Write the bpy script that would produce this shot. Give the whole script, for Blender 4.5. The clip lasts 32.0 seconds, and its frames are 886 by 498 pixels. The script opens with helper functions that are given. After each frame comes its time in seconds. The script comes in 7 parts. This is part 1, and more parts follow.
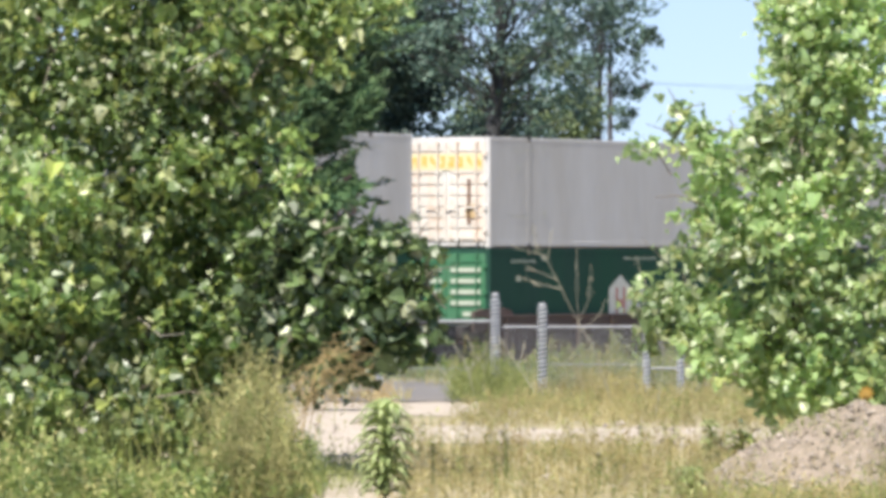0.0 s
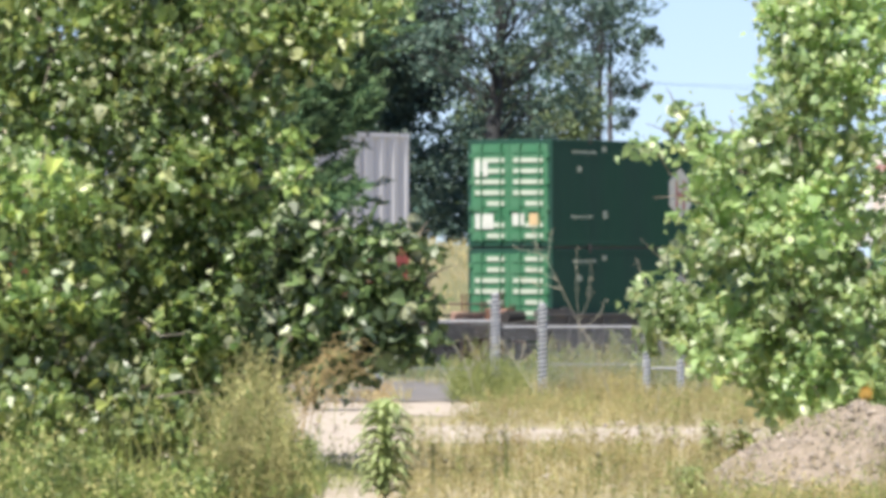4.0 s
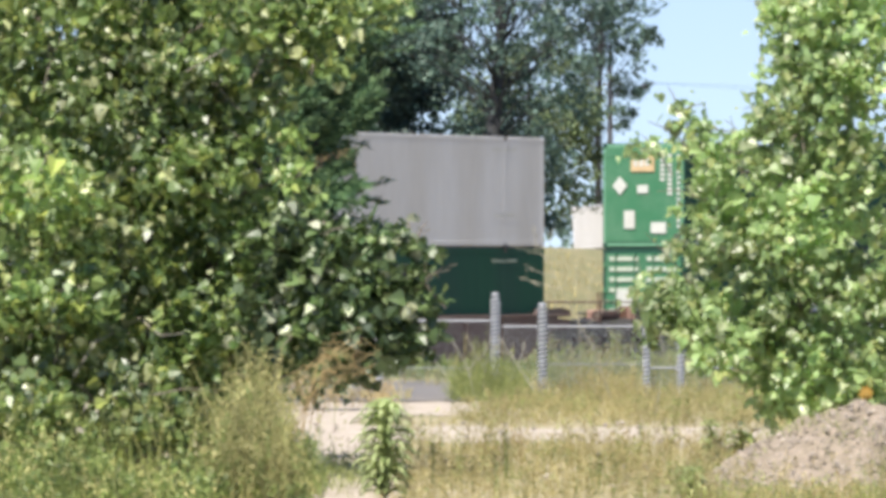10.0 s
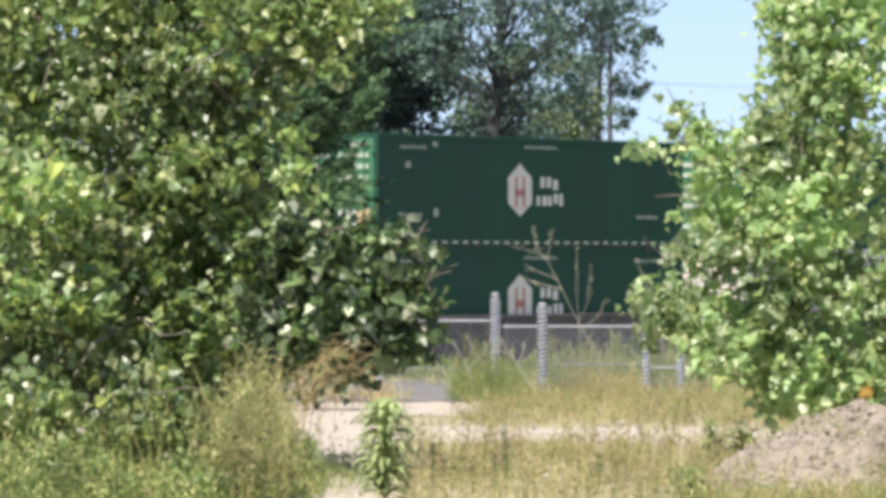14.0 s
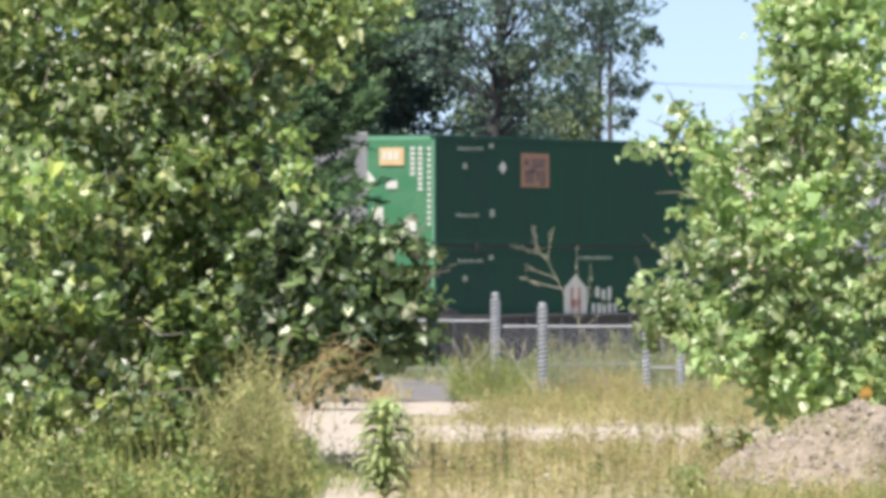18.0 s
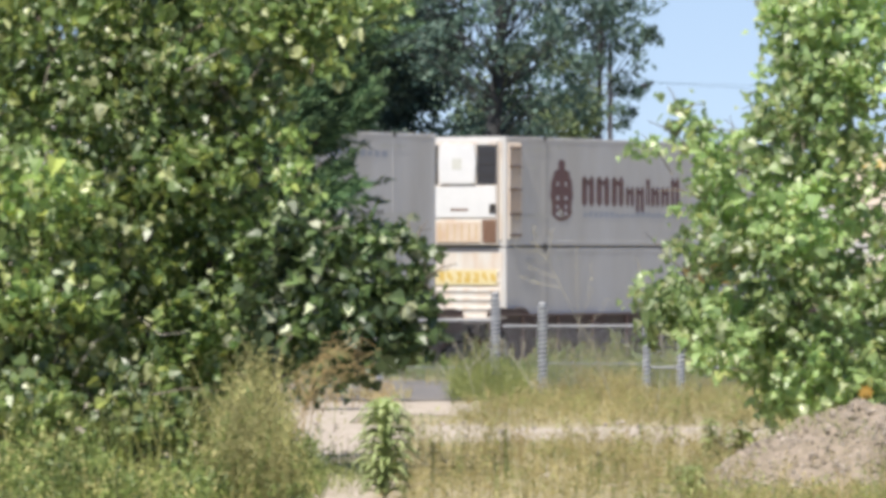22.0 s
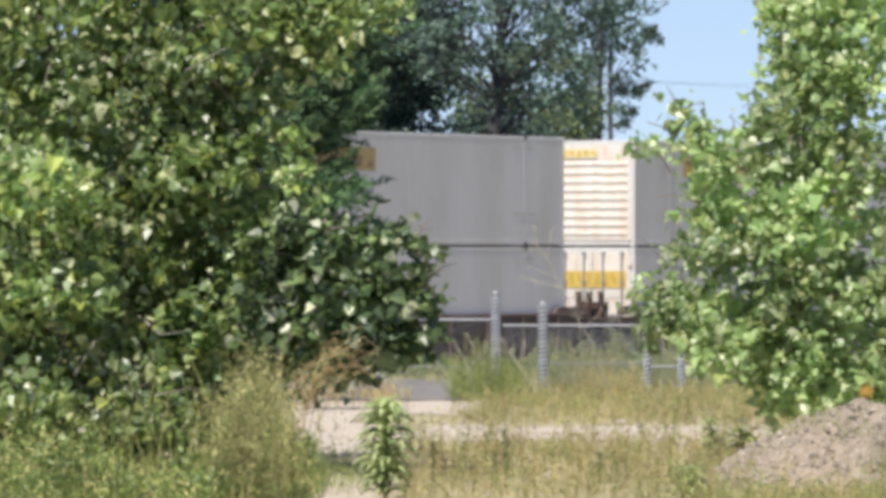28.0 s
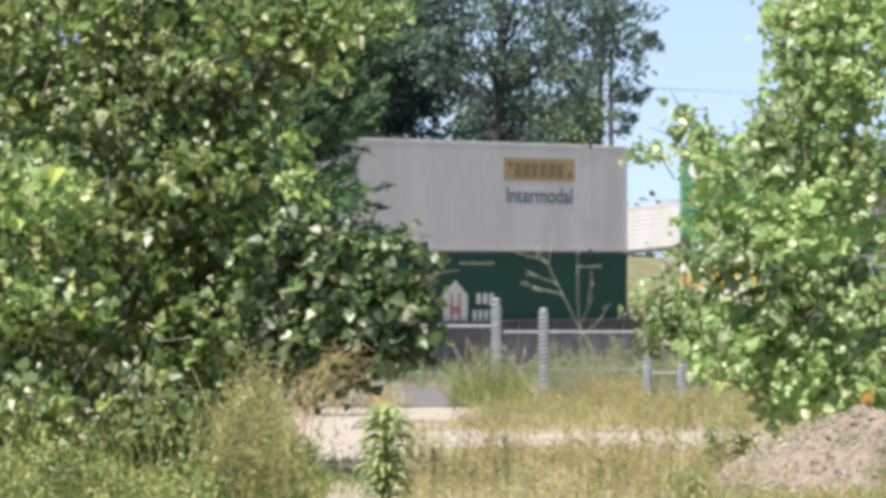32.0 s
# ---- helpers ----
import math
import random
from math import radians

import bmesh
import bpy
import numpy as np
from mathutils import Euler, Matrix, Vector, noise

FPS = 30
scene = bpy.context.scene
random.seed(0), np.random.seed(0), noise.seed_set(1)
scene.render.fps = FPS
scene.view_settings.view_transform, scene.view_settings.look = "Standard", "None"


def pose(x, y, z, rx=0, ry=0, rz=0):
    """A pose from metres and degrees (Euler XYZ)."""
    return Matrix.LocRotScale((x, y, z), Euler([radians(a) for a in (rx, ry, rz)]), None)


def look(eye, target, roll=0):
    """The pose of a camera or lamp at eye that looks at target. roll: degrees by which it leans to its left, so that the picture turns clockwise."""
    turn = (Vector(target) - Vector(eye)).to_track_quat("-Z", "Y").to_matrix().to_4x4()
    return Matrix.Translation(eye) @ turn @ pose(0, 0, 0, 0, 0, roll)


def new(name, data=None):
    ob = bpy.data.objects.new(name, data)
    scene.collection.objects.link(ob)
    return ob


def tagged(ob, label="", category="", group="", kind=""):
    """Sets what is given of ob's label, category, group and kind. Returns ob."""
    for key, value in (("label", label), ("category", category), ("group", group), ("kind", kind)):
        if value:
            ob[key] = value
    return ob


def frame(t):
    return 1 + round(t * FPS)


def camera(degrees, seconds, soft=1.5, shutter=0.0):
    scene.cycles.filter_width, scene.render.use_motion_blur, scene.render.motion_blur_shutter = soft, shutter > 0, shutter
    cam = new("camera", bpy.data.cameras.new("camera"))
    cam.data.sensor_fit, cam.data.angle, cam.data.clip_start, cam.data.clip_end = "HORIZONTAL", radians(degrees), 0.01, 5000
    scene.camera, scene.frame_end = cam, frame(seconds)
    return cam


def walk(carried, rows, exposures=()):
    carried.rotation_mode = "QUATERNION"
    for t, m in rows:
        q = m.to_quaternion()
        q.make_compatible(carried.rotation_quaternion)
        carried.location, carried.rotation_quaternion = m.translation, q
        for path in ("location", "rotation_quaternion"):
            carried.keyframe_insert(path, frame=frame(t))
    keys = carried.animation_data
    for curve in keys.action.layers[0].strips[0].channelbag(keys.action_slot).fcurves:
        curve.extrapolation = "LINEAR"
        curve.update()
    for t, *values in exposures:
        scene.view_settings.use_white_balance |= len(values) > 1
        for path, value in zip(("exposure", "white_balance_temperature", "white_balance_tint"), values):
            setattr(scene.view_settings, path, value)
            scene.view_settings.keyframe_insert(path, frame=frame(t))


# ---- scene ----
# The lens is long and the camera stands still but for a slight drift of its tilt.
EYE = (0.0, 0.0, 1.8)
cam = camera(7.8, 32.0, soft=4.5)


def aim(up, side=0.0):
    """The camera's pose, tilted up and turned to the right by so many degrees."""
    return pose(*EYE, 90 + up, 0, -side)


walk(cam, [(0.0, aim(0.095)), (3.0, aim(0.095)), (7.0, aim(0.093)), (14.0, aim(0.092)), (20.0, aim(0.090)),
           (25.0, aim(0.084, -0.002)), (28.0, aim(0.082, -0.004)), (31.0, aim(0.076, -0.004)), (31.5, aim(0.079, -0.004)),
           (32.0, aim(0.139, -0.008))],
     exposures=[(0, 0.90), (3, 0.90), (6, 0.88), (7, 0.78), (8, 0.80), (9, 0.88), (11, 0.88), (12, 0.78), (13, 0.76), (14, 0.88), (14.5, 0.88), (16.5, 0.69), (17, 0.67), (18, 0.90),
                (19, 0.95), (20, 0.63), (20.5, 0.53), (21, 0.62), (25, 0.63), (28, 0.62), (29, 0.59), (30, 0.62), (31, 0.79), (32, 0.79)])

# ---- daylight ----
SUN_FROM = Vector((-0.452, -0.892, 1.57)).normalized()
world = bpy.data.worlds.new("daylight")
scene.world = world
world.use_nodes = True
wt = world.node_tree
wt.nodes.clear()
sky = wt.nodes.new("ShaderNodeTexSky")
sky.sky_type, sky.sun_disc = "NISHITA", False
sky.sun_elevation = math.asin(SUN_FROM.z)
sky.sun_rotation = math.atan2(SUN_FROM.x, SUN_FROM.y)
sky.air_density, sky.dust_density, sky.ozone_density = 1.0, 0.2, 2.4
# the haze at the very horizon is thin: the clear blue above it reaches down
gen, lift, unit = wt.nodes.new("ShaderNodeTexCoord"), wt.nodes.new("ShaderNodeVectorMath"), wt.nodes.new("ShaderNodeVectorMath")
lift.operation, unit.operation = "ADD", "NORMALIZE"
lift.inputs[1].default_value = (0, 0, 0.085)
wt.links.new(gen.outputs["Generated"], lift.inputs[0])
wt.links.new(lift.outputs[0], unit.inputs[0])
wt.links.new(unit.outputs[0], sky.inputs["Vector"])
bg = wt.nodes.new("ShaderNodeBackground")
bg.inputs["Strength"].default_value = 0.087
wo = wt.nodes.new("ShaderNodeOutputWorld")
tinge = wt.nodes.new("ShaderNodeMixRGB")
tinge.blend_type = "MULTIPLY"
tinge.inputs[0].default_value, tinge.inputs[2].default_value = 1.0, (1.07, 0.99, 1.05, 1)
wt.links.new(sky.outputs[0], tinge.inputs[1])
wt.links.new(tinge.outputs[0], bg.inputs[0])
wt.links.new(bg.outputs[0], wo.inputs[0])
sun = new("sun", bpy.data.lights.new("sun", "SUN"))
sun.data.energy, sun.data.angle, sun.data.color = 4.95, radians(0.53), (1.0, 0.945, 0.84)
sun.matrix_world = look(SUN_FROM * 300, (0, 0, 0))

# ---- materials ----


def surf(name, base, rough=0.7, metal=0.0, other=None, scale=2.0, fine=40.0, vary=0.25, bump=0.15, depth=0.01, stretch=(1, 1, 1), spec=0.5, tint=0.0):
    """A surface with patches of a second colour at one scale and grain at a finer one. tint: how much one object differs from the next."""
    m = bpy.data.materials.new(name)
    m.use_nodes = True
    nt = m.node_tree
    p = nt.nodes["Principled BSDF"]
    p.inputs["Roughness"].default_value, p.inputs["Metallic"].default_value = rough, metal
    p.inputs["Specular IOR Level"].default_value = spec
    tc = nt.nodes.new("ShaderNodeTexCoord")
    mp = nt.nodes.new("ShaderNodeMapping")
    mp.inputs["Scale"].default_value = stretch
    nt.links.new(tc.outputs["Object"], mp.inputs["Vector"])
    big, small = nt.nodes.new("ShaderNodeTexNoise"), nt.nodes.new("ShaderNodeTexNoise")
    for n, s, d in ((big, scale, 4), (small, fine, 3)):
        n.inputs["Scale"].default_value, n.inputs["Detail"].default_value = s, d
        nt.links.new(mp.outputs[0], n.inputs["Vector"])
    ramp = nt.nodes.new("ShaderNodeValToRGB")
    ramp.color_ramp.elements[0].position, ramp.color_ramp.elements[1].position = 0.38, 0.66
    ramp.color_ramp.elements[0].color = (*base, 1)
    ramp.color_ramp.elements[1].color = (*(other or [c * (1 - vary) for c in base]), 1)
    nt.links.new(big.outputs["Fac"], ramp.inputs[0])
    hsv = nt.nodes.new("ShaderNodeHueSaturation")
    nt.links.new(ramp.outputs[0], hsv.inputs["Color"])
    mr = nt.nodes.new("ShaderNodeMapRange")
    mr.inputs["To Min"].default_value, mr.inputs["To Max"].default_value = 1 - vary, 1 + vary
    nt.links.new(small.outputs["Fac"], mr.inputs["Value"])
    if tint:
        oi = nt.nodes.new("ShaderNodeObjectInfo")
        m2, mul = nt.nodes.new("ShaderNodeMapRange"), nt.nodes.new("ShaderNodeMath")
        m2.inputs["To Min"].default_value, m2.inputs["To Max"].default_value = 1 - tint, 1 + tint
        nt.links.new(oi.outputs["Random"], m2.inputs["Value"])
        mul.operation = "MULTIPLY"
        nt.links.new(mr.outputs[0], mul.inputs[0])
        nt.links.new(m2.outputs[0], mul.inputs[1])
        nt.links.new(mul.outputs[0], hsv.inputs["Value"])
    else:
        nt.links.new(mr.outputs[0], hsv.inputs["Value"])
    nt.links.new(hsv.outputs[0], p.inputs["Base Color"])
    if bump:
        b = nt.nodes.new("ShaderNodeBump")
        b.inputs["Strength"].default_value, b.inputs["Distance"].default_value = bump, depth
        nt.links.new(small.outputs["Fac"], b.inputs["Height"])
        nt.links.new(b.outputs[0], p.inputs["Normal"])
    return m


def leafy(name, dark, light, gloss=0.12, through_leaf=0.35, rough=0.35, odd=None, hue=0.492, patch=2.4, swing=0.4):
    """Foliage: each leaf takes its own tone between the two colours, lets some light through and shines a little."""
    m = bpy.data.materials.new(name)
    m.use_nodes = True
    nt = m.node_tree
    nt.nodes.clear()
    out = nt.nodes.new("ShaderNodeOutputMaterial")
    geo, oi, add = nt.nodes.new("ShaderNodeNewGeometry"), nt.nodes.new("ShaderNodeObjectInfo"), nt.nodes.new("ShaderNodeMath")
    add.operation = "ADD"
    frac = nt.nodes.new("ShaderNodeMath")
    frac.operation = "FRACT"
    nt.links.new(geo.outputs["Random Per Island"], add.inputs[0])
    nt.links.new(oi.outputs["Random"], add.inputs[1])
    nt.links.new(add.outputs[0], frac.inputs[0])
    ramp = nt.nodes.new("ShaderNodeValToRGB")
    ramp.color_ramp.elements[0].color, ramp.color_ramp.elements[1].color = (*dark, 1), (*light, 1)
    if odd:
        # one leaf in seven is olive or yellowing, one in twelve cream: pale underside and sheen put into the colour
        ramp.color_ramp.elements[1].position = 0.78
        for at, c in ((0.80, odd[0]), (0.90, odd[0]), (0.915, odd[1]), (1.0, odd[1])):
            ramp.color_ramp.elements.new(at).color = (*c, 1)
    nt.links.new(frac.outputs[0], ramp.inputs[0])
    dif, tra, glo = (nt.nodes.new("ShaderNodeBsdf" + k) for k in ("Diffuse", "Translucent", "Glossy"))
    glo.inputs["Roughness"].default_value = rough
    hs = nt.nodes.new("ShaderNodeHueSaturation")
    hs.inputs["Saturation"].default_value, hs.inputs["Value"].default_value, hs.inputs["Hue"].default_value = 1.0, 1.28, hue
    tone, lum = nt.nodes.new("ShaderNodeMapRange"), nt.nodes.new("ShaderNodeHueSaturation")
    tone.inputs["To Min"].default_value, tone.inputs["To Max"].default_value = 0.74, 1.28
    nt.links.new(oi.outputs["Random"], tone.inputs["Value"])
    # lighter and darker patches in the colour, standing in for sunlit and shaded clumps
    tc, cloud, span, both = nt.nodes.new("ShaderNodeTexCoord"), nt.nodes.new("ShaderNodeTexNoise"), nt.nodes.new("ShaderNodeMapRange"), nt.nodes.new("ShaderNodeMath")
    cloud.inputs["Scale"].default_value, cloud.inputs["Detail"].default_value = patch, 2.0
    span.inputs["From Min"].default_value, span.inputs["From Max"].default_value = 0.32, 0.68
    span.inputs["To Min"].default_value, span.inputs["To Max"].default_value = 1 - swing, 1 + swing
    both.operation = "MULTIPLY"
    nt.links.new(tc.outputs["Object"], cloud.inputs["Vector"])
    nt.links.new(cloud.outputs["Fac"], span.inputs["Value"])
    nt.links.new(span.outputs[0], both.inputs[0])
    nt.links.new(tone.outputs[0], both.inputs[1])
    nt.links.new(both.outputs[0], lum.inputs["Value"])
    nt.links.new(ramp.outputs[0], lum.inputs["Color"])
    nt.links.new(lum.outputs[0], dif.inputs["Color"])
    nt.links.new(lum.outputs[0], hs.inputs["Color"])
    nt.links.new(hs.outputs[0], tra.inputs["Color"])
    a, b = nt.nodes.new("ShaderNodeMixShader"), nt.nodes.new("ShaderNodeMixShader")
    a.inputs[0].default_value, b.inputs[0].default_value = through_leaf, gloss
    nt.links.new(dif.outputs[0], a.inputs[1])
    nt.links.new(tra.outputs[0], a.inputs[2])
    nt.links.new(a.outputs[0], b.inputs[1])
    nt.links.new(glo.outputs[0], b.inputs[2])
    nt.links.new(b.outputs[0], out.inputs[0])
    return m


WHITE = surf("white_container_paint", (0.53, 0.525, 0.53), 0.55, vary=0.07, scale=0.7, fine=6, stretch=(1, 1, 0.25), bump=0.03, other=(0.47, 0.455, 0.44), spec=0.3)
# Rust-streaked white for the ends, raised above the side white to imitate sun.
WORN_LIT = surf("rust_streaked_sunlit_white_paint", (0.60, 0.58, 0.55), 0.6, vary=0.10, scale=2.2, fine=9, stretch=(1, 1.6, 0.35), bump=0.06, other=(0.55, 0.445, 0.365), spec=0.3, tint=0.06)
GREY = surf("grey_container_paint", (0.50, 0.50, 0.54), 0.5, vary=0.08, scale=0.8, fine=8, stretch=(1, 1, 0.2), bump=0.03, other=(0.52, 0.51, 0.52))
CREAM = surf("weathered_cream_paint", (0.57, 0.48, 0.40), 0.55, vary=0.08, scale=1.6, fine=9, bump=0.05, other=(0.50, 0.37, 0.28))
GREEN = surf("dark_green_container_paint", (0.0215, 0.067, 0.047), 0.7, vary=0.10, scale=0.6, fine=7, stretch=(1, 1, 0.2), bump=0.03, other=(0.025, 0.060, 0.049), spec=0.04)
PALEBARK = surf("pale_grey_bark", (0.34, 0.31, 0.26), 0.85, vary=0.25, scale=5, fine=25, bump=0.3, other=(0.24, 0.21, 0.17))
# Lit copy of the side green: sunlight on the ends is mixed into the colour.
GREEN_SUNLIT = surf("sunlit_green_end_paint", (0.046, 0.158, 0.082), 0.5, vary=0.14, scale=1.6, fine=9, bump=0.03, other=(0.072, 0.180, 0.104), spec=0.2)
SEAMGREY = surf("grey_seam_line", (0.20, 0.19, 0.18), 0.7, vary=0.3, scale=3, fine=20, bump=0.02)
BUFF = surf("sun_yellowed_white_paint", (0.60, 0.535, 0.455), 0.6, vary=0.12, scale=2.2, fine=9, stretch=(1, 1.6, 0.35), bump=0.06, other=(0.56, 0.45, 0.35), spec=0.3, tint=0.06)
PALEYELLOW = surf("pale_yellow_band_paint", (0.56, 0.53, 0.27), 0.55, vary=0.15, scale=4, fine=20, bump=0.02)
MAROONSTEEL = surf("maroon_painted_steel", (0.095, 0.032, 0.032), 0.75, vary=0.3, scale=4, fine=25, bump=0.2, other=(0.05, 0.026, 0.024), tint=0.2)
GREEN_LIGHT = surf("faded_green_paint", (0.115, 0.27, 0.165), 0.5, vary=0.08, scale=1.5, fine=9, bump=0.03)
# A lighter, pinker red for the end doors.
RED_END = surf("lighter_red_end_paint", (0.39, 0.088, 0.072), 0.55, vary=0.15, scale=2, fine=9, bump=0.04, other=(0.46, 0.19, 0.165), spec=0.3)
RED = surf("red_container_paint", (0.37, 0.052, 0.042), 0.5, vary=0.10, scale=0.8, fine=8, stretch=(1, 1, 0.3), bump=0.03, other=(0.37, 0.068, 0.052))
YELLOW = surf("yellow_panel_paint", (0.43, 0.31, 0.065), 0.5, vary=0.08, scale=3, fine=20, bump=0.02)
STRIPE = surf("faded_white_stripe", (0.42, 0.46, 0.38), 0.55, vary=0.12, scale=4, fine=20, bump=0.02)
COVERWHITE = surf("clean_white_panel", (0.62, 0.62, 0.63), 0.45, vary=0.05, scale=2, fine=12, bump=0.02)
RUSTSTAIN = surf("rust_stain", (0.42, 0.315, 0.245), 0.8, vary=0.25, scale=5, fine=25, bump=0.1, other=(0.52, 0.43, 0.36))
TAN = surf("faded_orange_placard", (0.52, 0.38, 0.21), 0.5, vary=0.12, scale=4, fine=20, bump=0.02)
BANDPAINT = surf("pale_yellow_band", (0.62, 0.54, 0.33), 0.55, vary=0.1, scale=3, fine=14, bump=0.02, other=(0.62, 0.53, 0.30))
BANDMARK = surf("yellow_band_lettering", (0.56, 0.39, 0.10), 0.55, vary=0.12, scale=3, fine=14, bump=0.02)
BLEACHED = surf("bleached_tan_panel_paint", (0.40, 0.365, 0.28), 0.6, vary=0.12, scale=3, fine=16, bump=0.02)
GOLD = surf("faded_gold_panel_paint", (0.34, 0.245, 0.095), 0.5, vary=0.1, scale=3, fine=20, bump=0.02)
PALE = surf("faded_panel_paint", (0.50, 0.50, 0.46), 0.6, vary=0.1, scale=4, fine=20, bump=0.02)
ORANGE = surf("orange_decal", (0.27, 0.135, 0.075), 0.5, vary=0.1, scale=4, fine=20, bump=0.02)
BROWN = surf("brown_decal", (0.16, 0.09, 0.06), 0.55, vary=0.15, scale=4, fine=20, bump=0.02)
UMBER = surf("umber_panel_lettering", (0.19, 0.125, 0.05), 0.55, vary=0.25, scale=6, fine=20, bump=0.0)
PLUM = surf("dark_purple_brown_decal", (0.085, 0.045, 0.055), 0.55, vary=0.3, scale=9, fine=25, bump=0.0, other=(0.16, 0.10, 0.075))
GREYBROWN = surf("faded_brown_decal", (0.20, 0.165, 0.145), 0.55, vary=0.15, scale=4, fine=20, bump=0.02)
OLIVE = surf("faded_olive_placard", (0.30, 0.26, 0.17), 0.6, vary=0.15, scale=4, fine=20, bump=0.02)
MAROON = surf("maroon_lettering", (0.125, 0.055, 0.055), 0.5, vary=0.1, scale=5, fine=20, bump=0.0)
BLACK = surf("black_lettering", (0.03, 0.03, 0.035), 0.5, vary=0.1, scale=5, fine=20, bump=0.0)
TEAL = surf("teal_lettering", (0.045, 0.095, 0.12), 0.5, vary=0.1, scale=5, fine=20, bump=0.0)
BLUE = surf("blue_lettering", (0.26, 0.30, 0.40), 0.5, vary=0.1, scale=5, fine=20, bump=0.0)
DECAL = surf("white_decal", (0.51, 0.52, 0.48), 0.5, vary=0.08, scale=5, fine=20, bump=0.0)
PINK = surf("red_decal_faded", (0.36, 0.15, 0.14), 0.5, vary=0.1, scale=4, fine=20, bump=0.0)
RUST = surf("rusty_steel", (0.14, 0.065, 0.04), 0.85, vary=0.3, scale=3, fine=30, bump=0.3, other=(0.07, 0.04, 0.03), tint=0.2)
DARKRUST = surf("dark_brown_rusty_steel", (0.062, 0.032, 0.026), 0.85, vary=0.35, scale=4, fine=25, bump=0.3, other=(0.035, 0.024, 0.021), tint=0.2)
PINKRUST = surf("faded_pink_brown_steel", (0.30, 0.19, 0.15), 0.8, vary=0.25, scale=5, fine=25, bump=0.2, other=(0.20, 0.11, 0.085))
CARGREY = surf("weathered_dark_grey_car_paint", (0.048, 0.050, 0.052), 0.75, vary=0.2, scale=1.2, fine=12, bump=0.15, other=(0.075, 0.066, 0.060), tint=0.35)
CARSTEEL = surf("weathered_brown_car_paint", (0.075, 0.045, 0.040), 0.75, vary=0.2, scale=1.2, fine=12, bump=0.15, other=(0.085, 0.062, 0.052), tint=0.35)
DARKSTEEL = surf("dark_greasy_steel", (0.035, 0.030, 0.028), 0.6, vary=0.3, scale=4, fine=25, bump=0.2)
POSTSTEEL = surf("dull_zinc_pipe", (0.22, 0.225, 0.24), 0.6, 0.3, vary=0.2, scale=6, fine=50, bump=0.1)
WIREZINC = surf("bright_zinc_wire", (0.56, 0.57, 0.58), 0.5, 0.2, vary=0.1, scale=6, fine=50, bump=0.0)
GALV = surf("galvanised_steel", (0.35, 0.355, 0.37), 0.55, 0.5, vary=0.15, scale=6, fine=60, bump=0.1)
RAILSTEEL = surf("rail_steel", (0.22, 0.18, 0.16), 0.45, 0.8, vary=0.2, scale=5, fine=40, bump=0.1)
TIE = surf("creosoted_wood", (0.07, 0.05, 0.04), 0.9, vary=0.3, scale=4, fine=25, bump=0.3, tint=0.3)
BALLAST = surf("grey_ballast_stone", (0.24, 0.23, 0.22), 0.9, vary=0.4, scale=1.5, fine=12, bump=1.0, depth=0.05)
ASPHALT = surf("worn_asphalt", (0.135, 0.125, 0.12), 0.85, vary=0.2, scale=0.7, fine=45, bump=0.3, other=(0.19, 0.17, 0.155))
STONE = surf("pale_stone", (0.36, 0.31, 0.26), 0.85, vary=0.2, scale=6, fine=40, bump=0.4, tint=0.45)
DARKSTONE = surf("brown_stone", (0.25, 0.205, 0.16), 0.9, vary=0.3, scale=6, fine=40, bump=0.4, tint=0.3)
DIRT = surf("dry_gravelly_dirt", (0.305, 0.248, 0.196), 0.95, vary=0.5, scale=8, fine=26, bump=1.0, depth=0.05, other=(0.22, 0.18, 0.13))
BARK = surf("grey_brown_bark", (0.15, 0.12, 0.095), 0.9, vary=0.3, scale=4, fine=25, bump=0.6, depth=0.02, stretch=(1, 1, 0.2), other=(0.22, 0.19, 0.16))
DARKBARK = surf("dark_bark", (0.044, 0.045, 0.048), 0.9, vary=0.3, scale=3, fine=15, bump=0.5, depth=0.03, stretch=(1, 1, 0.2))
POLEWOOD = surf("weathered_pole_wood", (0.27, 0.245, 0.235), 0.85, vary=0.2, scale=3, fine=30, bump=0.3, stretch=(1, 1, 0.1))
WIRE = surf("black_cable", (0.05, 0.05, 0.06), 0.6, vary=0.1, bump=0.0)
LEAF = leafy("cottonwood_leaf", (0.076, 0.138, 0.038), (0.215, 0.295, 0.088), gloss=0.07, through_leaf=0.47, rough=0.45, odd=((0.29, 0.34, 0.09), (0.48, 0.51, 0.27)), patch=1.7, swing=0.38)
# Much lighter copy of LEAF: the right tree's sunlight is put into its colour.
LEAF_R = leafy("sunlit_cottonwood_leaf", (0.240, 0.365, 0.145), (0.400, 0.510, 0.220), gloss=0.06, through_leaf=0.52, rough=0.45, odd=((0.42, 0.47, 0.19), (0.55, 0.60, 0.38)), swing=0.25)
# Darker copy of LEAF, with the shoot's shade put into the leaf colour.
LEAF_SHOOT = leafy("shaded_cottonwood_leaf", (0.042, 0.084, 0.028), (0.118, 0.175, 0.060), gloss=0.06, through_leaf=0.36, rough=0.48, odd=((0.16, 0.22, 0.08), (0.50, 0.53, 0.37)))
CEDAR = leafy("juniper_scale_leaf", (0.044, 0.100, 0.050), (0.155, 0.240, 0.104), gloss=0.03, through_leaf=0.12, rough=0.6)
# Distance haze is put into the next two leaf colours: bluer and lighter.
FARLEAF = leafy("haze_tinted_tree_leaf", (0.054, 0.100, 0.086), (0.115, 0.172, 0.132), gloss=0.03, through_leaf=0.22, rough=0.5)
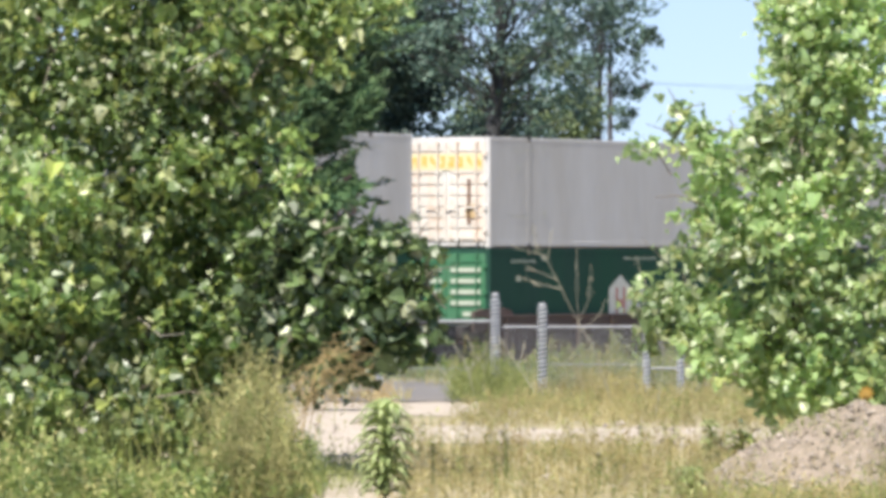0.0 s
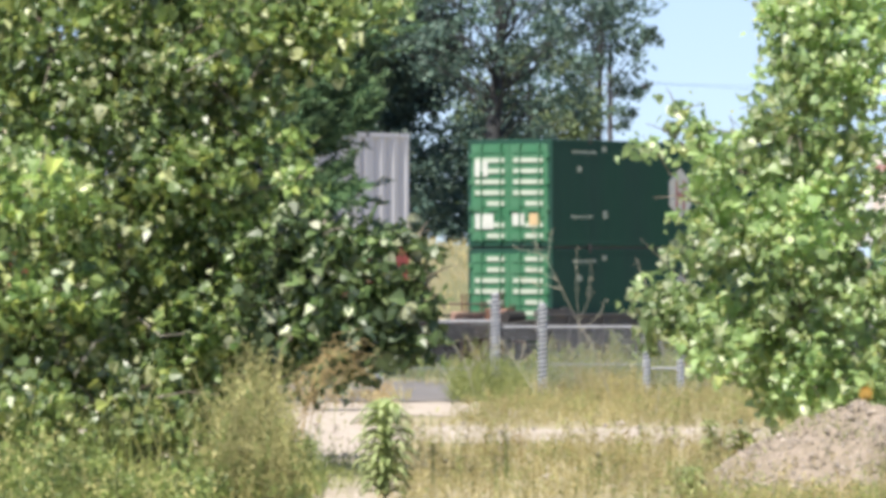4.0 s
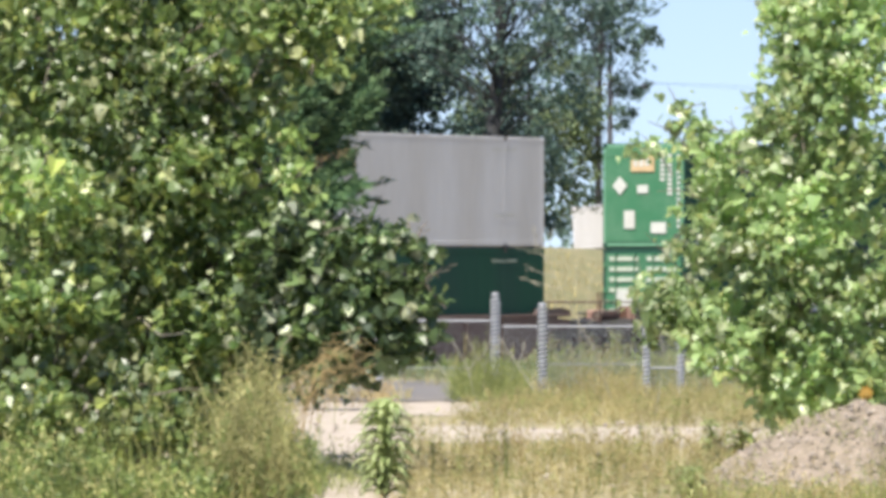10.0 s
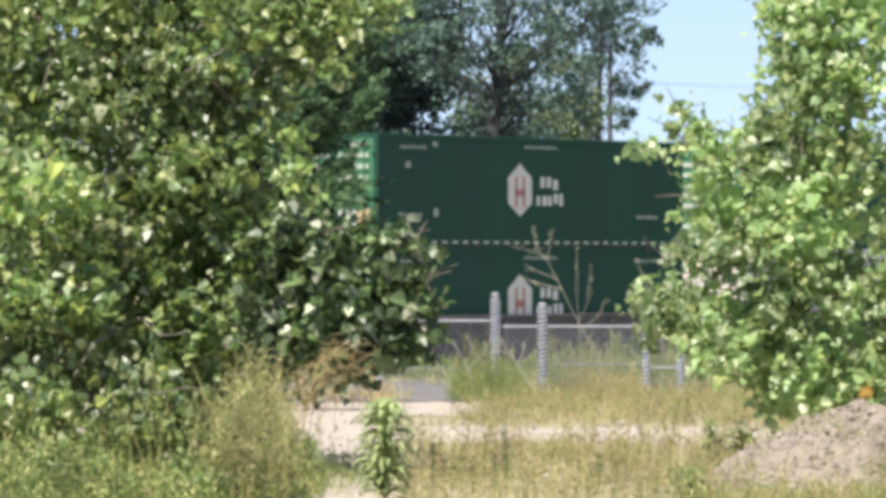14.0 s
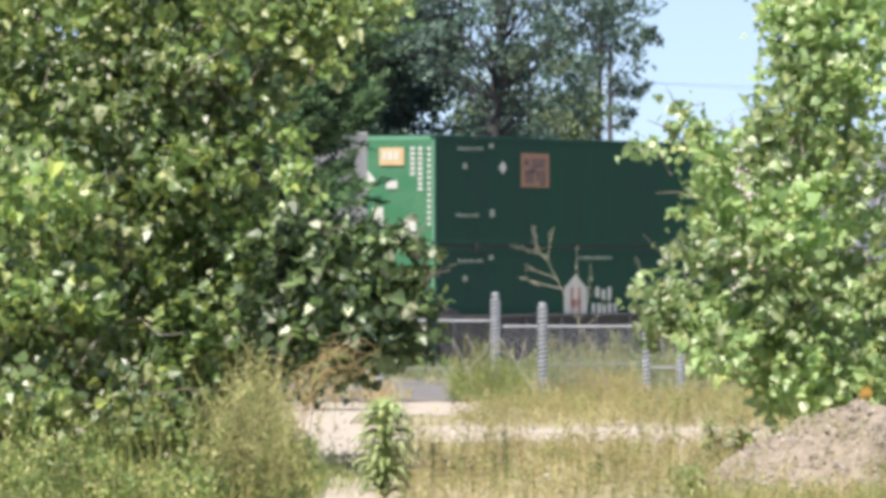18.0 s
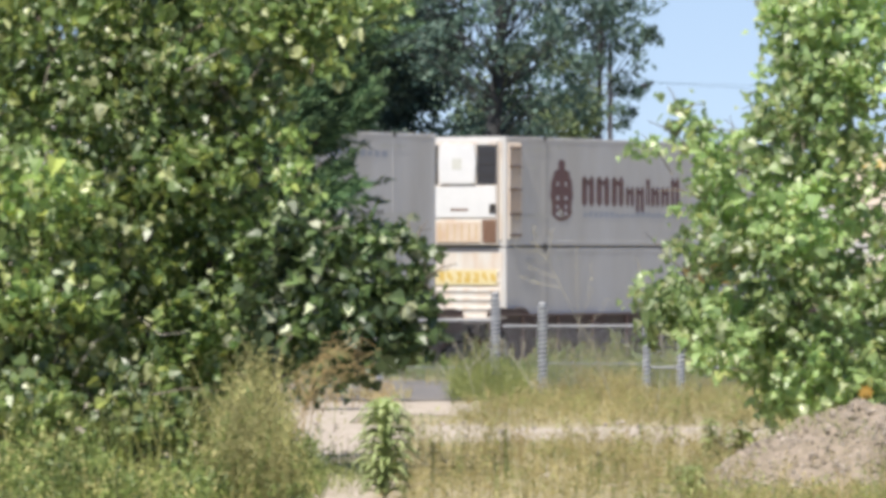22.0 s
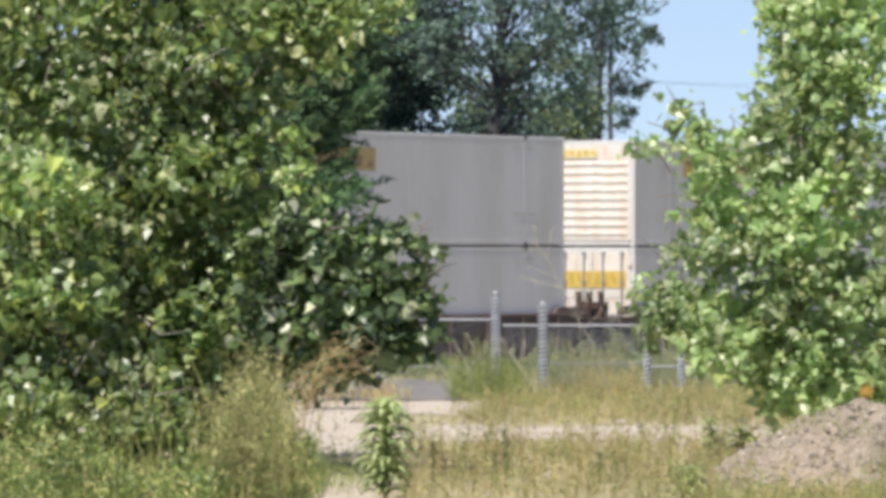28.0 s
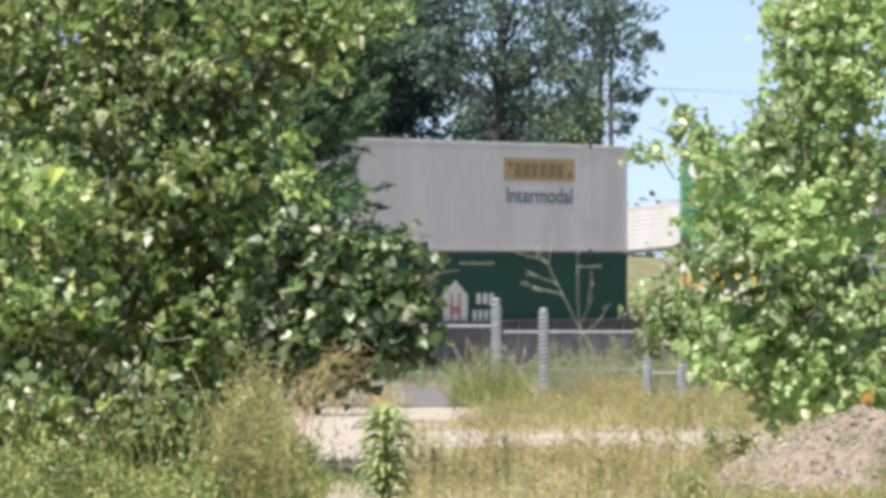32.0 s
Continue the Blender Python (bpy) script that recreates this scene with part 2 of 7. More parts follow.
FARDARK = leafy("haze_tinted_evergreen_leaf", (0.036, 0.064, 0.054), (0.070, 0.104, 0.082), gloss=0.03, through_leaf=0.15, rough=0.5)
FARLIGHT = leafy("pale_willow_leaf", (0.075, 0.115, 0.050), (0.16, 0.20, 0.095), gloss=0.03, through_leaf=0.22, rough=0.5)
WEED = leafy("green_weed_leaf", (0.235, 0.31, 0.12), (0.46, 0.515, 0.26), gloss=0.05, through_leaf=0.42, rough=0.5, swing=0.15)
HERB = leafy("olive_weed_leaf", (0.060, 0.105, 0.026), (0.225, 0.275, 0.080), gloss=0.04, through_leaf=0.3, rough=0.5)
GRASS = leafy("dry_grass_blade", (0.28, 0.24, 0.098), (0.49, 0.42, 0.20), gloss=0.03, through_leaf=0.3, rough=0.6, patch=0.9, swing=0.3)
GRASS_GREEN = leafy("green_grass_blade", (0.13, 0.17, 0.05), (0.32, 0.34, 0.12), gloss=0.03, through_leaf=0.3, rough=0.6)
STRAW = leafy("straw_stalk", (0.24, 0.25, 0.085), (0.50, 0.46, 0.20), gloss=0.03, through_leaf=0.15, rough=0.6)
DEADWOOD = leafy("dead_pale_stalk", (0.27, 0.255, 0.19), (0.42, 0.39, 0.30), gloss=0.03, through_leaf=0.05, rough=0.6)
RUSTWEED = leafy("dead_brown_weed", (0.28, 0.205, 0.095), (0.48, 0.37, 0.18), gloss=0.03, through_leaf=0.25, rough=0.6)
BROWNSEED = leafy("brown_green_seed_husk", (0.07, 0.075, 0.03), (0.17, 0.15, 0.07), gloss=0.02, through_leaf=0.2, rough=0.6)
PETAL = leafy("orange_yellow_petal", (0.46, 0.28, 0.06), (0.56, 0.36, 0.09), gloss=0.03, through_leaf=0.3, rough=0.5)


def ground_material():
    m = surf("dry_ground", (0.36, 0.30, 0.20), 0.95, vary=0.35, scale=2.5, fine=25, bump=0.8, depth=0.03, other=(0.25, 0.225, 0.12))
    return m


GROUND = ground_material()
GRAVEL = surf("pale_gravel", (0.45, 0.385, 0.32), 0.95, vary=0.45, scale=4.0, fine=26, bump=0.8, depth=0.03, other=(0.31, 0.26, 0.205))
BANKGRASS = surf("dry_bank_grass", (0.215, 0.19, 0.10), 0.95, vary=0.25, scale=0.9, fine=9, bump=0.6, depth=0.06, other=(0.155, 0.155, 0.075))

# ---- mesh helpers ----


class Build:
    """Collects the faces of one mesh."""

    def __init__(self):
        self.v, self.f = [], []

    def add(self, verts, faces):
        n = len(self.v)
        self.v += [tuple(p) for p in verts]
        self.f += [tuple(n + i for i in q) for q in faces]
        return self

    def box(self, x0, x1, y0, y1, z0, z1, b=0.0):
        """A box; b: width of the chamfer along its long edges."""
        if not b:
            vs = [(x, y, z) for x in (x0, x1) for y in (y0, y1) for z in (z0, z1)]
            return self.add(vs, [(0, 1, 3, 2), (4, 6, 7, 5), (0, 4, 5, 1), (2, 3, 7, 6), (0, 2, 6, 4), (1, 5, 7, 3)])
        size = [x1 - x0, y1 - y0, z1 - z0]
        k = size.index(max(size))
        lo, hi = [x0, y0, z0], [x1, y1, z1]
        i, j = [a for a in range(3) if a != k]
        ring = [(lo[i] + b, lo[j]), (hi[i] - b, lo[j]), (hi[i], lo[j] + b), (hi[i], hi[j] - b), (hi[i] - b, hi[j]), (lo[i] + b, hi[j]), (lo[i], hi[j] - b), (lo[i], lo[j] + b)]
        vs = []
        for e in (lo[k], hi[k]):
            for p, q in ring:
                c = [0, 0, 0]
                c[i], c[j], c[k] = p, q, e
                vs.append(c)
        return self.add(vs, [(a, (a + 1) % 8, 8 + (a + 1) % 8, 8 + a) for a in range(8)] + [tuple(range(7, -1, -1)), tuple(range(8, 16))])

    def tube(self, points, radii, n=7, cap=True):
        """A tapered tube along points."""
        pts = [Vector(p) for p in points]
        rings = []
        for i, p in enumerate(pts):
            d = (pts[min(i + 1, len(pts) - 1)] - pts[max(i - 1, 0)]).normalized()
            a = d.orthogonal().normalized() if i == 0 else (a - d * a.dot(d)).normalized()
            b = d.cross(a)
            r = radii[i] if hasattr(radii, "__len__") else radii
            rings.append([p + (a * math.cos(2 * math.pi * k / n) + b * math.sin(2 * math.pi * k / n)) * r for k in range(n)])
        base = len(self.v)
        self.v += [tuple(p) for r in rings for p in r]
        for i in range(len(rings) - 1):
            for k in range(n):
                self.f.append((base + i * n + k, base + i * n + (k + 1) % n, base + (i + 1) * n + (k + 1) % n, base + (i + 1) * n + k))
        if cap:
            self.f.append(tuple(base + k for k in range(n - 1, -1, -1)))
            self.f.append(tuple(base + (len(rings) - 1) * n + k for k in range(n)))
        return self

    def disc(self, c, axis, r, h, n=20):
        c, axis = Vector(c), Vector(axis).normalized()
        return self.tube([c - axis * h / 2, c + axis * h / 2], r, n)

    def prism(self, outline, a, b, axis="y"):
        """An outline in the plane across the axis, drawn out from a to b."""
        put = {"y": lambda p, q, e: (p, e, q), "x": lambda p, q, e: (e, p, q), "z": lambda p, q, e: (p, q, e)}[axis]
        n = len(outline)
        vs = [put(p, q, e) for e in (a, b) for p, q in outline]
        return self.add(vs, [(k, (k + 1) % n, n + (k + 1) % n, n + k) for k in range(n)] + [tuple(range(n - 1, -1, -1)), tuple(range(n, 2 * n))])

    def mesh(self, name, material, smooth=False):
        me = bpy.data.meshes.new(name)
        me.from_pydata(self.v, [], self.f)
        me.materials.append(material)
        bm = bmesh.new()
        bm.from_mesh(me)
        bmesh.ops.recalc_face_normals(bm, faces=bm.faces)
        bm.to_mesh(me)
        bm.free()
        if smooth:
            me.polygons.foreach_set("use_smooth", [True] * len(me.polygons))
        return me


def raw_mesh(name, verts, faces, material, smooth=False):
    me = bpy.data.meshes.new(name)
    me.from_pydata(verts, [], faces)
    me.materials.append(material)
    if smooth:
        me.polygons.foreach_set("use_smooth", [True] * len(me.polygons))
    return me


STORE = {}


def part(name, build, material, parent, label="", smooth=False, key=None, m=None):
    """Links one mesh as an object under a thing or a part. Parts of one key share their mesh."""
    if key is not None and (key, material.name) in STORE:
        me = STORE[(key, material.name)]
    else:
        me = build() if callable(build) else build
        if isinstance(me, Build):
            me = me.mesh(name, material, smooth)
        if key is not None:
            STORE[(key, material.name)] = me
    ob = new(name, me)
    ob.parent = parent
    if m is not None:
        ob.matrix_basis = m
    return tagged(ob, label, kind="stuff" if name in ("serial_mark", "tape_dashes", "lettering", "panel_mark") else "")


def thing(name, label, category, group="", kind="", m=None):
    ob = new(name)
    ob.empty_display_size = 0.2
    if m is not None:
        ob.matrix_basis = m
    return tagged(ob, label, category, group, kind)


def solid(name, build, material, label="", category="", group="", kind="", smooth=False, m=None):
    me = build.mesh(name, material, smooth) if isinstance(build, Build) else build
    ob = new(name, me)
    if m is not None:
        ob.matrix_basis = m
    return tagged(ob, label, category, group, kind)


# ---- lie of the land ----
ANGLE = radians(30.8)          # the track runs away to the right at this angle from the line of sight
ALONG = Vector((math.sin(ANGLE), math.cos(ANGLE), 0))
NEAR = Vector((math.cos(ANGLE), -math.sin(ANGLE), 0))
ORIGIN = Vector((0, 168.0, 0)) - NEAR * 1.295      # on the track's centre line
RAIL = -1.11                   # height of the rail's top
SPEED = 11.75


def smooth01(a, b, v):
    k = min(1.0, max(0.0, (v - a) / (b - a)))
    return k * k * (3 - 2 * k)


def track_xy(x, y):
    """Distance along the track and across it (towards the camera)."""
    d = Vector((x, y, 0)) - ORIGIN
    return d.dot(ALONG), d.dot(NEAR)


def height(x, y):
    """The ground: level by the camera, down to the railway, then up a grassy bank behind it."""
    s, q = track_xy(x, y)
    if q > 0:
        z = -1.35 * (1 - smooth01(14, 36, q))
    else:
        crest = 2.75 - 0.5 * smooth01(25.5, 28.5, s) - 0.5 * smooth01(29, 60, s)
        z = -1.35 + (crest + 1.35) * smooth01(4.5, 17, -q)
    z += 0.04 * noise.noise((x * 0.35, y * 0.35, 0)) * smooth01(5, 12, abs(q)) * smooth01(95, 110, y)
    return z

# ---- ground, road, railway ----


def spread(lo, hi, step, far):
    """Grid lines: even between lo and hi, then ever wider apart out to far."""
    mid = [lo + i * step for i in range(int((hi - lo) / step) + 1)]
    out, g = [], step
    e = mid[-1]
    while e < far:
        g *= 1.5
        e += g
        out.append(e)
    left, g, e = [], step, lo
    while e > -far:
        g *= 1.5
        e -= g
        left.append(e)
    return left[::-1] + mid + out


def sheet(name, ss, qs, z_of, material):
    vs, fs = [], []
    for s in ss:
        for q in qs:
            p = ORIGIN + ALONG * s + NEAR * q
            vs.append((p.x, p.y, z_of(p.x, p.y)))
    w = len(qs)
    for i in range(len(ss) - 1):
        for j in range(w - 1):
            fs.append((i * w + j, i * w + j + 1, (i + 1) * w + j + 1, (i + 1) * w + j))
    return raw_mesh(name, vs, fs, material, True)


ground = solid("ground", sheet("ground", spread(-150, 90, 1.5, 3200), spread(-40, 80, 1.0, 3200), height, GROUND),
               GROUND, "dry grass and bare earth sloping down to a railway", "ground", kind="structure")

bank = solid("ground_bank", sheet("bank", spread(-140, 90, 1.5, 200), [-30 + 0.8 * i for i in range(32)], lambda x, y: height(x, y) + 0.03, BANKGRASS),
             BANKGRASS, "grassy bank of dry summer grass behind the tracks", "bank", kind="structure")


def wobbly_strip(name, centre, half, z, material, steps=60, label="", category="path"):
    """A flat strip with frayed edges along a line of points."""
    pts = [Vector((*p, 0)) for p in centre]
    lens = [0]
    for a, b in zip(pts, pts[1:]):
        lens.append(lens[-1] + (b - a).length)
    vs, fs = [], []
    for i in range(steps + 1):
        d = lens[-1] * i / steps
        k = max(j for j in range(len(pts) - 1) if lens[j] <= d + 1e-6)
        f = (d - lens[k]) / (lens[k + 1] - lens[k])
        p = pts[k].lerp(pts[k + 1], f)
        t = (pts[k + 1] - pts[k]).normalized()
        n = Vector((-t.y, t.x, 0))
        for e in (-1, -0.5, 0, 0.5, 1):
            w = half * e
            if abs(e) == 1:
                w += 0.45 * half * noise.noise((d * 0.55, e * 7.3, z * 40)) + 0.25 * half * noise.noise((d * 2.1, e * 3.3, 5))
            c = p + n * w
            vs.append((c.x, c.y, height(c.x, c.y) + z))
    for i in range(steps):
        for j in range(4):
            a = i * 5 + j
            fs.append((a, a + 1, a + 6, a + 5))
    return solid(name, raw_mesh(name, vs, fs, material, True), material, label, category, kind="structure")


wobbly_strip("gravel_path", [(-9, 67.5), (-2, 67), (3, 66.2), (9, 66)], 2.9, 0.006, GRAVEL, 90, "pale gravel track through dry grass")
wobbly_strip("gravel_spur", [(-0.95, 40), (-0.98, 52), (-1.2, 62), (-1.6, 72), (-2.2, 80)], 0.6, 0.014, GRAVEL, 70, "bare pale gravel patch leading to the track")
wobbly_strip("gravel_verge", [(-7, 77.5), (-2.5, 77.5), (0.9, 78.4)], 3.6, 0.010, GRAVEL, 40, "pale gravel verge beside the asphalt")
wobbly_strip("road", [(-40, 88.6), (-2, 88.6), (1.2, 89.2), (40, 91)], 6.2, 0.018, ASPHALT, 60, "worn grey asphalt road in front of the fence", "road")

# ballast, ties, rails
prof = [(-3.4, -1.42), (-2.1, RAIL - 0.2), (2.1, RAIL - 0.2), (3.4, -1.42)]
S0, S1 = -480, 320
vs, fs = [], []
for i in range(161):
    s = S0 + (S1 - S0) * i / 160
    for q, z in prof:
        p = ORIGIN + ALONG * s + NEAR * q
        vs.append((p.x, p.y, z + 0.03 * noise.noise((s * 0.6, q, 1))))
for i in range(160):
    for j in range(3):
        a = i * 4 + j
        fs.append((a, a + 1, a + 5, a + 4))
solid("ballast", raw_mesh("ballast", vs, fs, BALLAST), BALLAST, "grey crushed-stone ballast under the rails", "ballast", kind="structure")
TRACK = Matrix.Translation(ORIGIN) @ Matrix.Rotation(math.pi / 2 - ANGLE, 4, "Z")
b = Build()
for i in range(int((S1 - S0) / 0.6)):
    s = S0 + i * 0.6
    b.box(s - 0.11, s + 0.11, -1.3, 1.3, RAIL - 0.32, RAIL - 0.17)
ties = solid("ties", b, TIE, "dark wooden railway ties in ballast", "ties", kind="stuff", m=TRACK)
for q in (-0.755, 0.755):
    b = Build()
    b.prism([(q - 0.036, RAIL - 0.04), (q - 0.03, RAIL), (q + 0.03, RAIL), (q + 0.036, RAIL - 0.04), (q + 0.01, RAIL - 0.05), (q + 0.01, RAIL - 0.15),
             (q + 0.075, RAIL - 0.172), (q - 0.075, RAIL - 0.172), (q - 0.01, RAIL - 0.15), (q - 0.01, RAIL - 0.05)], S0, S1, "x")
    solid("rail", b, RAILSTEEL, "rusty steel rail with a worn bright top", "rail", "rails of the track", kind="structure", m=TRACK)

# ---- the train ----
LEN, WID, TALL = 16.154, 2.59, 2.896
MOVERS = []


def profile_panel(x0, x1, z0, z1, y, pitch, deep, out, flat=0.5):
    """An upright sheet in the plane y, pressed into upright ribs of that pitch and depth; out: the side it faces."""
    b = Build()
    n = max(1, round((x1 - x0) / pitch))
    w = (x1 - x0) / n
    line = []
    for i in range(n):
        a = x0 + i * w
        line += [(a, 0), (a + w * 0.28, 0), (a + w * 0.46, -deep), (a + w * 0.66, -deep)]
    line.append((x1, 0))
    m = len(line)
    vs = [(x, y + out * d, z) for z in (z0, z1) for x, d in line] + [(x0, y - out * 0.12, z0), (x1, y - out * 0.12, z0), (x0, y - out * 0.12, z1), (x1, y - out * 0.12, z1)]
    fs = [(i, i + 1, m + i + 1, m + i) for i in range(m - 1)] + [(2 * m, 2 * m + 1, 2 * m + 3, 2 * m + 2)]
    b.add(vs, fs)
    return b


def text_mesh(body, size, material):
    cu = bpy.data.curves.new("lettering", "FONT")
    cu.body, cu.size, cu.extrude = body, size, 0.0012
    cu.offset = 0.014
    cu.align_x = "CENTER"
    ob = bpy.data.objects.new("lettering", cu)
    scene.collection.objects.link(ob)
    dg = bpy.context.evaluated_depsgraph_get()
    dg.update()
    me = bpy.data.meshes.new_from_object(ob.evaluated_get(dg))
    bpy.data.objects.remove(ob)
    me.materials.clear()
    me.materials.append(material)
    return me


def bars(rnd, x0, x1, z0, z1, y, n, fill=0.62, slant=0.0, thick=0.002):
    """Writing that stands for no words: upright strokes of uneven width, with crossbars."""
    b = Build()
    w = (x1 - x0) / n
    for i in range(n):
        a = x0 + w * (i + 0.15)
        c = a + w * fill
        lo, hi = z0 + (z1 - z0) * rnd.choice((0, 0, 0.02, 0.1)), z1 - (z1 - z0) * rnd.choice((0, 0.02, 0.22, 0.25))
        k = slant
        for p, q, e, g in ((a, a + (c - a) * 0.38, lo, hi), (c - (c - a) * 0.38, c, lo, hi - 0.1 * (hi - lo)), (a, c, hi - (hi - lo) * 0.16, hi)):
            b.prism([(p + k * (e - z0), e), (q + k * (e - z0), e), (q + k * (g - z0), g), (p + k * (g - z0), g)], y - thick, y, "y")
    return b


def blocks(rnd, x0, x1, z0, z1, y, n, fill=0.78, slant=0.12, thick=0.002):
    """Bold writing that stands for no words: plain slanted bars of uneven height."""
    b = Build()
    w = (x1 - x0) / n
    t = z1 - z0
    for i in range(n):
        a = x0 + w * (i + 0.1)
        c = a + w * fill * rnd.uniform(0.7, 1.0)
        e, g = rnd.choice(((0, 1), (0, 1), (0, 0.8), (0.18, 1)))
        b.prism([(a + slant * t * e, z0 + t * e), (c + slant * t * e, z0 + t * e), (c + slant * t * g, z0 + t * g), (a + slant * t * g, z0 + t * g)], y - thick, y, "y")
    return b


YF = -WID / 2          # the side that faces the camera


def side_logo(c, what, x, up):
    """Emblems on the near side, x metres from the rear end."""
    rnd = random.Random(round(x * 10) + len(what))
    y = YF + 0.001
    z = TALL
    if what == "hex":
        b = Build()
        b.prism([(x, z * 0.76), (x + 0.62, z * 0.63), (x + 0.62, z * 0.40), (x, z * 0.28), (x - 0.62, z * 0.40), (x - 0.62, z * 0.63)], y - 0.002, y)
        badge = part("emblem", b, DECAL, c, "grey-white six-sided emblem")
        b = Build()
        for p in (-0.27, 0.13):
            b.box(x + p, x + p + 0.14, y - 0.004, y - 0.0025, z * 0.36, z * 0.64)
        b.box(x - 0.26, x + 0.26, y - 0.004, y - 0.0025, z * 0.46, z * 0.53)
        part("emblem_mark", b, PINK, badge)
        part("lettering", blocks(rnd, x + 1.05, x + 2.05, z * 0.525, z * 0.64, y, 3, 0.8, 0.0), DECAL, c)
        part("lettering", blocks(rnd, x + 0.85, x + 2.35, z * 0.38, z * 0.49, y, 5, 0.8, 0.0), DECAL, c)
        part("lettering", bars(rnd, x + 0.2, x + 2.0, z * 0.90, z * 0.925, y, 12), STRIPE, c)
    elif what in ("square", "brownsquare"):
        base = ORANGE if what == "square" else GREYBROWN
        b = Build()
        b.box(x - 0.74, x + 0.74, y - 0.002, y, z * 0.545, z * 0.855)
        sign = part("square_sign", b, base, c, "orange square sign" if what == "square" else "grey-brown square sign")
        for zz, p, w, h in ((0.575, -0.55, 0.5, 0.13), (0.60, 0.05, 0.5, 0.10), (0.72, -0.2, 0.72, 0.09), (0.735, -0.6, 0.28, 0.07), (0.68, -0.28, 0.3, 0.05), (0.56, 0.22, 0.3, 0.05)):
            part("sign_mark", Build().box(x + p, x + p + w, y - 0.004, y - 0.0025, z * zz, z * (zz + h)), PLUM if what == "square" else DARKSTEEL, sign)
        b = Build()
        d = x - 1.7 if what == "square" else x + 1.3
        b.prism([(d, z * 0.66), (d + 0.2, z * 0.72), (d, z * 0.78), (d - 0.2, z * 0.72)], y - 0.002, y)
        part("hazard_diamond", b, DECAL, c)
    elif what in ("panel", "goldpanel", "palepanel", "plainpanel"):
        base = {"panel": YELLOW, "goldpanel": GOLD, "palepanel": BLEACHED, "plainpanel": YELLOW}[what]
        b = Build()
        b.box(x, x + 3.75, y - 0.002, y, z * 0.655, z * 0.86)
        sign = part("name_panel", b, base, c, {"panel": "yellow name panel", "goldpanel": "faded gold name panel", "palepanel": "bleached name panel", "plainpanel": "yellow name panel"}[what])
        b = blocks(rnd, x + 0.5, x + 3.15, z * 0.69, z * 0.815, y - 0.0025, 6, 0.85)
        b.prism([(x + 0.1, z * 0.82), (x + 0.5, z * 0.82), (x + 0.38, z * 0.75)], y - 0.004, y - 0.0025)
        b.prism([(x + 3.3, z * 0.69), (x + 3.65, z * 0.69), (x + 3.5, z * 0.76)], y - 0.004, y - 0.0025)
        part("panel_mark", b, UMBER, sign)
        if what != "plainpanel":
            if "intermodal" + what not in STORE:
                STORE["intermodal" + what] = text_mesh("Intermodal", 0.72, TEAL if what != "palepanel" else DARKSTEEL)
                STORE["intermodal" + what].transform(Matrix.Diagonal((1.12, 0.80, 1, 1)))
            ob = new("lettering", STORE["intermodal" + what])
            ob.parent = c
            ob.matrix_basis = pose(x + 1.88, y - 0.001, z * 0.455, 90, 0, 0)
    elif what == "crest":
        half = [(0.12, 0.80), (0.20, 0.765), (0.16, 0.715), (0.42, 0.69), (0.46, 0.64), (0.56, 0.60), (0.58, 0.52), (0.62, 0.46), (0.54, 0.41), (0.52, 0.34), (0.56, 0.31), (0.40, 0.265), (0.12, 0.235)]
        outline = [(x + w, z * e) for w, e in half] + [(x - w, z * e) for w, e in reversed(half)]
        crest = part("crest", Build().prism(outline, y - 0.002, y), MAROON, c, "dark maroon heraldic crest")
        for zz, w in ((0.285, 0.14), (0.35, 0.10), (0.43, 0.12), (0.56, 0.09)):
            for p in (-0.22, 0.22):
                part("crest_mark", Build().box(x + p - w / 2, x + p + w / 2, y - 0.004, y - 0.0025, z * zz, z * (zz + 0.035)), GREY, crest)
    elif what == "script":
        k = x
        for w, hi, lo in ((0.80, 0.645, 0.385), (0.84, 0.645, 0.385), (0.78, 0.645, 0.385), (0.56, 0.56, 0.385), (0.56, 0.56, 0.32), (0.3, 0.64, 0.385), (0.56, 0.56, 0.385), (0.56, 0.56, 0.385), (0.58, 0.645, 0.385)):
            b = Build()
            for p, q in ((k + 0.04, k + w * 0.40), (k + w * 0.54, k + w * 0.88)):
                b.prism([(p, z * lo + 0.06), (p + (q - p) * 0.5, z * lo - 0.05), (q, z * lo + 0.06), (q, z * hi - 0.06), (p + (q - p) * 0.5, z * hi + 0.05), (p, z * hi - 0.06)], y - 0.002, y)
            b.prism([(k + 0.1, z * hi - 0.12), (k + w * 0.6, z * hi - 0.24), (k + w * 0.6, z * hi - 0.12), (k + 0.1, z * hi)], y - 0.002, y)
            k += w
            part("wordmark_shape", b, MAROON, c, "maroon blackletter-like shape")
        part("lettering", bars(rnd, x + 0.1, x + 5.9, z * 0.275, z * 0.325, y, 20), BLUE, c)
    elif what == "bluemark":
        part("lettering", bars(rnd, x, x + 3.2, z * 0.785, z * 0.85, y, 9), BLUE, c, "small blue lettering")
        part("lettering", bars(rnd, x + 1.2, x + 3.0, z * 0.275, z * 0.32, y, 9), BLACK, c)
    elif what == "wordmark":
        k = x
        for w in (1.05, 1.25, 0.45, 0.95, 0.95):
            b = Build()
            b.prism([(k, z * 0.370), (k + w * 0.3, z * 0.370), (k + w * 0.3 + 0.28, z * 0.699), (k + 0.28, z * 0.699)], y - 0.002, y)
            if w > 0.5:
                b.prism([(k + 0.2, z * 0.626), (k + w * 0.85 + 0.2, z * 0.626), (k + w * 0.85 + 0.28, z * 0.712), (k + 0.26, z * 0.712)], y - 0.002, y)
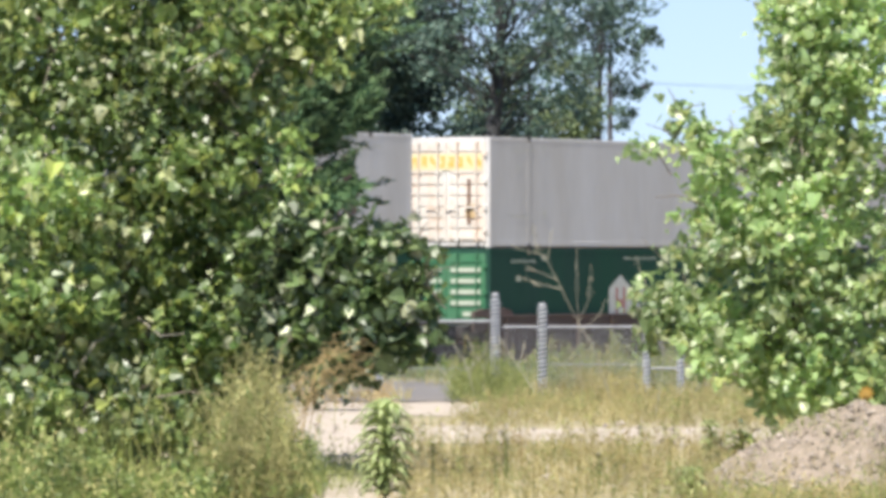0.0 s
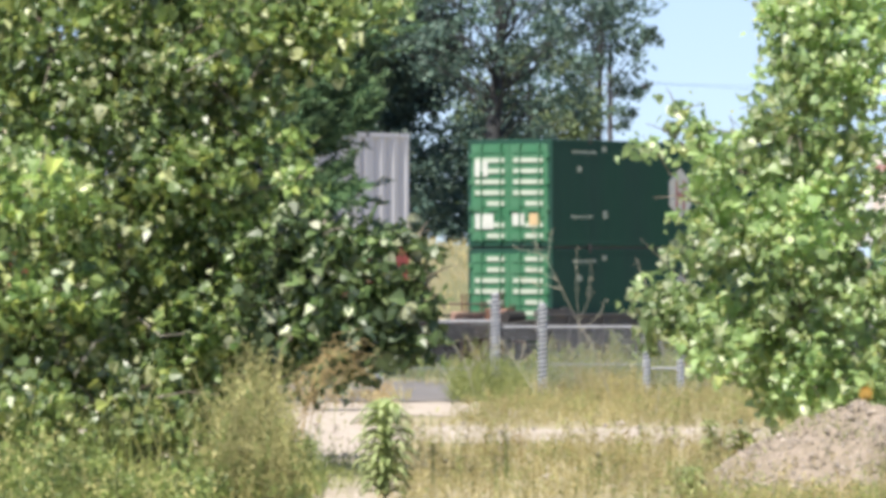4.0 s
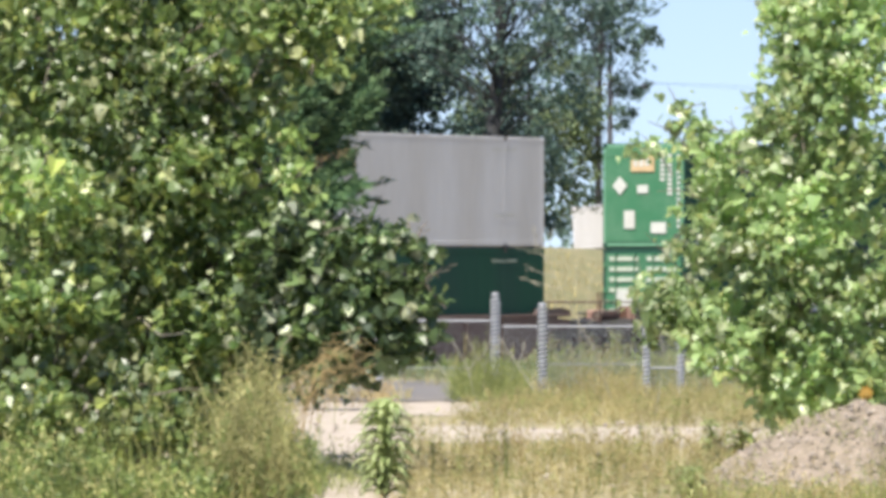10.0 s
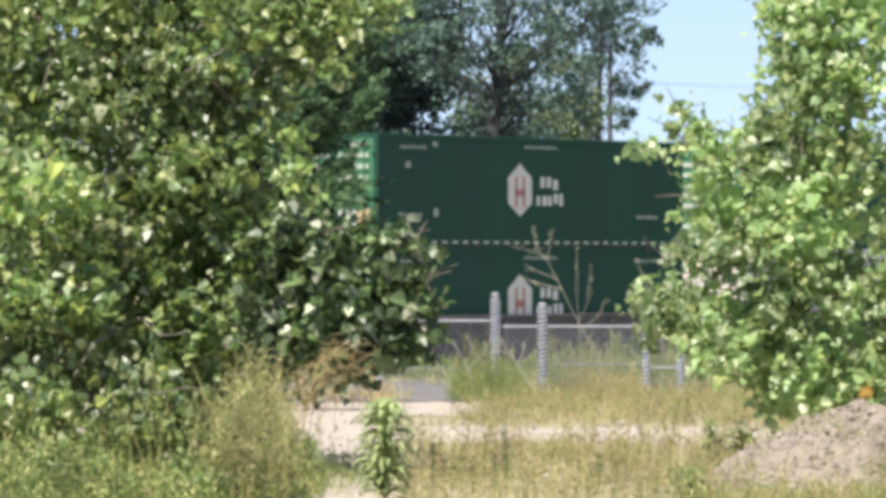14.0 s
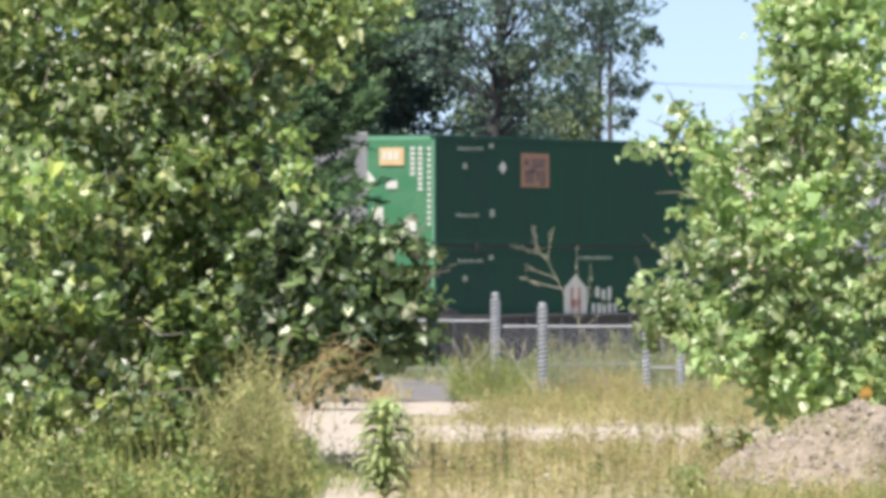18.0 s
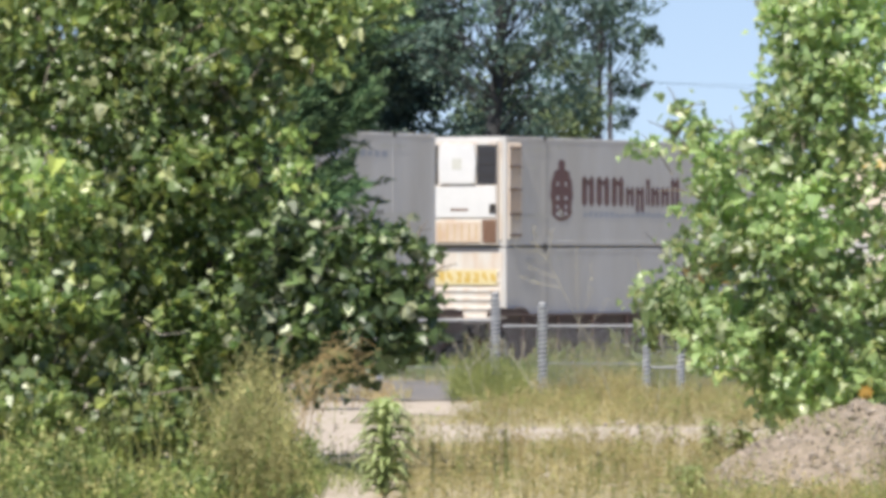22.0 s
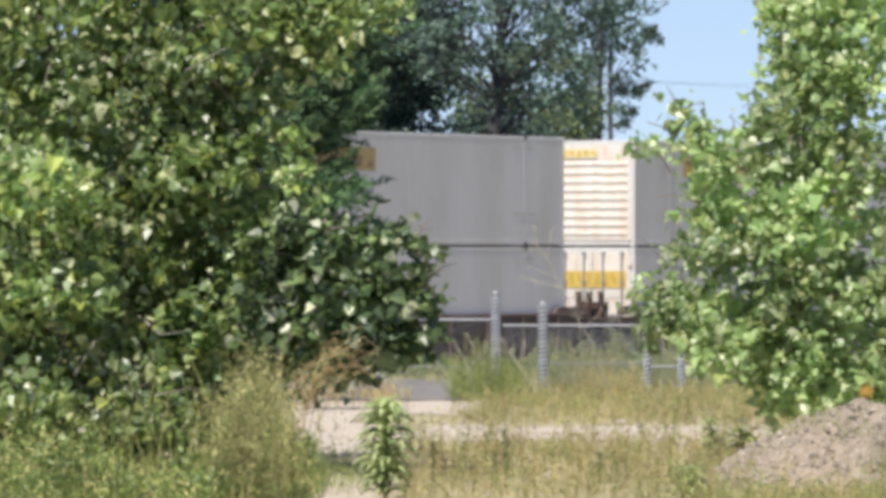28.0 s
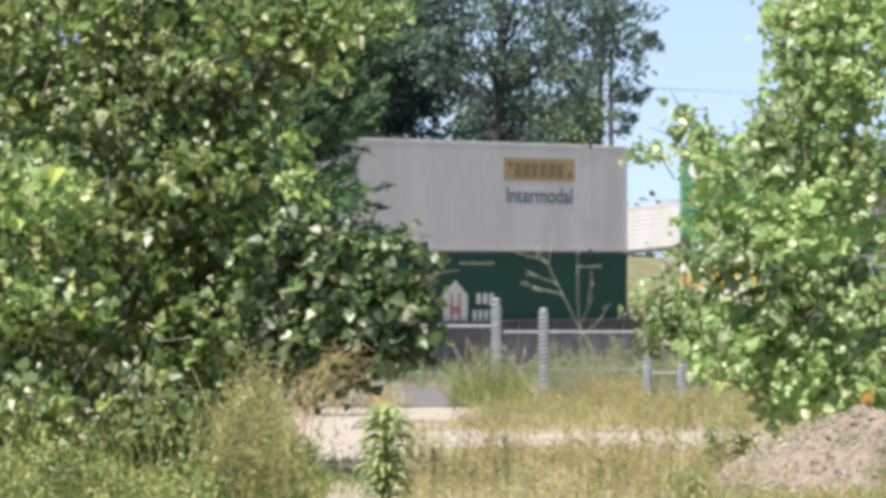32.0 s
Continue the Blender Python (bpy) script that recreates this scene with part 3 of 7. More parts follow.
                b.prism([(k + 0.1, z * 0.498), (k + w * 0.8, z * 0.498), (k + w * 0.8 + 0.08, z * 0.565), (k + 0.16, z * 0.565)], y - 0.002, y)
            if w > 1:
                b.prism([(k + w * 0.55, z * 0.370), (k + w * 0.8, z * 0.370), (k + w * 0.8 + 0.28, z * 0.675), (k + w * 0.55 + 0.28, z * 0.675)], y - 0.002, y)
            k += w + 0.06
            part("wordmark_shape", b, BLACK, c, "bold slanted black letter-like shape")
    elif what == "patch":
        b = Build()
        b.box(x - 0.64, x + 0.64, y - 0.002, y, z * 0.60, z * 0.895)
        part("placard", b, BROWN if x > 4 else OLIVE, c, "dark brown square placard" if x > 4 else "faded olive placard")


def dashes(c):
    for i in range(29):
        part("reflective_tape", lambda: Build().box(-0.13, 0.13, YF - 0.0035, YF - 0.0005, 0.090, 0.146), STRIPE, c, key="dash", m=Matrix.Translation((0.67 + i * 0.53, 0, 0)))


def small_marks(c, material):
    rnd = random.Random(3)
    for x, z, w, n in ((1.1, 0.87, 1.3, 8), (1.0, 0.27, 1.2, 8), (13.4, 0.87, 1.3, 8), (13.5, 0.27, 1.2, 8)):
        part("serial_mark", bars(rnd, x, x + w, TALL * z, TALL * z + 0.085, YF - 0.0035, n), material, c, key=("sm", x, z))
    for x, z in ((2.7, 0.885), (2.75, 0.27), (1.35, 0.70)):
        part("serial_mark", bars(rnd, x, x + 0.22, TALL * z, TALL * z + 0.2, YF - 0.0035, 1, 0.9), material, c, key=("sm", x, z))


def rear_doors(c, paint, style, detail):
    """The end that faces the camera, at x = 0."""
    z0, z1 = 0.17, TALL - 0.13
    if style in ("rods", "bars", "ribdoors", "plainrods"):
        for sgn in (-1, 1):
            y0, y1 = (0.008, WID / 2 - 0.12) if sgn > 0 else (-WID / 2 + 0.12, -0.008)

            def leaf():
                b = Build()
                b.box(-0.03, 0.03, y0, y1, z0, z1)
                return b
            door = part("door", leaf, paint, c, key=("leaf", style, sgn))
            n, half, rise = (9, 0.09, -0.055) if style in ("bars", "ribdoors") else (4, 0.27, -0.042)
            for i in range(n):
                zz = z0 + (z1 - z0) * (i + 0.5) / n
                part("door_rib", lambda: Build().prism([(y0 + 0.09, -half), (y1 - 0.09, -half), (y1 - 0.12, half), (y0 + 0.12, half)], rise, -0.029, "x"), paint, door, key=("rib", n, sgn), m=Matrix.Translation((0, 0, zz)))
            if style == "bars":
                rnd = random.Random(5 + detail)
                for i in range(n):
                    if rnd.random() < 0.8:
                        zz = z0 + (z1 - z0) * (i + 0.5) / n
                        cut = rnd.choice((0.13, 0.13, 0.5))
                        part("white_stripe", lambda: Build().box(-0.062, -0.056, y0 + 0.13, y1 - cut, -0.06, 0.06), STRIPE, door, key=("stripe", sgn, cut), m=Matrix.Translation((0, 0, zz)))
            for yy in (y0 + 0.24, y1 - 0.34):
                b = Build()
                b.tube([(-0.095, yy, z0 - 0.02), (-0.095, yy, z1 + 0.02)], 0.022, 8)
                for zz in (z0 + 0.03, z0 + 0.8, z1 - 0.8, z1 - 0.03):
                    b.box(-0.125, -0.03, yy - 0.045, yy + 0.045, zz - 0.035, zz + 0.035)
                rod = part("lock_rod", b, GALV if style == "rods" else paint, door, key=("rod", yy))
                b = Build()
                b.box(-0.13, -0.1, yy - 0.02, yy + 0.36, 1.03, 1.08)
                part("lock_handle", b, GALV if style == "rods" else paint, door, key=("handle", yy))
            yh = y1 if sgn > 0 else y0
            for zz in (0.45, 1.05, 1.75, 2.45):
                b = Build()
                b.box(-0.075, 0.0, yh - 0.05, yh + 0.05, zz - 0.06, zz + 0.06)
                part("hinge", b, paint, door, key=("hinge", sgn, zz))
    elif style in ("ribs", "louvre"):
        wall = part("end_wall", lambda: Build().box(-0.02, 0.04, -WID / 2 + 0.1, WID / 2 - 0.1, z0, z1), paint, c, key="flatwall")
        n = 9 if style == "ribs" else 6
        lo, hi = (0.35, 2.25) if style == "ribs" else (0.25, 1.9)
        for i in range(n):
            zz = lo + (hi - lo) * i / (n - 1)
            part("wall_rib", lambda: Build().prism([(-0.018, -0.08), (-0.047, -0.035), (-0.047, 0.03), (-0.018, 0.06)], -WID / 2 + 0.2, WID / 2 - 0.2), paint, wall, key="hrib", m=Matrix.Translation((0, 0, zz)))
    elif style == "vribs":
        wall = part("end_wall", lambda: Build().box(-0.02, 0.04, -WID / 2 + 0.1, WID / 2 - 0.1, z0, z1), WORN_LIT, c, key="flatwall")
        for i in range(6):
            part("wall_rib", lambda: Build().prism([(-0.018, -0.09), (-0.13, -0.065), (-0.13, 0.065), (-0.018, 0.09)], z0 + 0.05, z1 - 0.05, "z"), paint, wall, key="vrib", m=Matrix.Translation((0, -1.0 + 0.4 * i, 0)))
    else:
        b = Build()
        b.box(-0.02, 0.04, -WID / 2 + 0.1, WID / 2 - 0.1, z0, z1)
        b.box(-0.035, -0.02, -WID / 2 + 0.1, WID / 2 - 0.1, z1 - 0.25, z1 - 0.2)
        part("end_wall", b, paint, c, key="flatend")


def end_band(c, material, z0, z1, y0=-1.05, y1=1.05, marks=8):
    b = Build()
    f = c["front"]
    b.box(f - 0.008, f, y0, y1, TALL * z0, TALL * z1)
    band = part("end_band", b, BANDPAINT if material is YELLOW else material, c, "yellow band across the end")
    rnd = random.Random(marks)
    for i in range(marks):
        a = y0 + (y1 - y0) * (i + 0.12) / marks
        e = a + (y1 - y0) * rnd.uniform(0.55, 0.8) / marks
        lo, hi = TALL * (z0 + (z1 - z0) * 0.16), TALL * (z1 - (z1 - z0) * rnd.uniform(0.12, 0.25))
        cut_ = rnd.uniform(0.3, 0.6) * (hi - lo)
        b = Build().prism(rnd.choice(([(a, lo), (a + (e - a) * 0.4, lo), (a + (e - a) * 0.5, hi - cut_), (e, lo), (e, hi), (a, hi)], [(a, lo), (e, lo), (e, lo + cut_), (a + (e - a) * 0.45, lo + cut_), (e, hi), (a, hi)], [(a, lo), (e, lo + cut_), (e, hi), (a + (e - a) * 0.6, hi), (a, hi - cut_)])), f - 0.013, f - 0.009, "x")
        part("band_mark", b, {"yellow_band_lettering": YELLOW, "pale_yellow_band_paint": BANDPAINT}.get(material.name, BANDMARK), band)


def end_patch(c, material, y, z, w, h, name="placard", diamond=False):
    b = Build()
    f = c["front"]
    if name == "placard":
        w, h = w * 0.8, h * 0.8
    if name == "emblem":
        b.disc((f - 0.018, y, z), (1, 0, 0), w / 2, 0.008, 16)
    elif name == "shield":
        b.prism([(y, z - h / 2), (y + w * 0.4, z - h * 0.2), (y + w / 2, z + h / 2), (y - w / 2, z + h / 2), (y - w * 0.4, z - h * 0.2)], f - 0.022, f - 0.014, "x")
    elif diamond:
        b.prism([(y, z - h / 2), (y + w / 2, z), (y, z + h / 2), (y - w / 2, z)], f - 0.022, f - 0.014, "x")
    else:
        b.box(f - 0.022, f - 0.014, y - w / 2, y + w / 2, z - h / 2, z + h / 2)
    part(name, b, material, c)


def nose_decals(c):
    end_patch(c, TAN, 0.0, 2.34, 0.74, 0.46, "square_sign")
    b = Build()
    for i in range(3):
        b.box(-0.064, -0.059, -0.2 + i * 0.18, -0.08 + i * 0.18, 2.25, 2.47)
    part("sign_mark", b, PALE, c, key="nosemark")
    end_patch(c, DECAL, 0.72, 1.72, 0.46, 0.52, "hazard_diamond", True)
    end_patch(c, DECAL, 0.0, 1.62, 0.42, 0.28)
    end_patch(c, DECAL, -0.5, 0.55, 0.6, 0.38)
    end_patch(c, PALE, 0.42, 0.78, 0.42, 0.62)
    for y in (-0.62, -0.85):
        b = Build()
        for i in range(9 if y < -0.7 else 6):
            b.box(-0.044, -0.036, y - 0.07, y + 0.07, 2.5 - i * 0.13, 2.58 - i * 0.13)
        part("serial_mark", b, DECAL, c, key=("nose", y))
    b = Build()
    for i in range(14):
        b.box(-0.044, -0.036, -1.17, -1.07, 2.5 - i * 0.15, 2.58 - i * 0.15)
    part("tape_dashes", b, DECAL, c, key="nosetape")


def reefer(c, tone=None):
    """A cooling unit built into the nose of an insulated box."""
    unit = part("cooling_unit", lambda: Build().box(-0.13, -0.03, -1.10, 1.17, 0.05, 2.76, 0.03), WORN_LIT, c, "white cooling unit", key="reefer")
    for y0, y1 in ((-1.09, -0.49), (0.70, 1.0)):
        grille = part("dark_grille", lambda: Build().box(-0.15, -0.131, y0, y1, 1.64, 2.68), BLACK, unit, "black radiator grille", key=("reefgrille", y0))
        for zz in (1.86, 2.14, 2.42):
            part("grille_slat", lambda: Build().box(-0.158, -0.151, y0 + 0.03, y1 - 0.03, zz, zz + 0.03), DARKSTEEL, grille, key=("reefslat", y0, zz))
    cover = part("cover", lambda: Build().prism([(-0.45, 1.66), (0.62, 1.66), (0.66, 2.2), (0.60, 2.70), (-0.43, 2.70), (-0.49, 2.2)], -0.20, -0.131, "x"), COVERWHITE, unit, key="reefcover")
    part("badge", lambda: Build().box(-0.206, -0.201, -0.05, 0.23, 2.03, 2.32), PALE, cover, "pale square badge", key="reefbadge")
    part("service_panel", lambda: Build().box(-0.155, -0.131, -1.06, 1.13, 0.76, 1.58, 0.012), tone or COVERWHITE, unit, key=("reefpanel", tone))
    part("nameplate", lambda: Build().box(-0.162, -0.156, -0.23, 0.31, 0.94, 1.0), BROWN, unit, key="reefname")
    part("hatch", lambda: Build().box(-0.165, -0.156, -1.08, -0.88, 0.86, 1.12), DARKSTEEL, unit, key="reefhatch")
    low = part("lower_panel", lambda: Build().box(-0.16, -0.131, -0.62, 0.75, 0.1, 0.66, 0.01), CREAM, unit, key="reeflow")
    for i in range(6):
        part("slat", lambda: Build().box(-0.168, -0.161, -0.02, 0.02, 0.14, 0.6), TAN, low, key="reefslatv", m=Matrix.Translation((0, -0.48 + i * 0.22, 0)))
    part("engine_bay", lambda: Build().box(-0.15, -0.131, -1.08, -0.66, 0.1, 0.70), BROWN, unit, "dark brown engine bay", key="reefbay")
    # Added ribs catch the sun so that the nose corner shows a bright column.
    for i in range(5):
        part("guard_bar", lambda: Build().box(0.10, 0.15, YF - 0.055, YF + 0.01, 0.2, 2.74), WORN_LIT, unit, "upright white rib added to catch sunlight", key="sunrib", m=Matrix.Translation((0.145 * i, 0, 0)))
    for zz in (0.3, 0.85, 1.5, 2.1, 2.6):
        part("guard_strap", lambda: Build().box(0.09, 0.74, YF - 0.062, YF - 0.056, -0.03, 0.03), BROWN, unit, key="ribstrap", m=Matrix.Translation((0, 0, zz)))


def genset(c, drop=0.0):
    """A dark clip-on mechanical box low on the end."""
    b = Build()
    if drop < 0:
        for y in (-0.5, -0.13, 0.2):
            b.box(-0.4, -0.25, y, y + 0.14, 0.3, 2.3 + drop, 0.03)
        b.box(-0.36, -0.04, -0.5, 0.34, 1.2, 1.42, 0.03).box(-0.36, -0.04, -0.5, 0.34, 0.3, 0.85, 0.03)
    else:
        b.box(-0.4, -0.04, -0.52, 0.34, 0.6, 2.3, 0.05)
    g = part("machinery_box", b, DARKRUST, c, "dark brown clip-on machinery box", key=("genset", drop))
    if drop == 0:
        b = Build()
        for y in (-0.33, 0.14):
            b.disc((-0.42, y, 1.62), (1, 0, 0), 0.11, 0.05, 14)
        part("fan_cover", b, DECAL, g, key="genfan")


def container(paint, side, end, extras, label, group="stacked containers"):
    """A 53-foot box; its origin is at the bottom of the rear end, x forward."""
    # Ends that face the sun take lighter, sunlit-toned copies of the side paint.
    end_paint = next((e[1] for e in extras if e[0] == "endpaint"), WORN_LIT if paint in (WHITE, GREY) else GREEN_SUNLIT if paint is GREEN else paint)
    c = thing("container", label, "container", group)
    pitch, deep = {"smooth": (1.2, 0.0025), "seams": (0.62, 0.003), "ribbed": (0.62, 0.10)}[side]
    low = 0.16
    for y, out in ((YF + 0.003, -1), (-YF - 0.003, 1)):
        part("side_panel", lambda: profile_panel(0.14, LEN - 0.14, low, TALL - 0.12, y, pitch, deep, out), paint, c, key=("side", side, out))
    part("roof", lambda: Build().box(0.02, LEN - 0.02, YF + 0.05, -YF - 0.05, TALL - 0.06, TALL - 0.012), paint, c, key="roof")
    part("underframe", lambda: Build().box(0.05, LEN - 0.05, YF + 0.06, -YF - 0.06, -0.038, 0.17), DARKSTEEL, c, key="floor")
    for y in (YF, -YF):
        o = 1 if y > 0 else -1
        a, b_ = sorted((y, y - o * 0.09))
        part("top_rail", lambda: Build().box(0.16, LEN - 0.16, a, b_, TALL - 0.125, TALL - 0.003, 0.012), paint, c, key=("toprail", o))
        part("bottom_rail", lambda: Build().box(0.16, LEN - 0.16, a, b_, 0.03, 0.175, 0.012), paint, c, key=("botrail", o))
        for x0 in (0.0, LEN - 0.16):
            part("corner_post", lambda: Build().box(x0, x0 + 0.16, a - (0.05 if o > 0 else 0), b_ + (0.05 if o < 0 else 0), 0.12, TALL - 0.12, 0.015), paint, c, key=("post", o, x0))
            for z0 in (0.0, TALL - 0.118):
                part("corner_casting", lambda: Build().box(x0 - 0.003, x0 + 0.163, a - (0.055 if o > 0 else 0.003), b_ + (0.055 if o < 0 else 0.003), z0, z0 + 0.118, 0.012), paint, c, key=("cast", o, x0, z0))
        for x0 in (1.95, LEN - 2.15):
            part("lift_post", lambda: Build().box(x0, x0 + 0.2, a + (0.001 if o < 0 else 0), b_ - (0.001 if o > 0 else 0), 0.178, TALL - 0.127), paint, c, key=("lift", o, x0))
            if o < 0:
                part("lifting_lug", lambda: Build().box(x0 + 0.04, x0 + 0.16, a - 0.016, b_, TALL - 0.10, TALL + 0.012, 0.015), DARKSTEEL, c, key=("lug", x0))
            part("stacking_fitting", lambda: Build().box(x0 + 0.03, x0 + 0.17, a - 0.02, b_ + 0.02, -0.05, 0.09, 0.02), DARKSTEEL, c, key=("fit", o, x0))
    part("end_header", lambda: Build().box(0.0, 0.12, YF + 0.16, -YF - 0.16, TALL - 0.14, TALL - 0.004, 0.012), paint, c, key="header")
    part("end_sill", lambda: Build().box(0.0, 0.12, YF + 0.16, -YF - 0.16, 0.03, 0.18, 0.012), paint, c, key="sill")
    part("front_wall", lambda: Build().box(LEN - 0.1, LEN - 0.03, YF + 0.1, -YF - 0.1, 0.1, TALL - 0.1), paint, c, key="frontwall")
    if paint is GREEN and end in ("flat", "louvre"):
        part("end_frame", lambda: Build().box(-0.012, -0.004, -1.26, -1.16, 0.14, TALL - 0.13).box(-0.012, -0.004, 1.16, 1.26, 0.14, TALL - 0.13).box(-0.012, -0.004, -1.15, 1.15, TALL - 0.125, TALL - 0.03).box(-0.012, -0.004, -1.15, 1.15, 0.04, 0.135), GREEN_LIGHT, c, "paler green frame round the end", key="endframe")
    if paint is WHITE:
        part("post_seam", lambda: Build().box(2.155, 2.170, YF - 0.002, YF + 0.02, 0.178, TALL - 0.127), SEAMGREY, c, "dark seam beside the lift post", key="seam")
    c["front"] = {"ribs": -0.043, "louvre": -0.043, "flat": -0.036, "vribs": -0.116}.get(end, -0.05)
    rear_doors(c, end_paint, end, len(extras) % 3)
    for e in extras:
        if e[0] == "band":
            end_band(c, *e[1:])
        elif e[0] == "endpatch":
            end_patch(c, *e[1:])
        elif e[0] == "nose":
            nose_decals(c)
        elif e[0] == "reefer":
            reefer(c, *e[1:])
        elif e[0] == "genset":
            genset(c, *e[1:])
        elif e[0] == "endpaint":
            continue
        elif e[0] == "dashes":
            dashes(c)
        elif e[0] == "marks":
            small_marks(c, e[1])
        else:
            side_logo(c, e[0], e[1], True)
    return c


def sorted_way(outline, flip):
    return outline[::-1] if flip else outline


def well_unit(coupled_front, coupled_rear, steel, tall_stand=False, rigging=False):
    """One well of an articulated double-stack car; origin at the container's rear end, at rail height."""
    c = thing("well_car", "brown weathered double-stack well car on railway wheels" if steel is CARSTEEL else "dark grey double-stack well car on railway wheels", "rail car", "well cars of the train")
    for o in (-1, 1):
        y = o * 1.42

        def sill():
            b = Build()
            b.prism([(-1.1, 1.02), (-0.25, 1.02), (0.25, 0.2), (LEN - 0.25, 0.2), (LEN + 0.25, 1.02), (LEN + 1.1, 1.02), (LEN + 1.1, 1.3), (LEN, 1.38), (0, 1.38), (-1.1, 1.3)], y - 0.03, y + 0.03)
            return b
        side = part("side_sill", sill, steel, c, key=("sill", o))
        part("top_chord", lambda: Build().box(-1.1, LEN + 1.1, y - 0.07, y + 0.07, 1.38, 1.46, 0.02), steel, side, key=("chord", o))
        if o < 0:
            for n, (x0, x1) in enumerate(((-1.1, 0.95), (LEN - 0.75, LEN + 1.1))):
                k = 1 if n else -1
                inner, outer = (x0, x1) if n else (x1, x0)
                part("end_bracket", lambda: Build().prism(sorted_way([(inner, 1.462), (inner + k * 0.12, 1.58), (inner + k * 0.45, 1.64), (inner + k * 0.7, 1.60), (outer - k * 0.5, 1.63), (outer, 1.55), (outer, 1.462)], n), y - 0.05, y + 0.05), steel, side, key=("bracket", n))
        part("bottom_chord", lambda: Build().box(0.2, LEN - 0.2, y - 0.07, y + 0.07, 0.10, 0.22, 0.02), steel, side, key=("bchord", o))
        for i in range(9):
            x = 0.6 + i * (LEN - 1.2) / 8
            part("stiffener", lambda: Build().box(x - 0.05, x + 0.05, y + o * 0.03, y + o * 0.09, 0.22, 1.38), steel, side, key=("stiff", o, i))
    part("well_floor", lambda: Build().box(0.0, LEN, -1.36, 1.36, 0.12, 0.30), DARKSTEEL, c, key="wellfloor")
    for x, d in ((0.0, -1), (LEN, 1)):
        far = coupled_rear if d < 0 else coupled_front
        reach = 3.2 if far else 1.45
        part("end_platform", lambda: Build().prism([(x, 0.75), (x + d * reach, 0.85), (x + d * reach, 1.18), (x, 1.34)], -1.35, 1.35), DARKSTEEL, c, key=("plat", d, reach))
        if far:
            part("end_rail", lambda: Build().tube([(x + d * 3.0, -1.3, 1.15), (x + d * 3.0, -1.3, 1.75), (x + d * 3.0, 1.3, 1.75), (x + d * 3.0, 1.3, 1.15)], 0.022, 6), DARKRUST, c, key=("endrail", d))
            if tall_stand and d < 0:
                stand = part("brake_stand", lambda: Build().tube([(x + d * 1.0, 0.2, 1.2), (x + d * 1.0, 0.2, 2.05)], 0.06, 8).box(x + d * 1.0 - 0.14, x + d * 1.0 + 0.14, -0.15, 0.55, 2.04, 2.48, 0.04), DARKRUST, c, key=("stand", d))
                part("brake_wheel", lambda: Build().disc((x + d * 1.12, 0.2, 1.66), (1, 0, 0), 0.26, 0.04, 16), DARKSTEEL, stand, key=("brake", d))
                for yy in (-0.08, 0.48):
                    part("stand_post", lambda: Build().tube([(x + d * 1.0, yy, 1.15), (x + d * 1.0, yy, 2.1)], 0.035, 6), DARKRUST, stand, key=("stpost", d, yy))
            elif d < 0:
                if rigging:
                    gear = part("brake_stand", lambda: Build().box(x - 1.5, x - 1.05, 0.75, 1.2, 1.2, 1.72, 0.05).box(x - 2.15, x - 1.75, 0.35, 0.9, 1.2, 1.86, 0.05).prism([(x - 1.75, 1.2), (x - 1.05, 1.2), (x - 1.25, 1.9), (x - 1.5, 2.1)], 0.55, 0.7), MAROONSTEEL, c, "maroon brake gear on the platform")
                    part("brake_rod", Build().tube([(x - 2.2, 0.5, 1.3), (x - 1.7, 0.7, 1.95), (x - 1.15, 0.95, 1.5)], 0.05, 7), MAROONSTEEL, gear)
                    part("brake_wheel", Build().disc((x - 2.2, 0.62, 1.72), (1, 0, 0), 0.24, 0.05, 16), DARKRUST, gear)
                for yy, zz in ((0.95, 2.0), (0.35, 1.8), (-0.2, 2.05), (-0.55, 1.7)):
                    part("grab_iron", lambda: Build().tube([(x - 0.9, yy, 1.15), (x - 0.9, yy, zz), (x - 0.7, yy, zz), (x - 0.7, yy, 1.15)], 0.025, 6), RUST, c, key=("grab", yy))
                part("valve_box", lambda: Build().box(x - 1.15, x - 0.75, 0.3, 1.15, 1.2, 1.52, 0.04), PINKRUST, c, "faded pinkish valve box", key="valvebox")
                part("junction_box", lambda: Build().box(x - 1.1, x - 0.8, -0.5, -0.1, 1.2, 1.58, 0.04), PINKRUST, c, key="junction")
            else:
                stand = part("brake_stand", lambda: Build().tube([(x + 0.9, -0.5, 1.15), (x + 0.95, -0.45, 1.6), (x + 0.9, -0.35, 2.0), (x + 1.0, -0.3, 2.12)], [0.10, 0.13, 0.08, 0.03], 8), DARKRUST, c, key=("stand", d))
                part("brake_wheel", lambda: Build().disc((x + 1.04, -0.45, 1.72), (1, 0, 0.2), 0.24, 0.05, 16), DARKRUST, stand, key=("brake", d))
            part("brake_cylinder", lambda: Build().tube([(x + d * 1.3, 0.2, 1.36), (x + d * 2.3, 0.2, 1.36)], [0.17, 0.15], 10), DARKRUST, c, key=("cyl", d))
            part("brake_reservoir", lambda: Build().tube([(x + d * 0.6, -0.7, 1.40), (x + d * 1.5, -0.7, 1.40)], 0.16, 10), DARKSTEEL, c, key=("res", d))
            part("control_box", lambda: Build().box(min(x + d * 0.35, x + d * 0.75), max(x + d * 0.35, x + d * 0.75), -0.35, 0.35, 1.24, 1.62, 0.04), RUST, c, key=("ctrl", d))
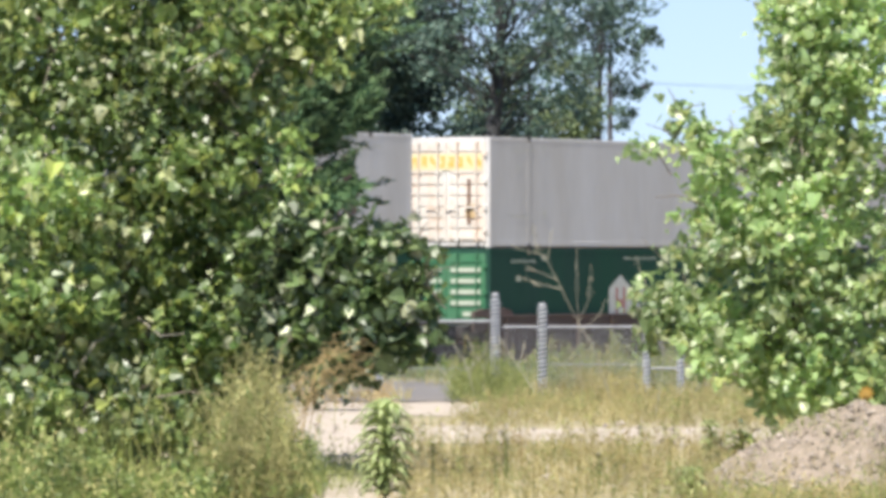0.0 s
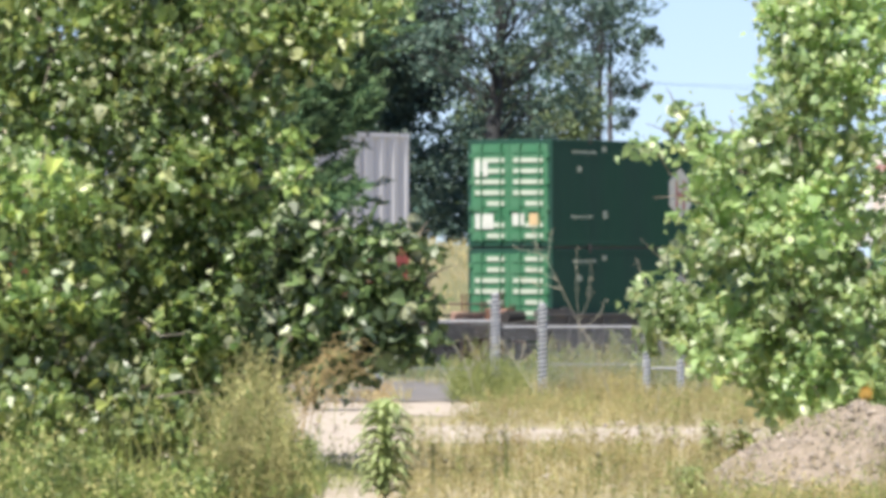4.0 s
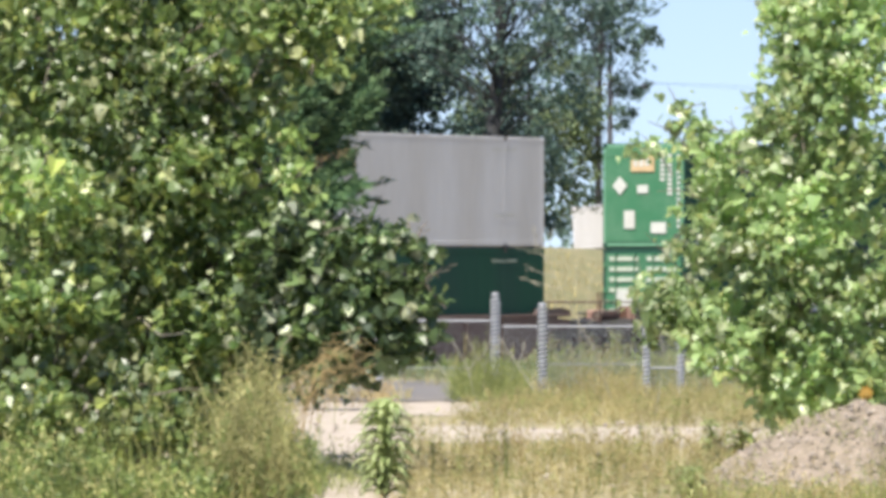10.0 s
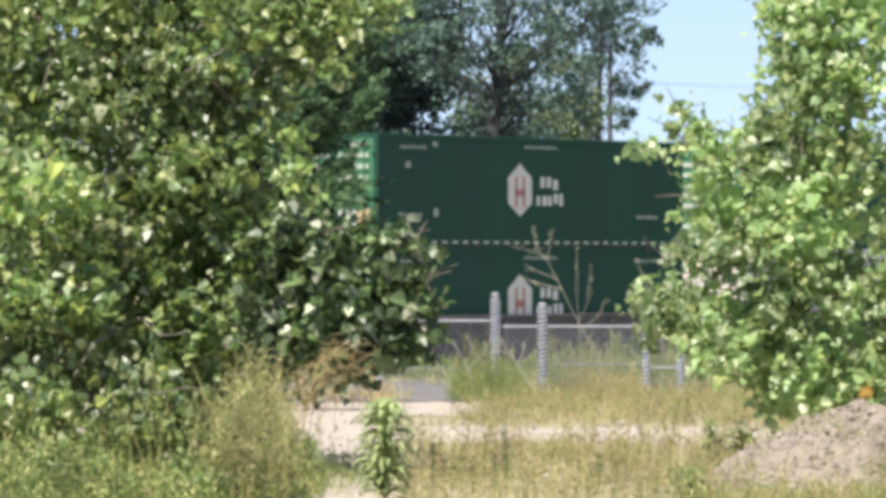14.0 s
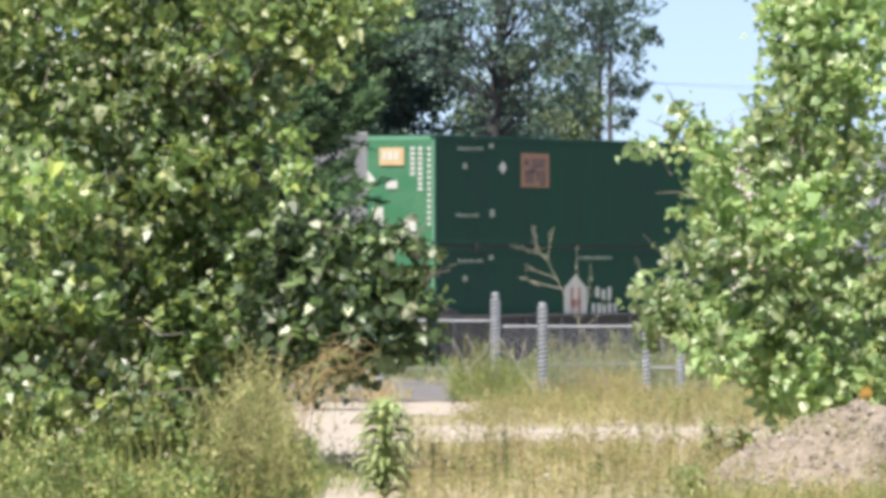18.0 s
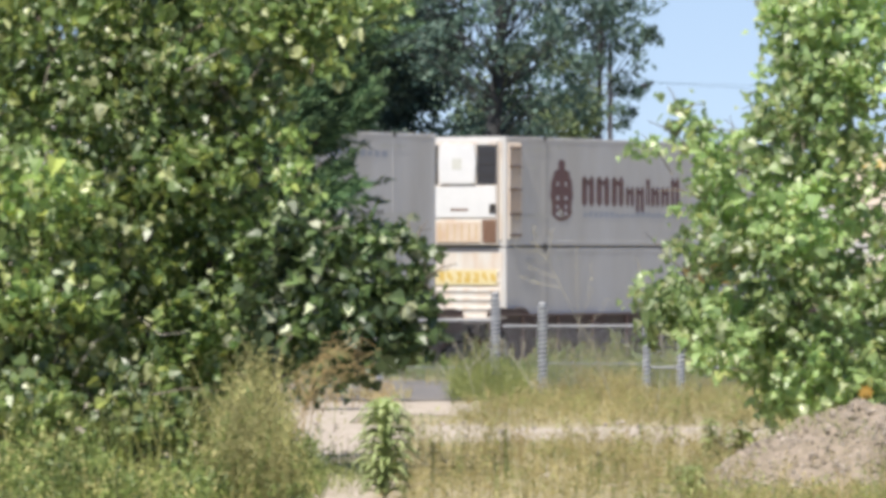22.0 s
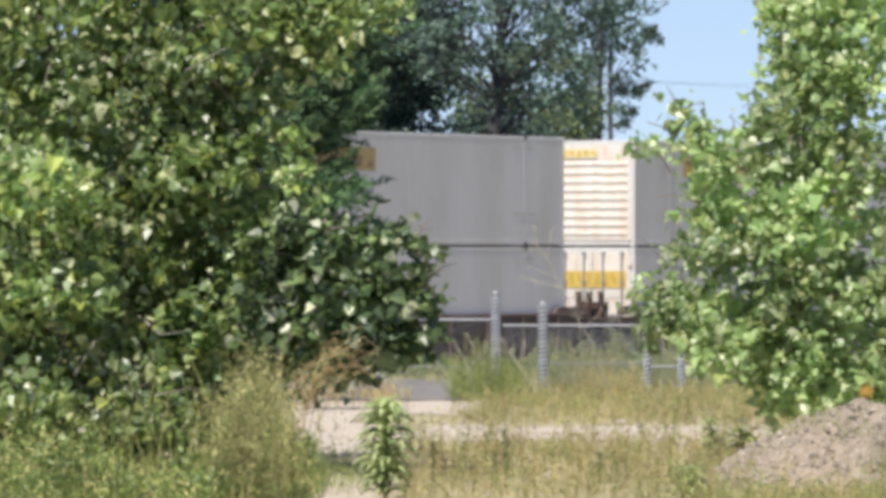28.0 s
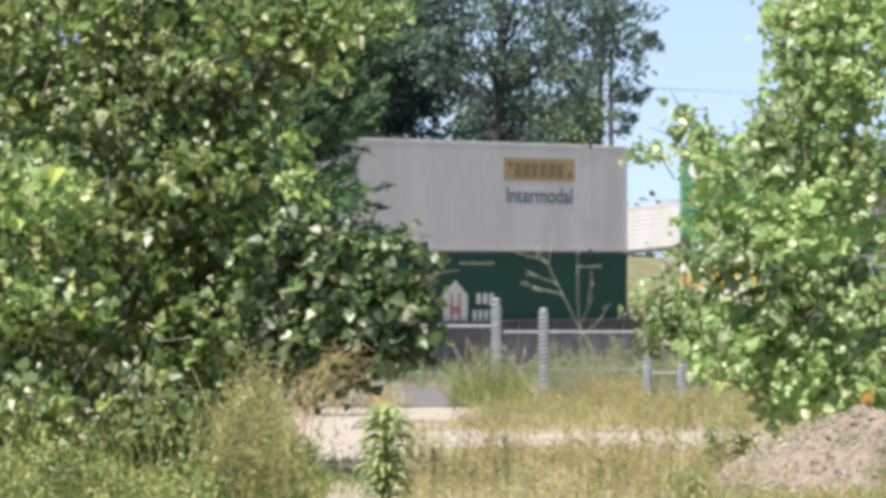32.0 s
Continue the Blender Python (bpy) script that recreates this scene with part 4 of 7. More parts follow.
            part("coupler", lambda: Build().box(min(x + d * 3.1, x + d * 3.75), max(x + d * 3.1, x + d * 3.75), -0.14, 0.14, 0.74, 1.0, 0.04), RUST, c, key=("coupler", d))
            for yy in (-1.3, 1.3):
                part("ladder", lambda: Build().box(x + d * 3.0 - 0.02, x + d * 3.0 + 0.02, yy - 0.03, yy + 0.03, 0.4, 1.2).box(x + d * 2.6 - 0.02, x + d * 2.6 + 0.02, yy - 0.03, yy + 0.03, 0.4, 1.2).box(min(x + d * 2.6, x + d * 3.0), max(x + d * 2.6, x + d * 3.0), yy - 0.02, yy + 0.02, 0.55, 0.59), RUST, c, key=("ladder", d, yy))
        tx = x + d * (1.75 if far else 1.6)
        if far or d < 0:
            truck = part("truck", lambda: Build().prism([(tx - 1.25, 0.42), (tx - 0.9, 0.62), (tx - 0.4, 0.72), (tx + 0.4, 0.72), (tx + 0.9, 0.62), (tx + 1.25, 0.42), (tx + 0.9, 0.36), (tx + 0.4, 0.22), (tx - 0.4, 0.22), (tx - 0.9, 0.36)], -1.08, -0.92).prism([(tx - 1.25, 0.42), (tx - 0.9, 0.62), (tx - 0.4, 0.72), (tx + 0.4, 0.72), (tx + 0.9, 0.62), (tx + 1.25, 0.42), (tx + 0.9, 0.36), (tx + 0.4, 0.22), (tx - 0.4, 0.22), (tx - 0.9, 0.36)], 0.92, 1.08).box(tx - 0.2, tx + 0.2, -0.95, 0.95, 0.45, 0.75), DARKSTEEL, c, key=("truck", d, far))
            for wx in (tx - 0.89, tx + 0.89):
                for yy in (-0.76, 0.76):
                    part("wheel", lambda: Build().disc((wx, yy, 0.42), (0, 1, 0), 0.42, 0.13, 24).disc((wx, yy * 0.93, 0.42), (0, 1, 0), 0.455, 0.03, 24), RUST, truck, key=("wheel", d, far, wx, yy))
                part("axle", lambda: Build().tube([(wx, -1.05, 0.42), (wx, 1.05, 0.42)], 0.08, 8), RUST, truck, key=("axle", d, far, wx))
    return c


W, G, GN = WHITE, GREY, GREEN
white_l = "white steel freight container, stacked on a train"
green_l = "dark green steel freight container with white markings"


def jb(kind="panel", x=2.75, end="ribs", band=(0.79, 0.90), extra=(), label=None, tone=YELLOW):
    lab = {"panel": "white freight container with a yellow name panel", "plainpanel": "white freight container with a yellow name panel", "goldpanel": "white freight container with a faded gold name panel", "palepanel": "white freight container with a bleached name panel"}[kind]
    return (W, "smooth", end, [(kind, x), ("band", tone, *band), ("marks", PALE), *extra], label or lab)


def green(logo=None, x=7.2, end="bars", extra=(), tape=True):
    ex = [("marks", STRIPE)] + ([("dashes",)] if tape else []) + ([(logo, x)] if logo else []) + list(extra)
    lab = {"hex": "dark green freight container with a six-sided emblem", "square": "dark green freight container with an orange square sign", "brownsquare": "dark green freight container with a brown square sign", None: green_l}[logo]
    return (GN, "seams", end, ex, lab)


def reefer_box(nose_at_rear=True, crest=2.95, script=4.0, blue=10.6, extra=(), tone=()):
    ex = [("crest", crest), ("script", script), ("bluemark", blue), ("marks", PALE)] + ([("reefer", *tone)] if nose_at_rear else [("endpatch", PINK, 0.85, 2.25, 0.5, 0.62), ("endpatch", PINK, -0.62, 2.1, 0.48, 0.7)]) + list(extra)
    return (W, "smooth", "flat" if nose_at_rear else "ribdoors", ex, "white insulated container with a maroon crest" + (" and cooling unit" if nose_at_rear else ""))


# rear end at 0 s along the track, upper box, lower box, coupled to another car in front, behind
STACKS = [
    (22.11, (W, "smooth", "ribdoors", [("marks", PALE)], white_l), green("hex"), True, False),
    (2.39, (W, "smooth", "ribdoors", [("band", YELLOW, 0.70, 0.85, -1.1, 1.1), ("endpatch", BROWN, -0.7, 1.2, 0.1, 1.2, "rust_streak"), ("endpatch", TAN, -0.75, 0.95, 0.3, 0.35, "rust_streak"), ("marks", PALE)], "white freight container with rust-streaked doors"), green("hex", 7.0, extra=(("endpatch", DECAL, -0.75, 0.7, 0.5, 0.3),), tape=False), False, False),
    (-17.7, reefer_box(False, 12.9, 6.4, 2.9), green("brownsquare", 8.5, extra=(("endpatch", TAN, 0.5, 1.65, 0.7, 0.55), ("endpatch", DECAL, -0.55, 1.4, 0.8, 0.7)), tape=False), False, True),
    (-41.34, green("hex", 7.1, extra=(("endpatch", TAN, -0.8, 0.75, 0.42, 0.4), ("endpatch", DECAL, -0.3, 0.75, 0.45, 0.4), ("endpatch", DECAL, 0.75, 0.7, 0.7, 0.5), ("endpatch", DECAL, 0.85, 2.1, 0.5, 0.5)), tape=False), green("hex", 7.1, tape=False), True, True),
    (-64.84, (G, "ribbed", "plainrods", [("patch", 4.05), ("endpaint", CREAM)], "grey corrugated freight container with a dark placard"), (RED, "seams", "ribdoors", [("hex", 6.6), ("marks", PINK), ("endpaint", RED_END)], "red freight container with a grey emblem"), True, False),
    (-84.67, (G, "ribbed", "plainrods", [("patch", 3.9), ("endpatch", TAN, -0.55, 0.85, 0.4, 0.2, "rust_streak"), ("endpatch", RUSTSTAIN, 0.0, 0.3, 1.8, 0.18, "rust_streak")], "grey corrugated freight container with rusty doors"), green("brownsquare", 11.05, extra=(("endpatch", DECAL, -0.8, 0.95, 0.6, 0.5),), tape=False), False, False),
    (-104.49, green("square", 5.36, end="flat", extra=(("nose",),)), green("hex", 7.3, tape=False, extra=(("endpatch", DECAL, 0.6, 1.5, 0.7, 0.6), ("endpatch", DECAL, -0.6, 1.5, 0.8, 0.6))), False, True),
    (-128.4, jb("goldpanel", 2.85, band=(0.80, 0.88, -0.1, 1.0, 5)), green("brownsquare", 8.6, end="flat", extra=(("endpatch", BANDPAINT, 0.1, 1.9, 0.8, 0.7, "square_sign"), ("endpatch", DECAL, -0.75, 1.6, 0.25, 1.5), ("endpatch", BANDPAINT, -1.08, 1.5, 0.2, 1.7)), tape=False), True, False),
    (-148.01, green("brownsquare", 11.2, extra=(("endpatch", TAN, 0.85, 2.15, 0.55, 0.55), ("endpatch", TAN, -0.4, 0.85, 0.5, 0.45), ("endpatch", DECAL, -0.95, 0.85, 0.5, 0.45), ("endpatch", DECAL, -0.85, 1.75, 0.5, 0.55)), tape=False), (W, "smooth", "ribdoors", [("wordmark", 5.7), ("marks", PALE)], "white freight container with a black slanted wordmark"), False, False),
    (-167.73, green("hex", 7.2, extra=(("endpatch", TAN, -0.9, 0.8, 0.45, 0.42), ("endpatch", DECAL, -0.35, 0.8, 0.5, 0.42), ("endpatch", DECAL, 0.85, 1.1, 0.6, 1.0), ("endpatch", DECAL, 0.75, 2.1, 0.5, 0.45))), green("hex", 7.2, tape=False), False, True),
    (-191.74, (G, "ribbed", "vribs", [("endpatch", RUSTSTAIN, 0.0, 0.3, 2.1, 0.14, "rust_streak"), ("endpatch", RUSTSTAIN, 0.2, 2.3, 0.11, 0.3, "rust_streak"), ("endpatch", RUSTSTAIN, -0.6, 0.58, 0.11, 0.4, "rust_streak"), ("endpatch", RUSTSTAIN, 0.6, 1.2, 0.11, 0.25, "rust_streak"), ("endpatch", RUSTSTAIN, -1.0, 0.8, 0.11, 0.5, "rust_streak"), ("endpatch", RUSTSTAIN, -0.2, 0.55, 0.11, 0.2, "rust_streak"), ("endpatch", RUSTSTAIN, 1.0, 0.9, 0.11, 0.3, "rust_streak")], "light grey corrugated freight container with a rusty sill"), jb("panel", 2.75, "ribs", (0.80, 0.88), (("genset",),)), True, False),
    (-211.87, green("square", 5.14, end="flat", extra=(("nose",),), tape=False), green("hex", 7.3, end="louvre", extra=(("genset",), ("endpatch", DECAL, 0.9, 2.3, 0.7, 0.4)), tape=False), False, False),
    (-231.39, jb("goldpanel", 2.75, band=(0.77, 0.91), extra=(("endpaint", BUFF),)), jb("panel", 2.65, band=(0.70, 0.86), tone=PALEYELLOW), False, True),
    (-255.27, reefer_box(), jb("panel", 9.7, band=(0.66, 0.80)), True, False),
    (-275.02, reefer_box(tone=(WORN_LIT,)), jb("panel", 2.75, band=(0.70, 0.85)), False, False),
    (-295.25, jb("goldpanel", 2.75, band=(0.77, 0.89)), jb("palepanel", 2.75, "ribs", (0.70, 0.74)), False, True),
    (-318.85, jb("panel", 2.75, band=(0.83, 0.92, -0.15, 1.0, 5)), (W, "smooth", "rods", [("band", BANDMARK, 0.62, 0.78), ("genset", -0.6), ("marks", PALE)], "white freight container with a yellow band on the doors"), True, False),
    (-338.87, jb("goldpanel", 2.75, band=(0.77, 0.92)), jb("panel", 2.75, "ribs", (0.72, 0.86)), False, False),
    (-358.59, green("hex", 7.2, end="louvre", extra=(("endpatch", DECAL, 0.75, 2.35, 0.46, 0.46, "emblem"), ("endpatch", DECAL, 0.2, 2.32, 0.6, 0.16), ("endpatch", DECAL, 0.0, 0.72, 0.62, 0.5, "shield"), ("endpatch", DECAL, 0.0, 1.78, 0.95, 0.09), ("endpatch", DECAL, 0.0, 1.45, 0.4, 0.1))), jb("plainpanel", 9.85, "rods", (0.68, 0.83, -1.22, 1.22), tone=BANDMARK), False, True),
    (-382.42, jb("goldpanel", 9.5, band=(0.77, 0.91)), green("hex", 7.0, tape=False), True, False),
    (-402.53, jb("goldpanel", 2.75, band=(0.77, 0.91)), green("hex", 7.0), False, False),
]
for s0, upper, lower, fore, aft in STACKS:
    MOVERS.append((well_unit(fore, aft, CARSTEEL if s0 in (2.39, -17.7, -64.84, -84.67, -128.4, -148.01, -255.27, -275.02, -295.25, -318.85, -338.87, -358.59) else CARGREY, s0 == -231.39, s0 == -17.7), s0, RAIL))
    MOVERS.append((container(*lower), s0, RAIL + 0.31))
    MOVERS.append((container(*upper), s0, RAIL + 0.31 + TALL + 0.03))

# ---- fence along the road ----


FENCE = thing("chain_link_fence", "low galvanised chain-link fence with pipe posts along a road", "fence", m=pose(0, 85, 0))


def fence_post(name, x, y, top, r, label):
    h = top - height(x, y)
    p = part("post", Build().tube([(0, 0, -0.05), (0, 0, h - r * 0.6)], r, 16), POSTSTEEL, FENCE, label, m=pose(x, y - 85, height(x, y)))
    dome = [(0, 0, h - r * 0.62), (0, 0, h - r * 0.45), (0, 0, h - r * 0.15), (0, 0, h), (0, 0, h + 0.002)]
    part("cap", Build().tube(dome, [r * 1.08, r * 1.08, r * 0.85, r * 0.4, 0.002], 16), GALV, p, smooth=True)
    turns = int(h / 0.058)
    coil = [(r * 1.22 * math.cos(a * 0.7854), r * 1.22 * math.sin(a * 0.7854), 0.03 + a / 8 * 0.058) for a in range(turns * 8 - 8)]
    part("tie_wire", Build().tube(coil, 0.012, 4), WIREZINC, p, "wire wound round the post")
    for z in (h * 0.38, h * 0.72):
        part("tie_band", Build().tube([(0, 0, z - 0.02), (0, 0, z + 0.02)], r * 1.07, 16), GALV, p)
    return p


def mesh_panel(a, b, z0, z1, low_rail, gauge=0.0028, cell=0.058, rail=0.017, thin=0.015):
    """Chain-link between two posts, with its rails."""
    a, b = Vector(a), Vector(b)
    run = (b - a).length
    d = (b - a).normalized()
    f = part("top_rail", Build().tube([(0, 0, z1), (b.x - a.x, b.y - a.y, z1)], rail, 10), GALV, FENCE, m=Matrix.Translation((a.x, a.y - 85, 0)))
    if low_rail:
        part("middle_rail", Build().tube([(0, 0, low_rail), (b.x - a.x, b.y - a.y, low_rail)], thin, 10), GALV, f)
    w = Build()
    tall = z1 - z0
    n = int((run + tall) / cell)
    for k in range(n):
        for way in (1, -1):
            s = k * cell - tall if way > 0 else k * cell
            p0, p1 = (s, 0.0), (s + tall * way, tall)
            if way < 0:
                p0, p1 = (s, 0.0), (s - tall, tall)
            lo, hi = 0.0, 1.0
            dx = p1[0] - p0[0]
            u = sorted(((0 - p0[0]) / dx, (run - p0[0]) / dx))
            lo, hi = max(0, u[0]), min(1, u[1])
            if hi - lo < 0.02:
                continue
            q0, q1 = [(p0[0] + dx * e, p0[1] + tall * e) for e in (lo, hi)]
            w.tube([(d.x * q0[0], d.y * q0[0] + 0.006 * way, z0 + q0[1]), (d.x * q1[0], d.y * q1[0] + 0.006 * way, z0 + q1[1])], gauge, 3, False)
    me = raw_mesh("chain_link", w.v, w.f, GALV)
    net = part("chain_link", me, GALV, f, "woven galvanised wire mesh")
    tagged(net, kind="stuff")
    return f


fence_post("fence_post", 0.74, 92.0, 1.33, 0.056, "thick galvanised gate post with a domed cap")
fence_post("fence_post", 1.30, 85.0, 1.235, 0.052, "thick galvanised gate post with a domed cap")
fence_post("fence_post", -0.83, 85.0, 0.93, 0.042, "slim galvanised line post in the grass")
fence_post("fence_post", 2.66, 85.0, 0.93, 0.04, "slim galvanised line post in the grass")
fence_post("fence_post", 3.11, 85.0, 0.93, 0.04, "slim galvanised line post in the grass")
fence_post("fence_post", -5.0, 85.5, 0.98, 0.042, "slim galvanised line post in the grass")
fence_post("fence_post", 7.5, 85.5, 0.93, 0.042, "slim galvanised line post in the grass")
mesh_panel((-0.83, 92.3), (0.70, 92.0), 0.05, 0.93, 0, 0.0010)
mesh_panel((0.78, 85.0), (1.25, 85.0), 0.05, 0.92, 0, 0.0024)
mesh_panel((-5.0, 85.5), (-0.85, 85.0), 0.05, 0.9, 0, 0.0014)
mesh_panel((1.36, 85.0), (2.62, 85.0), 0.05, 0.92, 0.43, 0.0030, thin=0.007)
mesh_panel((2.70, 85.0), (3.08, 85.0), 0.05, 0.92, 0.38, 0.0030)
mesh_panel((3.15, 85.0), (7.46, 85.4), 0.05, 0.92, 0.38, 0.0030)
mesh_panel((-0.80, 85.0), (0.35, 85.2), 0.05, 0.38, 0, 0.0014, rail=0.006)

# ---- foliage ----
DELTOID = [(0.0, 0.0), (0.36, 0.04), (0.50, 0.26), (0.33, 0.62), (0.0, 1.05), (-0.33, 0.62), (-0.50, 0.26), (-0.36, 0.04)]
NEEDLE = [(0.0, 0.0), (0.13, 0.5), (0.0, 1.0), (-0.13, 0.5)]
SLIM = [(0.0, 0.0), (0.12, 0.25), (0.14, 0.5), (0.07, 0.8), (0.0, 1.0), (-0.07, 0.8), (-0.14, 0.5), (-0.12, 0.25)]
OVAL = [(0.0, 0.0), (0.28, 0.25), (0.32, 0.55), (0.0, 1.0), (-0.32, 0.55), (-0.28, 0.25)]


def leaf_cloud(rng, pos, size, shape, normal_bias=(0, 0, 0.4), spread=1.0, droop=0.5, fold=0.18, point=None, tilt=None):
    """Verts and faces of many leaves: each a bent outline with a midrib. pos: n x 3 places."""
    n = len(pos)
    out = np.array(shape)
    k = len(out)
    nor = rng.normal(size=(n, 3)) * spread + np.array(normal_bias)
    if tilt is not None:
        nor = nor + tilt
    nor /= np.linalg.norm(nor, axis=1)[:, None] + 1e-9
    tip = rng.normal(size=(n, 3)) + np.array([0, 0, -droop * 1.6])
    if point is not None:
        tip = tip * 0.45 + point
    tip -= nor * (tip * nor).sum(1)[:, None]
    tip /= np.linalg.norm(tip, axis=1)[:, None] + 1e-9
    side = np.cross(tip, nor)
    sz = size * rng.uniform(0.40, 1.05, n) * np.where(rng.uniform(size=n) < 0.15, rng.uniform(1.15, 1.6, n), 1.0)
    u, v = out[:, 0], out[:, 1]
    bend, curl = fold * rng.uniform(0.2, 2.6, n), rng.uniform(-0.1, 0.5, n)
    lift = np.abs(u)[None, :] * bend[:, None] * 2 - curl[:, None] * (v[None, :] - 0.4) ** 2
    ring = (pos[:, None, :] + sz[:, None, None] * (side[:, None, :] * u[None, :, None] + tip[:, None, :] * v[None, :, None] + nor[:, None, :] * lift[:, :, None]))
    mid = pos[:, None, :] + sz[:, None, None] * (tip[:, None, :] * 0.45)
    vs = np.concatenate([ring, mid], 1).reshape(-1, 3)
    fs = []
    for i in range(n):
        o = i * (k + 1)
        for j in range(k):
            fs.append((o + j, o + (j + 1) % k, o + k))
    return vs.tolist(), fs


def blob_points(rng, n, c, r, hollow=0.35):
    """Places in a lumpy ball, thicker towards its outside."""
    d = rng.normal(size=(n, 3))
    d /= np.linalg.norm(d, axis=1)[:, None]
    rad = rng.uniform(hollow, 1.0, n) ** 0.6
    lump = 1 + 0.25 * np.sin(d[:, 0] * 5 + c[0] * 9) * np.cos(d[:, 2] * 6 + c[2] * 5)
    p = d * (rad * lump)[:, None] * np.array(r)
    # leaves gather in sprays, with gaps between
    k = max(2, n // 14)
    near = rng.integers(0, k, n)
    loose = rng.uniform(size=n) < 0.35
    q = p[near] + rng.normal(size=(n, 3)) * 0.25 * np.array(r)
    p = np.where(loose[:, None], p, q)
    far = np.linalg.norm(p / np.array(r), axis=1)
    return np.array(c) + p * np.minimum(1.0, 1.12 / np.maximum(far, 1e-6))[:, None]


def spray_points(rng, n, c, r, each=9, hollow=0.3):
    """Places for leaves set along short twigs, with gaps between the twigs, and a lean that each twig's leaves share."""
    k = max(2, n // each)
    d = rng.normal(size=(k, 3))
    d /= np.linalg.norm(d, axis=1)[:, None]
    heart = d * (rng.uniform(hollow, 1.0, k) ** 0.55)[:, None] * np.array(r)
    way = d * 0.7 + rng.normal(size=(k, 3)) * 0.5 + np.array((0, -0.2, 0.25))
    way /= np.linalg.norm(way, axis=1)[:, None]
    lean = rng.normal(size=(k, 3)) * 0.75
    i = rng.integers(0, k, n)
    run = rng.uniform(-1, 1, n) * rng.uniform(0.10, 0.24, k)[i]
    p = heart[i] + way[i] * run[:, None] + rng.normal(size=(n, 3)) * 0.055
    return np.array(c) + p, lean[i]


SWAYERS = []
SINGLE = {}


def single_leaf(material, size):
    key = (material.name, size)
    if key not in SINGLE:
        vs, fs = leaf_cloud(np.random.default_rng(4), np.zeros((1, 3)), size, DELTOID)
        SINGLE[key] = raw_mesh("leaf", [tuple(0.62 * q for q in v) for v in vs], fs, material, True)
    return SINGLE[key]


def sapling(name, label, base, stem_top, blobs, material, leaf, seed, sway, bark=BARK, per=1.0, singles=5, shape=DELTOID, category="tree", bias=(-0.25, -0.5, 0.4)):
    """A young broad-leaved tree: a stem, and limbs that each carry a spray of leaves.
    blobs: centre (x, y, z) and radii in the world, and how many leaves."""
    rng = np.random.default_rng(seed)
    rnd = random.Random(seed)
    origin = Vector((base[0], base[1], height(base[0], base[1])))
    t = thing(name, label, category, m=Matrix.Translation(origin))
    top = Vector(stem_top) - origin
    mid = top * 0.5 + Vector((rnd.uniform(-0.15, 0.15), rnd.uniform(-0.1, 0.1), 0))
    stem = [Vector((0, 0, -0.1)), mid * 0.5, mid, (mid + top) / 2 + Vector((0.05, 0, 0)), top]
    part("trunk", Build().tube(stem, [0.045, 0.036, 0.028, 0.02, 0.01], 9), bark, t, smooth=True)
    for i, (c, r, n) in enumerate(blobs):
        c = Vector(c) - origin
        root_z = max(0.15, c.z - 0.5 * (r[2] + 0.3))
        f = min(0.97, root_z / max(top.z, 0.1))
        seg = min(3, int(f * 4))
        root = stem[seg].lerp(stem[seg + 1], f * 4 - seg)
        if r[0] < 0.2:
            root = c + Vector((0.22, 0, -0.3))
        thick = min(1.0, r[0] / 0.42)
        limb_at = Matrix.Translation(root)
        to = c - root
        limb = Build()
        bend = Vector((rnd.uniform(-0.1, 0.1), rnd.uniform(-0.1, 0.1), 0.08)) * to.length
        pts = [Vector((0, 0, 0)), to * 0.4 + bend, to * 0.8 + bend * 0.6, to * 1.12]
        limb.tube(pts, [0.022 * thick, 0.016 * thick, 0.010 * thick, 0.003], 6)
        twigs = []
        for k in range(3):
            a = pts[1].lerp(pts[3], rnd.random())
            dirn = Vector((rnd.gauss(0, r[0]), rnd.gauss(0, r[1]), rnd.gauss(0.1, r[2]))) * 0.8
            twigs.append([a, a + dirn * 0.5 + Vector((0, 0, 0.04)), a + dirn])
        lo = part("limb", limb, bark, t, m=limb_at)
        for line in twigs:
            part("twig", Build().tube(line, [0.008, 0.006, 0.003], 5), bark, lo)
        pos, lean = spray_points(rng, int(n * per), tuple(to), r)
        vs, fs = leaf_cloud(rng, pos, leaf, shape, bias, 0.7, tilt=lean)
        fol = part("foliage", raw_mesh("foliage", vs, fs, material), material, lo)
        tagged(fol, kind="stuff")
        d = blob_points(rng, singles if r[0] > 0.2 else 2, tuple(to), (r[0] * 0.96, r[1] * 1.1, r[2] * 0.96), 0.85)
        for p in d:
            part("leaf", single_leaf(material, leaf * 1.1), material, lo, m=Matrix.Translation(p) @ Euler((rnd.uniform(-0.8, 0.8), rnd.uniform(-0.8, 0.8), rnd.uniform(0, 6.3))).to_matrix().to_4x4())
        ph, amp = rnd.uniform(0, 6.28), sway * rnd.uniform(0.6, 1.3)
        rows = []
        for q in range(33):
            tt = float(q)
            rows.append((tt, amp * 0.6 * math.sin(2.1 * tt + ph), amp * (0.7 * math.sin(1.55 * tt + ph * 1.7) + 0.5 * math.sin(0.53 * tt + ph))))
        SWAYERS.append((lo, limb_at, rows))
    return t


def B(x, y, z, rx, rz, n, ry=None):
    return ((x, y, z), (rx, ry or rx * 0.8, rz), n)


